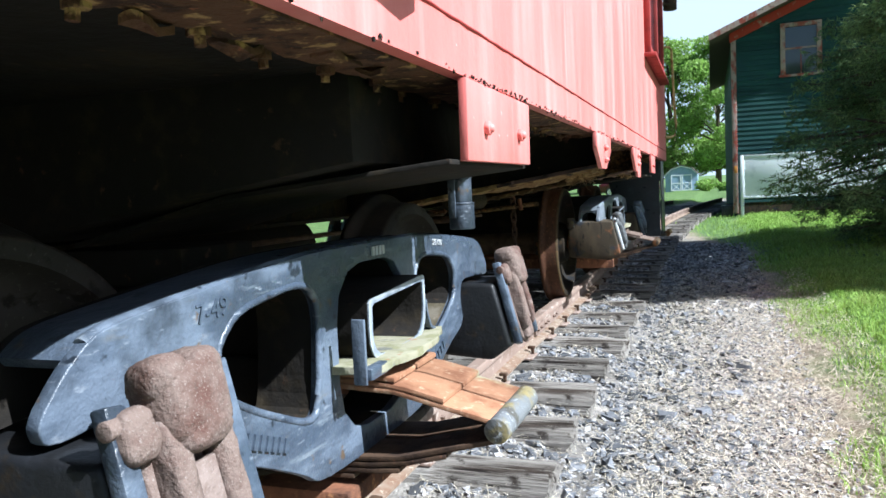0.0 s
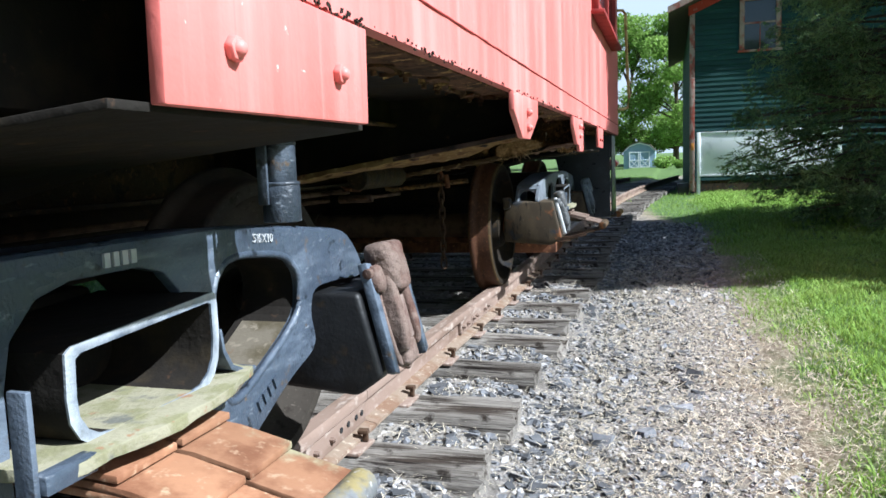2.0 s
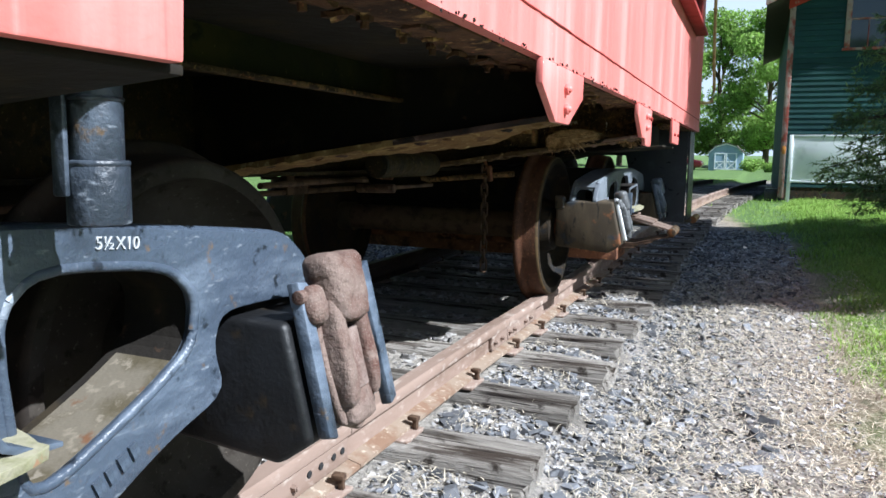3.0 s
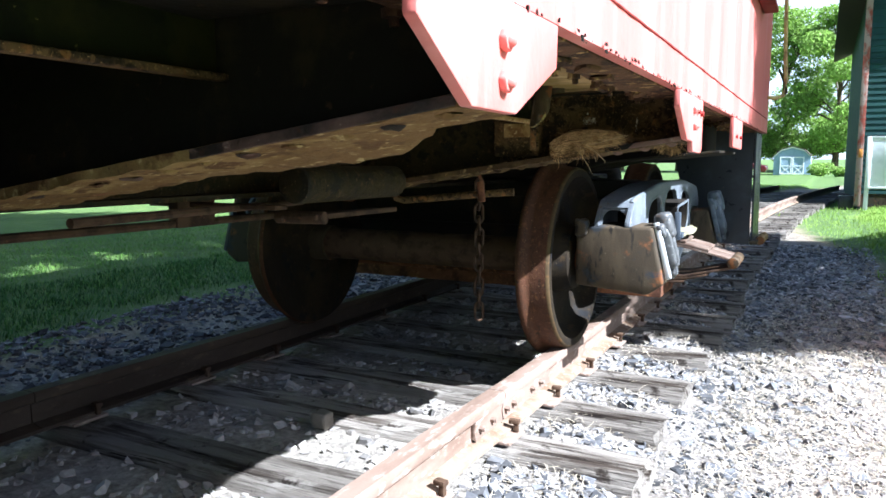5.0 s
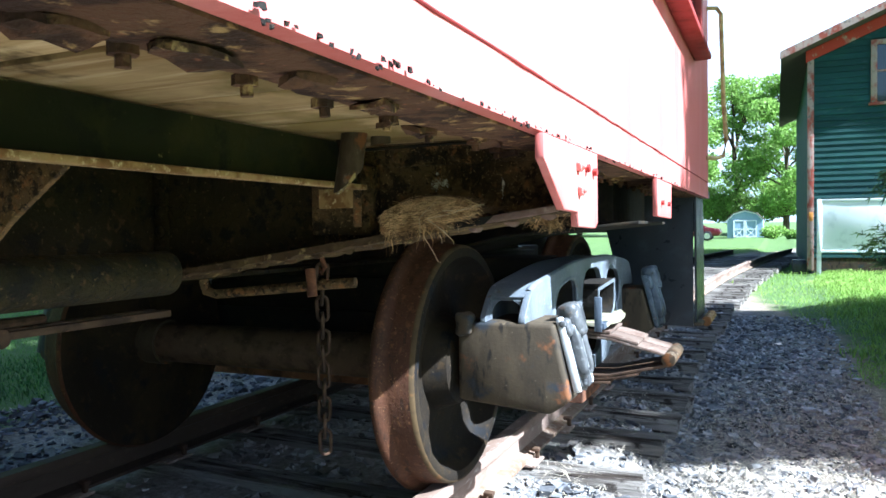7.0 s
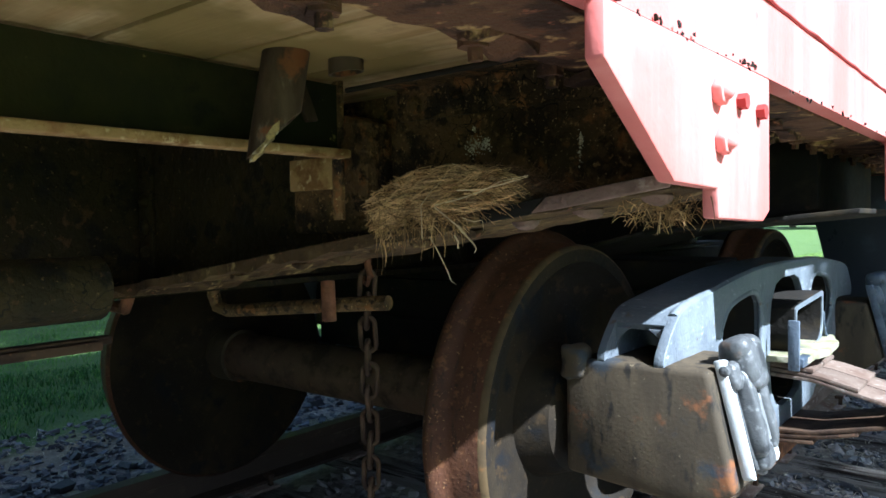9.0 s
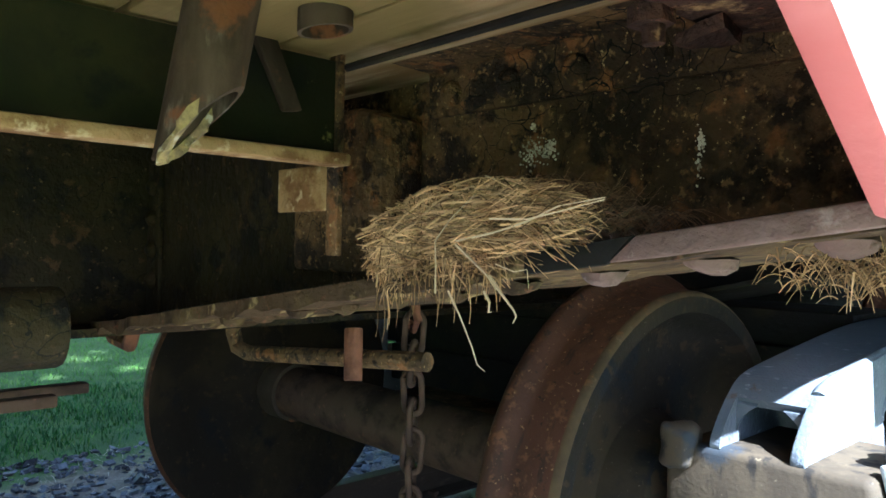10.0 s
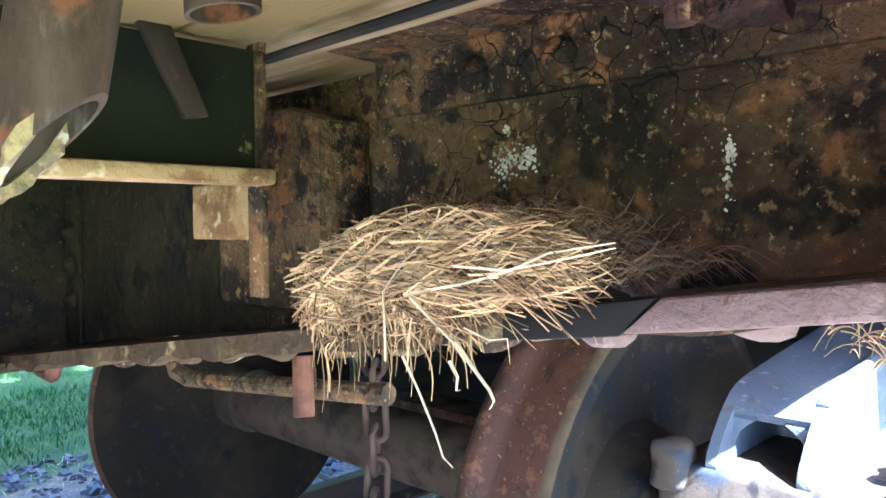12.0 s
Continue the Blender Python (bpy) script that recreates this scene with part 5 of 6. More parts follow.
for x in (-1.4, 1.35):
    for y in (-0.82, 0.82):
        wh = part("wheel", tube([(x, y - 0.1, 0.32), (x, y + 0.1, 0.32)], 0.33, 24), rubber, car, bevel=0.02)
        part("rim", tube([(x, y - 0.115 if y < 0 else y + 0.101, 0.32), (x, y - 0.101 if y < 0 else y + 0.115, 0.32)], 0.21, 16), chrome, wh)
part("headlight", box(2.05, 2.235, -0.80, -0.45, 0.60, 0.74), chrome, car, bevel=0.03)


# ---- trees ----
def foliage(name, centres, radii, count, size, mat, seed, flat=0.7):
    """Clumps of small crossed leaves filling uneven blobs."""
    rs = np.random.RandomState(seed)
    centres, radii = np.array(centres), np.array(radii)
    pick = rs.choice(len(centres), count, p=radii ** 2 / (radii ** 2).sum())
    way = rs.normal(size=(count, 3))
    way /= np.linalg.norm(way, axis=1)[:, None]
    r = radii[pick] * rs.uniform(0.45, 1.08, count) ** 0.6
    at = centres[pick] + way * r[:, None] * np.array([1, 1, flat])
    a = rs.normal(size=(count, 3))
    a /= np.linalg.norm(a, axis=1)[:, None]
    b = np.cross(a, rs.normal(size=(count, 3)))
    b /= np.linalg.norm(b, axis=1)[:, None]
    s = size * rs.uniform(0.6, 1.4, count)[:, None]
    verts = np.stack([at - a * s * 0.5, at + b * s * 0.34 - a * s * 0.05, at + a * s * 0.6, at - b * s * 0.34 - a * s * 0.05], 1).reshape(-1, 3)
    faces = np.arange(count * 4).reshape(-1, 4)
    return mesh_from(name, verts, faces, mat)


def build_tree(x, y, height, spread, seed, count=11000, leaf=0.36, base=-0.4, lean=0.0, low=0.0):
    rs = random.Random(seed)
    tree = thing("tree", (x, y, base), "leafy green deciduous tree at the lawn edge, some added to block sky light", "tree", "trees behind the lawn")
    bm = bmesh.new()
    add_tube(bm, [(0, 0, -0.2), (0.1, 0, height * 0.25), (rs.uniform(-0.4, 0.4), 0.1, height * 0.6), (rs.uniform(-0.5, 0.5), 0, height * 0.92)], height * 0.022, 8, True, 0.03)
    centres, radii = [], []
    for k in range(34):
        a = rs.uniform(0, 6.28)
        h = rs.uniform(low or (0.10 if base < -0.2 else 0.42), 0.95 if not lean else 0.93)
        reach = spread * (1 - 0.75 * abs(h - 0.42) ** 1.3 / 0.45) * rs.uniform(0.35, 1.0)
        c = (reach * math.cos(a), reach * math.sin(a) + lean * max(h - 0.62, 0), height * h)
        centres.append(c)
        radii.append(spread * rs.uniform(0.2, 0.42))
        add_tube(bm, [(0, 0, height * h * 0.72), (c[0] * 0.5, c[1] * 0.5, height * h * 0.86), c], height * 0.007, 5, True, 0.02)
    part("trunk", bm, bark, tree)
    part("crown", foliage("crown", centres, radii, count, leaf, leaf_mat, seed), None, tree)
    return tree


# unseen tree, placed and leaned to cast the shade on the path
shade = build_tree(10.2, 10.1, 10.6, 3.4, 91, 17000, 0.26, -0.1, -10.0)
tagged(shade, "broad leafy tree added out of view to shade the gravel path", "tree")
# unseen tree added only to shade the lawn left of the track
shade = build_tree(6.2, 7.4, 18.0, 5.6, 92, 20000, 0.34, -0.15, 0.0, 0.64)
tagged(shade, "tall high-crowned tree added out of view to shade the lawn", "tree")
# the row at x -24 to -32 is unseen, added to block low sky
for i, (x, y, h, w) in enumerate(((-12, 84, 15, 5.5), (-6.5, 78, 13.5, 4.6), (-1.8, 82, 15.5, 4.8), (2.6, 78, 15, 4.2), (7.5, 86, 17, 5.5), (-19, 88, 16, 6), (14, 90, 17, 6), (-27, 80, 15, 6), (-44, 50, 14, 7), (-50, 34, 15, 7), (-47, 16, 14, 7), (-55, 66, 15, 7), (-24, -8, 13, 7), (-26, 4, 14, 7.5), (-25, 16, 13, 7), (-27, 28, 14, 7.5), (-30, 42, 14, 7.5), (-24, -20, 13, 7), (-32, 58, 14, 7))):
    build_tree(x, y, h, w, 30 + i, *((26000, 0.23) if y > 70 else (9000, 0.36)))


def build_bush(x, y, w, h, seed):
    bush = thing("bush", (x, y, -0.45), "low rounded green bush beside the shed", "bush", "bushes by the shed")
    rs = random.Random(seed)
    bm = bmesh.new()
    for k in range(5):
        add_tube(bm, [(0, 0, 0), (rs.uniform(-w, w) * 0.5, rs.uniform(-0.4, 0.4), h * 0.7)], 0.03, 5, True, 0.01)
    part("stems", bm, bark, bush)
    cs = [(rs.uniform(-w, w) * 0.7, rs.uniform(-0.5, 0.5), h * rs.uniform(0.35, 0.6)) for _ in range(8)]
    part("leaves", foliage("leaves", cs, [h * 0.48] * 8, 1500, 0.16, leaf_mat, seed), None, bush)


build_bush(1.6, 64, 0.9, 1.2, 70)
build_bush(3.2, 60, 0.8, 0.9, 71)


def build_spruce(x, y, height, reach, seed, label, tiers=44):
    """Trunk, whorls of drooping boughs, and sprays of short needles along them."""
    rs = random.Random(seed)
    nr = np.random.RandomState(seed)
    tree = thing("spruce_tree", (x, y, -0.08), label, "tree")
    bm = bmesh.new()
    add_tube(bm, [(0, 0, -0.1), (0.02, 0, height * 0.5), (0, 0, height)], height * 0.018, 9, True, 0.01)
    tips = []
    for k in range(tiers):
        h = height * (0.03 + 0.95 * (k / tiers) ** 1.05)
        length = reach * (1 - h / height) ** 0.75 * min(1.0, 0.52 + 1.6 * h / height)
        for j in range(rs.randint(5, 7)):
            a = rs.uniform(0, 6.283)
            L = length * rs.uniform(0.65, 1.08)
            d = Vector((math.cos(a), math.sin(a), 0))
            droop = rs.uniform(0.02, 0.42)
            pts = [Vector((0, 0, h)) + d * L * t + Vector((0, 0, L * (0.12 * t - droop * t * t + 0.08 * t ** 4))) for t in (0, 0.3, 0.6, 0.85, 1.0)]
            add_tube(bm, pts, 0.012 + 0.008 * L, 4, False, 0.004)
            for _ in range(int(11 + 34 * L)):
                t = rs.uniform(0.15, 1.0) ** 0.7
                i = min(int(t * 4), 3)
                p = pts[i].lerp(pts[i + 1], t * 4 - i) + Vector((rs.gauss(0, 0.04), rs.gauss(0, 0.04), rs.gauss(-0.02, 0.07)))
                side = d.cross(Vector((0, 0, 1))) * rs.choice((-1, 1))
                twig = (d * rs.uniform(0.35, 0.9) + side * rs.uniform(0.2, 1.0) + Vector((0, 0, rs.uniform(-0.9, 0.25)))).normalized()
                tips.append((p, twig, rs.uniform(0.10, 0.30) * (1.25 - 0.5 * t)))
    part("trunk", bm, bark, tree)
    P = np.array([tuple(p) for p, _, _ in tips])
    D = np.array([tuple(d) for _, d, _ in tips])
    L = np.array([l for _, _, l in tips])
    n = 9
    P, D, L = np.repeat(P, n, 0), np.repeat(D, n, 0), np.repeat(L, n)
    t = nr.uniform(0, 1, len(L))
    at = P + D * (L * t)[:, None]
    spread = nr.normal(size=D.shape) * 0.75 + D * 0.9
    spread /= np.linalg.norm(spread, axis=1)[:, None]
    wide = np.cross(spread, nr.normal(size=D.shape))
    wide /= np.linalg.norm(wide, axis=1)[:, None]
    ln = nr.uniform(0.05, 0.11, len(L))[:, None]
    verts = np.stack([at - wide * 0.008, at + wide * 0.008, at + spread * ln], 1).reshape(-1, 3)
    part("needles", mesh_from("needles", verts, np.arange(len(verts)).reshape(-1, 3), needle_mat), None, tree)
    return tree


build_spruce(4.75, 11.9, 4.9, 2.75, 5, "dense dark green spruce beside the gravel path")


# ---- bright hazy sky far behind the trees ----
haze = bpy.data.materials.new("haze")
haze.use_nodes = True
glow = haze.node_tree.nodes.new("ShaderNodeEmission")
glow.inputs[0].default_value, glow.inputs[1].default_value = (0.80, 0.90, 1.0, 1), 0.40
haze.node_tree.links.new(glow.outputs[0], haze.node_tree.nodes["Material Output"].inputs["Surface"])
tagged(new("backdrop", mesh_of("backdrop", box(-260, 330, 480, 482, -6, 300), haze)), "pale hazy summer sky", "sky", kind="structure")


# ---- under the caboose ----
# drain pipe with a slanting mouth
def slant_pipe(top, foot, r, wall, cut):
    bm = bmesh.new()
    n = 28
    axis = Vector(top) - Vector(foot)
    rings = []
    for rad, end in ((r, "top"), (r, "foot"), (r - wall, "foot"), (r - wall, "top")):
        ring = []
        for k in range(n):
            a = 2 * math.pi * k / n
            d = Vector((math.cos(a), math.sin(a), 0))
            p = Vector(top if end == "top" else foot) + d * rad
            if end == "foot":
                t = cut * (d.x * 0.575 + d.y * 0.818) * rad / r
                p += axis.normalized() * t
            ring.append(bm.verts.new(p))
        rings.append(ring)
    for a, b in zip(rings, rings[1:]):
        for k in range(n):
            bm.faces.new((a[k], a[(k + 1) % n], b[(k + 1) % n], b[k]))
    return bm


drain = cpart("drain_pipe", slant_pipe((1.000, 4.690, 1.25), (0.9885, 4.671, 1.1165), 0.0270, 0.004, 0.0285), pipe_grey, "grey drain pipe with a slanting crusted mouth")
bm = bmesh.new()
add_lathe(bm, [(-0.002, 0.0220), (0.007, 0.0216), (0.009, 0.0277), (-0.003, 0.0280)], (0, 0, 0), "z", 28)
for v in bm.verts:
    a = math.atan2(v.co.y, v.co.x)
    v.co += 0.0022 * noise.noise_vector(v.co * 140)
    v.co = Vector((0.9885 + v.co.x, 4.671 + v.co.y, 1.1165 + v.co.z + 0.0285 * (math.cos(a) * 0.575 + math.sin(a) * 0.818)))
bmesh.ops.delete(bm, geom=[f for f in bm.faces if 0.575 * (f.calc_center_median().x - 0.9885) + 0.818 * (f.calc_center_median().y - 4.671) > 0.004], context="FACES")
part("crust", bm, crust_yellow, drain, "yellow lime crust")
cpart("pipe_stub", slant_pipe((1.017, 4.759, 1.222), (1.017, 4.759, 1.196), 0.0215, 0.003, 0.003), pipe_grey)
cpart("hanger_strip", box(0.893, 0.913, 4.846, 4.852, 1.02, 1.228), dark_steel, bevel=0.001)
cpart("brace", prism([(0.742, 1.232), (0.778, 1.232), (0.862, 1.12), (0.846, 1.12)], "y", 4.852, 4.858), pipe_grey, bevel=0.001)
cpart("brace", prism([(4.752, 1.216), (4.774, 1.218), (4.804, 1.153), (4.786, 1.150)], "x", 0.9065, 0.916), pipe_grey, "loose wooden brace against the stringer", bevel=0.002)
cpart("hanging_plate", box(0.796, 0.896, 4.849, 4.854, 1.064, 1.110), yellow_rust, "pale rusty hanging plate", bevel=0.002)
bracket = prism([(0.735, 1.0), (0.905, 1.0), (0.905, 1.165), (0.86, 1.178), (0.735, 1.182)], "y", 4.905, 4.963)
cpart("stringer_bracket", bracket, dark_steel, bevel=0.008)
# lap plate and rivets on the near face of the girder
cpart("lap_plate", box(0.160, 0.214, 4.955, 4.9635, 0.895, 1.205), sill_olive, bevel=0.003)
for z in (0.96, 1.015, 1.07, 1.125, 1.18):
    bm = bmesh.new()
    add_dome(bm, (0.187, 4.955, z), (0, -1, 0), 0.016, 0.013)
    cpart("rivet", bm, sill_olive)
cpart("top_angle", prism([(4.885, 1.222), (4.963, 1.222), (4.963, 1.165), (4.955, 1.165), (4.953, 1.212), (4.885, 1.214)], "x", 0.92, 1.375), dark_steel, bevel=0.002)
for k in range(6):
    bm = bmesh.new()
    add_dome(bm, (0.955 + 0.078 * k, 4.956, 1.186), (0, -1, -0.1), 0.0155, 0.013)
    cpart("rivet", bm, dark_steel)
# black rod added for the dark gap between floor and top angle
cpart("conduit", tube([(0.93, 4.842, 1.197), (1.15, 4.842, 1.199), (1.37, 4.842, 1.198)], 0.0038, 8), grime_shade_black, "thin black rod standing for the dark gap under the floor")
# droppings on the girder
blot = random.Random(12)
for cx, cz, spread, count in ((1.058, 1.118, 0.009, 110), (1.076, 1.122, 0.005, 60), (1.057, 1.143, 0.002, 14), (1.222, 1.116, 0.0018, 40), (1.221, 1.097, 0.0014, 22)):
    bm = bmesh.new()
    for _ in range(count):
        p = Vector((cx + blot.gauss(0, spread), 4.9635, cz + blot.gauss(0, spread * 0.8 if spread > 0.0019 else 0.0055)))
        add_dome(bm, p, (0, -1, 0), blot.uniform(0.0005, 0.0016), 0.0008, 6, 2)
    ob = cpart("dropping", roughen(bm, 0.001, 180), splat_white, "dried white bird dropping", angle=60)
    ob["kind"] = "stuff"
# draft gear and coupler at the far end
cpart("draft_housing", box(-0.22, 0.22, 7.0, 8.45, 0.745, 0.868), grime_shade_black, "grimy black draft gear housing", bevel=0.01)
coupler = cpart("coupler", box(-0.075, 0.075, 8.46, 9.05, 0.745, 0.885), grime_shade_black, "dark cast steel coupler", bevel=0.015)
bm = bmesh.new()
add_lump(bm, (0.0, 9.14, 0.815), (0.155, 0.15, 0.15), 0.6)
part("coupler_head", roughen(bm, 0.008, 14), grime_shade_black, coupler).matrix_parent_inverse = Matrix.Identity(4)
# tapered hanger plate above the brake cylinder
hanger = cpart("hanger_plate", prism([(0.160, 0.974), (0.590, 0.977), (0.630, 0.993), (0.673, 1.028), (0.805, 1.113), (0.805, 1.205), (0.160, 1.205)], "y", 4.150, 4.162), dark_steel, "brown steel hanger plate, its lit foot coloured yellow", bevel=0.002)
# yellow piece over the lower plate, for the light bounced onto it
foot = roughen(prism([(0.30, 0.972), (0.588, 0.975), (0.634, 0.994), (0.662, 1.022), (0.640, 1.034), (0.30, 1.034)], "y", 4.141, 4.152), 0.004, 30, 5.0)
cpart("plate_foot", foot, flange_crust, "rusty yellow foot that stands for light on the plate", bevel=0.002)
# brake gear
cpart("brake_rod", tube([(0.0, -0.2, 0.80), (0.0, 2.0, 0.797), (0.0, 4.72, 0.785)], 0.013, 8), axle_rust)
cpart("brake_rod", tube([(0.30, 3.55, 0.842), (0.16, 4.55, 0.842)], 0.012, 8), axle_rust)
reservoir = cpart("air_reservoir", tube([(-0.35, 2.42, 0.72), (-0.35, 2.46, 0.72), (-0.35, 3.64, 0.72), (-0.35, 3.68, 0.72)], 0.165, 24), grime_shade_black, "dark grimy air reservoir tank", bevel=0.02)
cpart("brake_lever", box(-0.16, 0.36, 4.17, 4.225, 0.838, 0.852), axle_rust, bevel=0.003)
cpart("lever_fork", box(-0.02, 0.02, 4.12, 4.28, 0.775, 0.86), axle_rust, bevel=0.004)
cpart("brake_cylinder", tube([(0.42, 4.18, 0.912), (0.42, 4.74, 0.912)], 0.055, 20), sill_olive, "olive grimy brake cylinder", bevel=0.006)
cpart("clevis", box(0.285, 0.310, 4.26, 4.815, 0.795, 0.811), axle_rust, bevel=0.003)
cpart("clevis", box(0.415, 0.438, 4.26, 4.735, 0.806, 0.822), axle_rust, bevel=0.003)
cpart("clevis_end", tube([(0.270, 4.29, 0.808), (0.45, 4.29, 0.812)], 0.02, 10), axle_rust, bevel=0.002)
pts = [(0.215, 5.10, 0.90), (0.205, 5.105, 0.86), (0.212, 5.11, 0.832), (0.245, 5.115, 0.824), (0.40, 5.12, 0.838), (0.66, 5.13, 0.862), (0.72, 5.14, 0.866)]
cpart("air_pipe", tube(pts, 0.0145, 10), dark_steel, "crusted bent air pipe")
cpart("pipe_nipple", tube([(0.596, 5.10, 0.905), (0.608, 5.092, 0.828)], 0.0145, 10), rust, "rusty open pipe stub", bevel=0.002)
cpart("pipe_hook", tube([(-0.02, 4.95, 0.87), (0.02, 4.95, 0.84), (0.10, 4.95, 0.835), (0.12, 4.95, 0.87)], 0.014, 8), rust)
# jack post beside the first truck
post = cpart("stake_post", tube([(1.192, 2.055, 0.933), (1.192, 2.055, 1.05)], 0.0295, 20), plain_black, bevel=0.003)
for name, z0, z1, r in (("post_foot", 0.872, 0.940, 0.0345), ("collar", 0.938, 0.945, 0.0355), ("collar", 1.01, 1.016, 0.0315)):
    cpart(name, tube([(1.192, 2.055, z0), (1.192, 2.055, z1)], r, 20), plain_black, bevel=0.003)
cpart("post_strap", box(1.168, 1.188, 2.014, 2.021, 0.905, 1.05), plain_black, bevel=0.002)
# bits of scale and peeling paint along the sill
flake = random.Random(33)
for y0, y1, count in ((1.46, 1.96, 90), (0.3, 1.42, 24), (1.98, 3.1, 60), (3.15, 3.6, 26), (3.65, 4.6, 50), (4.64, 5.1, 28), (5.15, 7.4, 60)):
    bm = bmesh.new()
    for _ in range(count):
        y = flake.uniform(y0, y1)
        s = flake.uniform(0.0018, 0.006)
        z = SILL + flake.uniform(-0.008, 0.004)
        x = SIDE + flake.uniform(0.0, 0.006)
        v = add_box(bm, x, x + s * 0.35, y, y + s * flake.uniform(0.6, 1.8), z, z + s)
        for q in v:
            q.co += Vector([flake.uniform(-0.3, 0.3) * s for _ in range(3)])
    ob = cpart("peeling_paint", bm, grime_shade_black, "black flakes of rust and peeling paint", angle=0)
    ob["kind"] = "stuff"
# scale hanging from the inner edge of the sill
for k in range(46):
    y = 0.2 + k * 0.155 + flake.uniform(-0.05, 0.05)
    if any(a < y < b for a, b in ((1.3, 1.95), (3.35, 3.45), (4.9, 5.03))):
        continue
    x = SIDE - 0.12 + flake.uniform(-0.05, 0.04)
    L, W = flake.uniform(0.03, 0.09), flake.uniform(0.010, 0.028)
    bm = box(x - W, x + W, y - L / 2, y + L / 2, SILL - 0.014, SILL - 0.006)
    roughen(bm, 0.014, 26, k * 1.3, 2)
    cpart("rust_scale", bm, flaky_rust, angle=20)

# ---- hanging chain ----
cpart("chain_hanger", box(0.485, 0.515, 5.285, 5.315, 0.95, 1.23), rust, bevel=0.004)
chain = thing("chain", (0.50, 5.30, 0.90), "rusty link chain hanging under the caboose", "chain")


def chain_link():
    bm = bmesh.new()
    pts = [(0.017 * math.cos(a), 0, 0.022 * math.copysign(1, math.sin(a)) * (abs(math.sin(a)) > 0.01) + 0.017 * math.sin(a)) for a in (2 * math.pi * k / 16 + 0.1 for k in range(16))]
    rings = add_tube(bm, pts + pts[:1] + pts[1:2], 0.0058, 8, False)
    bmesh.ops.remove_doubles(bm, verts=bm.verts, dist=0.0004)
    return mesh_of("link", bm, axle_rust, angle=70)


link_mesh = chain_link()
for k in range(11):
    ob = part("link", link_mesh, None, chain)
    ob.matrix_basis = pose(0.001 * math.sin(k * 2), 0.001 * math.cos(k * 3), -0.03 - 0.0525 * k, 4 * math.sin(k), 3 * math.cos(k * 1.7), 35 + 90 * (k % 2))
part("hook", tube([(0, 0.0, 0.07), (0.0, 0.004, 0.02), (0.012, 0.0, -0.005), (0.0, 0, -0.022), (-0.014, 0, -0.01)], 0.008, 8), rust, chain)

# ---- bird nest on the girder flange ----
nest = thing("bird_nest", (1.09, 4.90, 0.985), "dry straw bird nest on the rusty girder flange", "bird nest")


def straws(count, seed, make, mat, name, parent, r=0.0009, label=""):
    rs = np.random.RandomState(seed)
    verts, faces = [], []
    base = 0
    for i in range(count):
        pts = make(rs)
        rad = r * rs.uniform(0.6, 1.6)
        d = pts[-1] - pts[0]
        d /= np.linalg.norm(d) + 1e-9
        a = np.cross(d, [0.2, 0.5, 0.84])
        a /= np.linalg.norm(a) + 1e-9
        b = np.cross(d, a)
        for j, p in enumerate(pts):
            rr = rad * (1 - 0.55 * j / (len(pts) - 1))
            verts += [p + a * rr, p - 0.5 * a * rr + 0.87 * b * rr, p - 0.5 * a * rr - 0.87 * b * rr]
        for j in range(len(pts) - 1):
            o = base + 3 * j
            for k in range(3):
                faces.append((o + k, o + (k + 1) % 3, o + 3 + (k + 1) % 3, o + 3 + k))
        base += 3 * len(pts)
    ob = part(name, mesh_from(name, np.array(verts), faces, mat), None, parent, label)
    ob["kind"] = "stuff"
    return ob


def shelf(x):
    return girder_foot(x, 1.062)


def nest_top(x):
    knots = ((0.945, 0.018), (0.977, 0.052), (1.026, 0.067), (1.105, 0.063), (1.185, 0.044), (1.225, 0.010))
    for (a, za), (b, zb) in zip(knots, knots[1:]):
        if x <= b:
            return shelf(x) + za + (zb - za) * max(0, x - a) / (b - a)
    return shelf(x) + 0.008


def kinked(rs, p, ang, L, dip_y, count=7):
    """A stiff stalk, bent once."""
    turn, at, bow = rs.normal(0, 0.20), rs.uniform(0.3, 0.7), rs.normal(0.08, 0.38)
    out = []
    for t in np.linspace(-0.5, 0.5, count):
        a = ang + (turn if t > at - 0.5 else 0)
        k = (at - 0.5) * L
        base = p + np.array([math.cos(ang), dip_y, math.sin(ang)]) * k
        out.append(base + np.array([math.cos(a), dip_y, math.sin(a)]) * (t * L - k) + np.array([0, 0, bow * L * (0.25 - t * t)]))
    return out


def inside(pts):
    """Stalks stay within the heap, but for a few ends."""
    return all(p[2] < nest_top(p[0]) + 0.004 and 0.964 < p[0] < 1.218 and p[2] > shelf(p[0]) - 0.026 for p in pts)


def woven(rs):
    for _ in range(12):
        pts = stalk(rs)
        if inside(pts) or rs.rand() < 0.006:
            break
    return pts


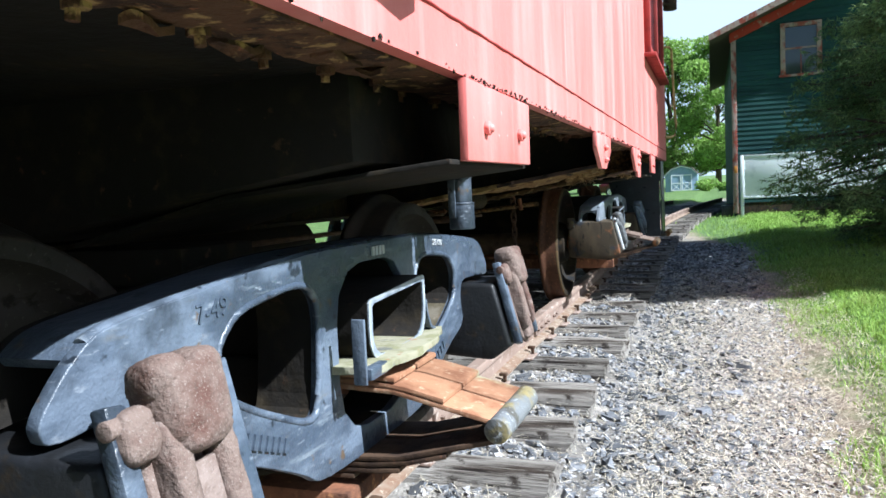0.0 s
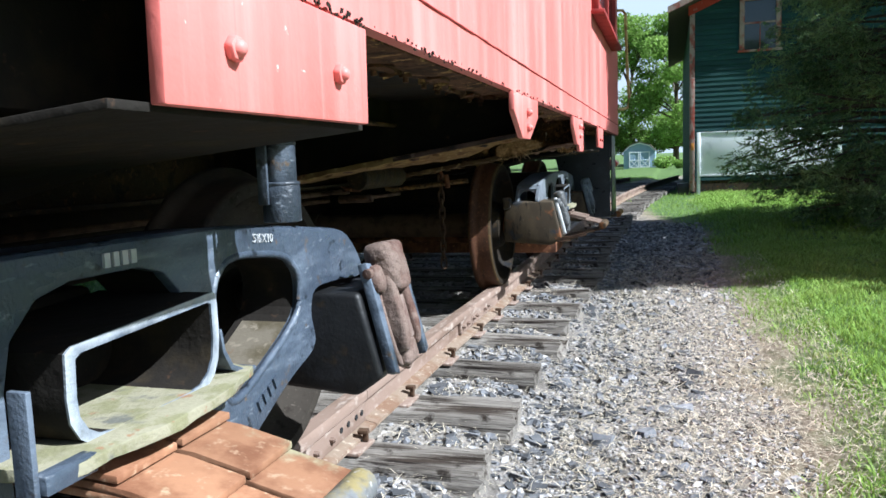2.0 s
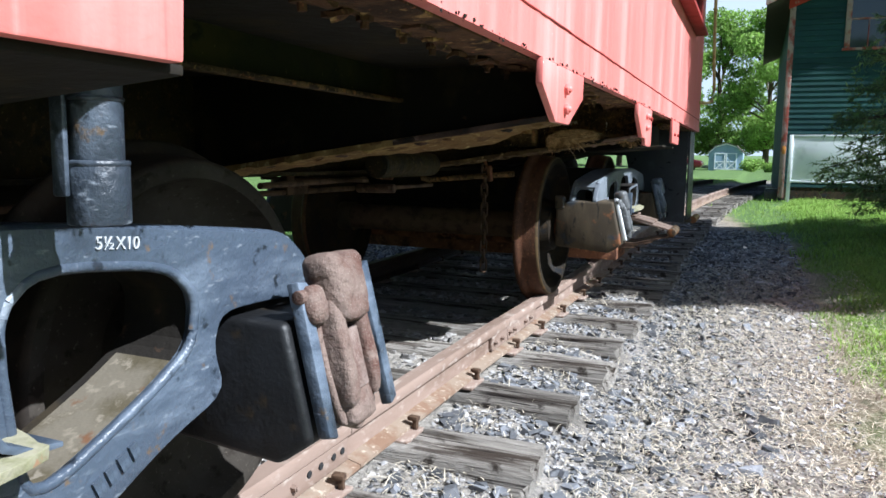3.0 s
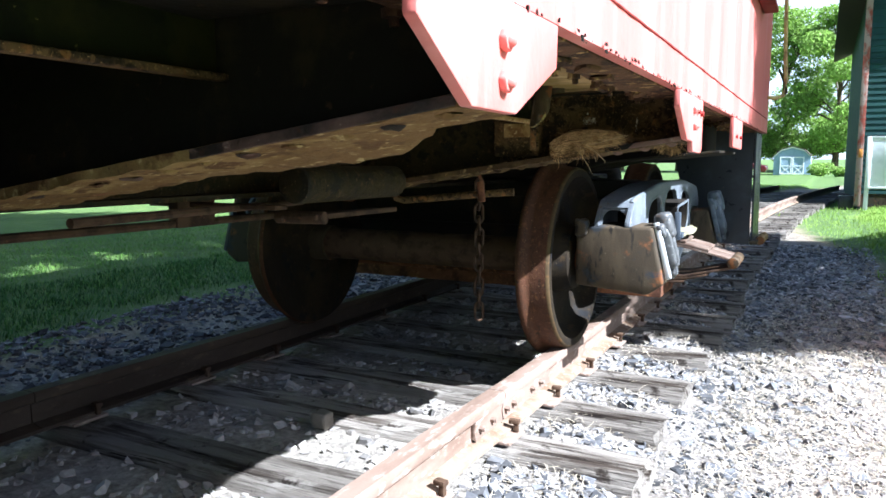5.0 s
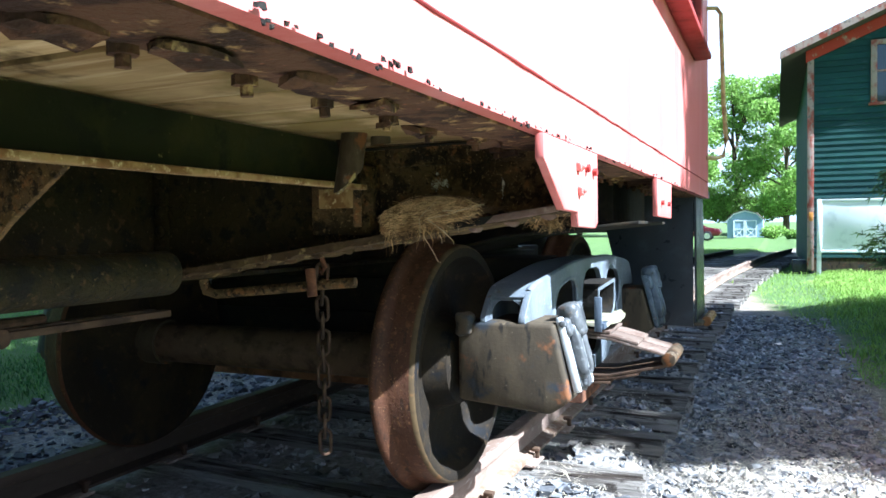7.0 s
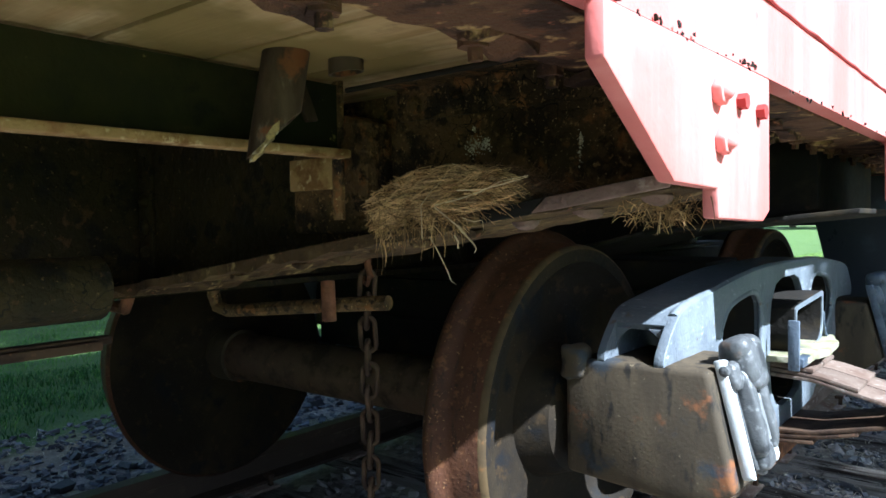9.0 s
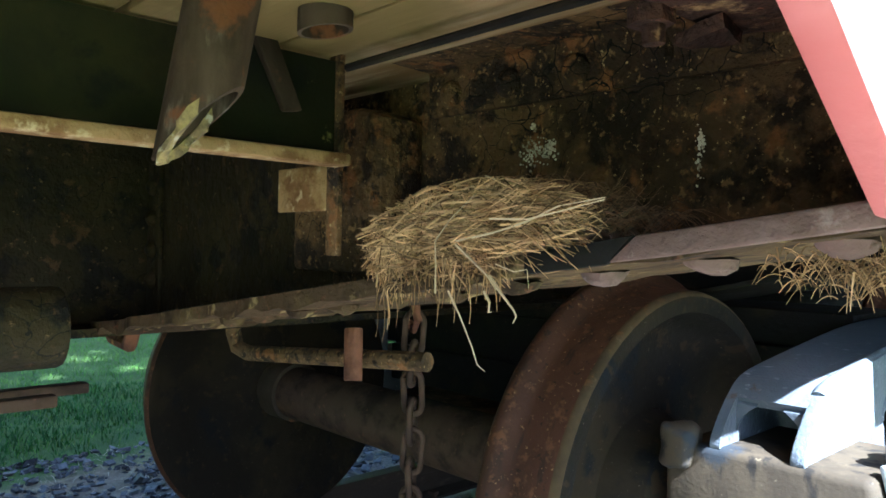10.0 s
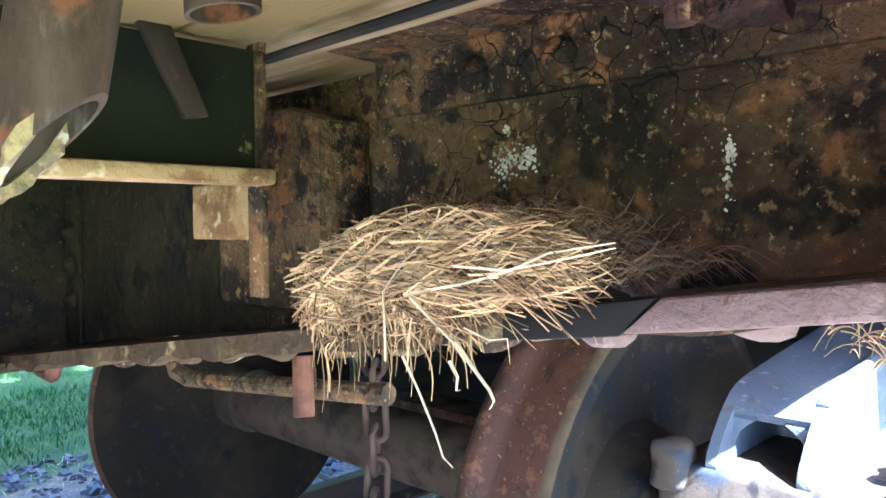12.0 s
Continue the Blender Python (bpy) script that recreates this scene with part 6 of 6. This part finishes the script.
def stalk(rs):
    tidy = rs.rand() < 0.60
    x = rs.uniform(1.0, 1.175) if tidy else 0.975 + 0.15 * rs.rand() ** 1.3
    q = rs.uniform(0.30, 1.0) if tidy else rs.uniform(-0.10, 0.80)
    low = shelf(x) - 0.004
    z = low + (nest_top(x) - low) * q
    y = 4.850 - 0.014 * math.sin(math.pi * min(max(q, 0), 1)) + 0.020 * rs.rand() ** 2 + 0.05 * max(0, q - 0.8) * rs.rand() * 5
    ang = rs.normal(0.10 - 1.2 * max(0, x - 1.09), 0.20) if tidy else rs.uniform(-1.57, 1.57)
    L = rs.uniform(0.04, 0.135) if tidy else rs.uniform(0.012, 0.045)
    L = max(min(L, 2 * (x - 0.966 + 0.012 * rs.rand()), 2 * (1.220 - x)), 0.012)
    return kinked(rs, np.array([x, y, z]), ang, L, rs.normal(0, 0.10))


def ridge(rs):
    """Dark root fibres along the top and the tail of the nest."""
    x = rs.uniform(1.06, 1.215)
    p = np.array([x, rs.uniform(4.852, 4.93), nest_top(x) + rs.uniform(-0.010, 0.002)])
    ang, L, c = rs.normal(-0.10, 0.25), rs.uniform(0.015, 0.045), rs.normal(0, 0.25)
    return [p + L * (t - 0.5) * np.array([math.cos(ang + c * t), rs.normal(0, 0.02), math.sin(ang + c * t)]) + np.array([0, 0, 0.004 * math.sin(7 * t + ang)]) for t in np.linspace(0, 1, 7)]


def loose(rs):
    x = rs.uniform(0.985, 1.12)
    p = np.array([x, 4.842 + 0.006 * rs.rand(), shelf(x) + rs.uniform(-0.012, 0.03)])
    ang = rs.uniform(0, 6.28)
    d = np.array([0.8 * math.cos(ang), -0.10 * rs.rand(), 0.7 * math.sin(ang) - 0.12])
    L = rs.uniform(0.012, 0.045)
    return [p + d * L * t + np.array([0.006 * math.sin(4 * t + ang), 0, -0.02 * t * t]) for t in np.linspace(0, 1, 6)]


def tuft(rs):
    p = np.array([1.155 + 0.095 * rs.rand() ** 1.6, rs.uniform(4.856, 4.95), 0])
    p[2] = shelf(p[0]) + rs.uniform(0.002, 0.014)
    ang = rs.normal(0.10, 0.35)
    L = rs.uniform(0.015, 0.055)
    return [p + np.array([math.cos(ang), rs.normal(0, 0.04), math.sin(ang) * 0.35]) * L * (t - 0.5) + np.array([0, 0, 0.012 * math.sin(3 * t + ang)]) for t in np.linspace(0, 1, 6)]


bm = bmesh.new()
add_box(bm, 0.985, 1.195, 4.862, 4.955, 0.982, 1.052)
bmesh.ops.subdivide_edges(bm, edges=bm.edges[:], cuts=6, use_grid_fill=True)
for v in bm.verts:
    t = (v.co.z - 0.982) / 0.07
    v.co.z = shelf(v.co.x) + t * (nest_top(v.co.x) - shelf(v.co.x) - 0.012) + 0.001
roughen(bm, 0.012, 28)
nest_at = Matrix.Translation((-1.09, -4.90, -0.985))
part("mud_core", bm, mud, nest, "grey-brown dried mud core", angle=50).matrix_parent_inverse = nest_at
straws(2900, 3, woven, straw_mat, "straw", nest, 0.00068, "woven yellow straw").matrix_parent_inverse = nest_at
straws(110, 4, loose, straw_mat, "loose_straw", nest, 0.00065, "stray straw ends hanging down").matrix_parent_inverse = nest_at
straws(420, 15, ridge, root_brown, "root_fibres", nest, 0.00045, "dark brown root fibres along the top").matrix_parent_inverse = nest_at
straws(150, 5, tuft, root_brown, "root_fibres", nest, 0.0006, "brown root fibres").matrix_parent_inverse = nest_at


def long_one(points):
    pts = [np.array(p) for p in points]
    return lambda rs: pts


LONG = (
    ((1.091, 4.832, 1.036), (1.132, 4.832, 1.043), (1.164, 4.832, 1.051), (1.189, 4.834, 1.061), (1.222, 4.840, 1.066)),
    ((1.130, 4.828, 1.053), (1.166, 4.828, 1.052), (1.189, 4.828, 1.056), (1.227, 4.832, 1.064)),
    ((1.075, 4.826, 0.995), (1.075, 4.826, 1.018), (1.074, 4.826, 1.036), (1.089, 4.828, 1.053), (1.112, 4.832, 1.072)),
    ((1.079, 4.836, 0.997), (1.092, 4.836, 0.979), (1.106, 4.836, 0.956), (1.112, 4.836, 0.943), (1.120, 4.836, 0.939)),
    ((1.127, 4.832, 1.011), (1.139, 4.832, 0.999), (1.151, 4.832, 0.988), (1.154, 4.832, 0.983), (1.151, 4.832, 0.978)),
    ((1.114, 4.840, 1.086), (1.126, 4.840, 1.082), (1.138, 4.840, 1.076)),
    ((1.093, 4.830, 1.034), (1.112, 4.830, 1.021), (1.127, 4.830, 1.011), (1.136, 4.830, 1.001)),
    ((1.135, 4.830, 1.020), (1.153, 4.830, 1.015), (1.165, 4.830, 1.017), (1.166, 4.831, 1.004)),
    ((1.118, 4.836, 0.999), (1.124, 4.836, 0.991), (1.123, 4.836, 0.983), (1.127, 4.836, 0.984)),
)
for n, pts in enumerate(LONG):
    straws(1, n, long_one(pts), straw_long, "long_straw", nest, 0.0009).matrix_parent_inverse = nest_at


def under_tuft(rs):
    p = np.array([1.345 + 0.022 * rs.normal(), rs.uniform(4.90, 4.97), 1.026 + 0.008 * rs.normal()])
    d = rs.normal(size=3) * [1.6, 0.5, 0.5]
    d /= np.linalg.norm(d)
    L = rs.uniform(0.008, 0.019)
    return [p + d * L * (t - 0.5) + np.array([0, 0, -0.012 * t * t]) for t in np.linspace(0, 1, 5)]


tuft_ob = thing("straw_tuft", (1.34, 4.90, 1.0), "loose tuft of dry straw caught under the flange", "straw")
straws(260, 8, under_tuft, straw_mat, "straw", tuft_ob, 0.0005).matrix_parent_inverse = Matrix.Translation((-1.34, -4.90, -1.0))


# ---- raised casting marks on the first truck ----
def raised_text(text, size, m, parent, mat):
    cu = bpy.data.curves.new("casting_mark", "FONT")
    cu.body, cu.size, cu.extrude, cu.align_x = text, size, 0.002, "CENTER"
    tmp = bpy.data.objects.new("casting_mark", cu)
    scene.collection.objects.link(tmp)
    bpy.context.view_layer.update()
    me = bpy.data.meshes.new_from_object(tmp.evaluated_get(bpy.context.evaluated_depsgraph_get()))
    bpy.data.objects.remove(tmp)
    me.materials.clear()
    me.materials.append(mat)
    ob = new("casting_mark", me)
    ob.parent = parent
    ob.matrix_basis = m
    return ob


first_frame = [o for o in bpy.data.objects if o.name.startswith("side_frame") and o.parent and abs(o.parent.location.y - 1.74) < 0.01][0]
FACE = Matrix(((0, 0, 1, 1.0585), (1, 0, 0, 0), (0, 1, 0, 0), (0, 0, 0, 1)))


def on_face(u, z, turn):
    return FACE @ Matrix.Translation((u, z, 0)) @ Matrix.Rotation(radians(turn), 4, "Z")


raised_text("7-49", 0.046, on_face(-0.615, 0.808, 4), first_frame, plain_black)
raised_text("5½X10", 0.026, on_face(0.45, 0.846, -5), first_frame, lid_grey)


def raised_bars(u, z, turn, count, w, h, mat):
    for k in range(count):
        ob = part("casting_mark", box(-w / 2, w / 2, -h / 2, h / 2, 0, 0.005), mat, first_frame)
        ob.matrix_basis = on_face(u, z, turn) @ Matrix.Translation((k * w * 1.6, 0, 0))


raised_bars(-0.60, 0.600, -22, 10, 0.013, 0.028, plain_black)
raised_bars(0.40, 0.515, 24, 4, 0.015, 0.026, plain_black)
raised_bars(0.0, 0.866, 0, 4, 0.012, 0.022, lid_grey)


# ---- loose ground cover ----
def scatter_stones(name, count, area, size, seed, label, keep=None, mat=None):
    rs = np.random.RandomState(seed)
    x0, x1, y0, y1 = area
    px, py = rs.uniform(x0, x1, count), rs.uniform(y0, y1, count)
    if keep is not None:
        patchy = 0.5 + 0.25 * (np.sin(2.3 * px + 1.1 * py) + np.sin(3.7 * py - 2.9 * px + 1.3) + np.sin(6.1 * px + 4.3 * py + 2.0)) / 1.5
        ok = keep(px, py) & (rs.rand(count) < 0.35 + 0.75 * patchy)
        px, py = px[ok], py[ok]
    n = len(px)
    corner = np.array([(x, y, z) for x in (-1, 1) for y in (-1, 1) for z in (-1, 1)], float)
    shape = corner[None] * rs.uniform(0.5, 1.0, (n, 8, 1)) * rs.uniform(0.4, 1.1, (n, 1, 3)) + rs.uniform(-0.25, 0.25, (n, 8, 3))
    s = rs.uniform(size[0], size[1], n) * (0.6 + 0.7 * rs.rand(n) ** 3)
    shape *= s[:, None, None] * np.array([1.15, 1, 0.55])
    a, b = rs.uniform(0, 6.283, n), rs.normal(0, 0.5, n)
    ca, sa, cb, sb = np.cos(a)[:, None], np.sin(a)[:, None], np.cos(b)[:, None], np.sin(b)[:, None]
    x, y, z = shape[..., 0], shape[..., 1], shape[..., 2]
    y, z = y * cb - z * sb, y * sb + z * cb
    x, y = x * ca - y * sa, x * sa + y * ca
    verts = np.stack([x + px[:, None], y + py[:, None], z + (ground_height(px, py) + 0.25 * s)[:, None]], -1).reshape(-1, 3)
    quad = np.array([(0, 1, 3, 2), (4, 6, 7, 5), (0, 4, 5, 1), (2, 3, 7, 6), (0, 2, 6, 4), (1, 5, 7, 3)])
    faces = (np.arange(n)[:, None, None] * 8 + quad[None]).reshape(-1, 4)
    tagged(new(name, mesh_from(name, verts, faces, mat or stone)), label, "gravel", kind="stuff")


TIES = np.array(TIE_Y)


def off_ties(px, py):
    near = np.abs(py[:, None] - TIES[None]).min(1)
    return (near > 0.10) | (np.abs(px) > 1.32)


def beside_ties(px, py):
    thin = 0.5 + 0.5 * np.sin(px * 37.0 + 11.0 * np.sin(py * 23.0))
    return off_ties(px, py) & (thin < 1.35 - 0.75 * (px - 0.9))


PATH_LABEL = "grey crushed stone gravel of track bed and path"
scatter_stones("gravel", 26000, (0.80, 2.35, 0.6, 6.5), (0.006, 0.016), 1, PATH_LABEL, off_ties)
scatter_stones("gravel", 5200, (0.82, 2.0, 0.4, 6.5), (0.014, 0.034), 6, "dark slate chips beside the ties", beside_ties, dark_stone)
scatter_stones("gravel", 8000, (0.80, 2.35, 6.5, 13.0), (0.012, 0.028), 2, PATH_LABEL, off_ties)
scatter_stones("gravel", 5000, (0.82, 2.2, 6.5, 12.5), (0.012, 0.030), 7, "dark slate chips beside the ties", beside_ties, dark_stone)
scatter_stones("gravel", 6500, (-0.70, 0.70, 2.5, 9.5), (0.012, 0.030), 3, "dusty grey ballast between the rails", off_ties, ballast_stone)
# far ballast takes the dark stone to put its shade into the colour
scatter_stones("gravel", 10500, (-2.75, -0.80, 3.5, 13.0), (0.016, 0.036), 4, "ballast beyond the far rail, dark grey to stand for shade", off_ties, dark_stone)
scatter_stones("gravel", 2500, (0.80, 1.6, -0.5, 1.6), (0.012, 0.026), 5, PATH_LABEL, off_ties)
lump = box(-0.035, 0.035, -0.03, 0.03, -0.03, 0.03)
roughen(lump, 0.012, 25, 3, 2)
ob = solid("loose_stone", lump, dirt, "round tan stone lying between the ties", "stone", angle=60, bevel=0.012)
ob.location = (0.10, 4.72, -0.012)


def scatter_straw(name, count, area, seed, mat, label, edge=None):
    rs = np.random.RandomState(seed)
    x0, x1, y0, y1 = area
    px, py = rs.uniform(x0, x1, count), rs.uniform(y0, y1, count)
    if edge is not None:
        ok = rs.rand(count) < edge(px, py)
        px, py = px[ok], py[ok]
    n = len(px)
    a = rs.uniform(0, 6.283, n)
    L, w = rs.uniform(0.012, 0.06, n) * (1 + 1.2 * (rs.rand(n) < 0.06)), rs.uniform(0.0006, 0.0016, n)
    tilt = rs.normal(0, 0.22, n)
    d = np.stack([np.cos(a), np.sin(a), tilt], -1) * L[:, None]
    side = np.stack([-np.sin(a), np.cos(a), 0 * a], -1) * w[:, None]
    p = np.stack([px, py, ground_height(px, py) + rs.uniform(0.010, 0.026, n)], -1)
    bend_up = np.stack([0 * a, 0 * a, L * rs.uniform(-0.1, 0.2, n)], -1)
    verts = np.stack([p - side, p + side, p + d * 0.5 + side + bend_up, p + d * 0.5 - side + bend_up, p + d + side * 0.4, p + d - side * 0.4], 1).reshape(-1, 3)
    o = np.arange(n)[:, None] * 6
    faces = np.concatenate([o + np.array([0, 1, 2, 3]), o + np.array([3, 2, 4, 5])], 0)
    tagged(new(name, mesh_from(name, verts, faces, mat)), label, "straw", kind="stuff")


scatter_straw("dry_grass", 15000, (0.85, 2.5, 0.8, 8.0), 11, straw_pale, "dry mown grass strewn over the gravel")
scatter_straw("dry_grass", 26000, (1.45, 2.75, 1.0, 9.0), 12, straw_pale, "dry mown grass strewn along the lawn edge")
scatter_straw("dry_grass", 3500, (-2.7, -1.7, 3.5, 12.0), 13, straw_pale, "dry mown grass strewn beyond the rails")


def scatter_grass(name, count, area, tall, seed, mat, label, edge):
    rs = np.random.RandomState(seed)
    x0, x1, y0, y1 = area
    px, py = rs.uniform(x0, x1, count), rs.uniform(y0, y1, count)
    ok = rs.rand(count) < edge(px, py)
    px, py = px[ok], py[ok]
    n = len(px)
    a = rs.uniform(0, 6.283, n)
    h = rs.uniform(tall[0], tall[1], n) * (0.6 + 0.5 * np.sin(px * 3.1 + np.cos(py * 2.3) * 2) ** 2)
    w = rs.uniform(0.0020, 0.0046, n) * (tall[1] / 0.07)
    lean = rs.uniform(0.3, 1.5, n) * h
    p = np.stack([px, py, ground_height(px, py) - 0.005], -1)
    side = np.stack([-np.sin(a), np.cos(a), 0 * a], -1) * w[:, None]
    d = np.stack([np.cos(a) * lean, np.sin(a) * lean, 0 * a], -1)
    up = np.stack([0 * a, 0 * a, h], -1)
    verts = np.stack([p - side, p + side, p + 0.35 * d + 0.6 * up + side * 0.8, p + 0.35 * d + 0.6 * up - side * 0.8, p + d + up], 1).reshape(-1, 3)
    o = np.arange(n) * 5
    faces = [tuple(r) for r in np.stack([o, o + 1, o + 2, o + 3], -1).tolist()] + [tuple(r) for r in np.stack([o + 3, o + 2, o + 4], -1).tolist()]
    tagged(new(name, mesh_from(name, verts, faces, mat)), label, "grass", kind="stuff")


def lawn_edge(px, py):
    fade = np.clip((6.8 - px) / 2.5, 0, 1) * np.clip((py - 1.4) / 1.5, 0, 1)
    e = 2.34 + 0.10 * np.sin(py * 1.7) + 0.06 * np.sin(py * 5.1 + 1)
    return fade * np.clip((px - e) / 0.30, 0, 1)


def left_edge(px, py):
    fade = np.clip((10 + px) / 4, 0, 1) * np.clip((17 - py) / 3, 0, 1)
    return fade * np.clip((-px - 2.66 - 0.12 * np.sin(py * 2.1) - 0.07 * np.sin(py * 5.3 + 1)) / 0.5, 0, 1)


def far_edge(px, py):
    mid = 0.0045 * np.clip(py - 10, 0, None) ** 2
    return np.clip((np.abs(px - mid) - 2.3 + 0.26 * np.clip(py - 11.0, 0, 6)) / 0.6, 0, 1)


LAWN = "short bright green mown lawn grass"
scatter_grass("lawn_grass", 100000, (2.25, 5.0, 1.5, 10.0), (0.025, 0.062), 21, grass_mat, LAWN, lawn_edge)
scatter_grass("lawn_grass", 45000, (2.2, 6.5, 10.0, 20.4), (0.04, 0.10), 22, grass_mat, LAWN, lawn_edge)
scatter_grass("lawn_grass", 90000, (-10.0, -2.3, 3.0, 17.0), (0.025, 0.06), 23, shade_clover_mat, "green lawn with clover beyond the track, darkened for shade", left_edge)
scatter_grass("lawn_grass", 9000, (-4.5, -2.3, 5.0, 9.0), (0.03, 0.08), 24, weed_mat, LAWN, left_edge)
scatter_grass("lawn_grass", 34000, (-3.5, 6.0, 11.5, 34.0), (0.04, 0.09), 25, grass_mat, LAWN, far_edge)
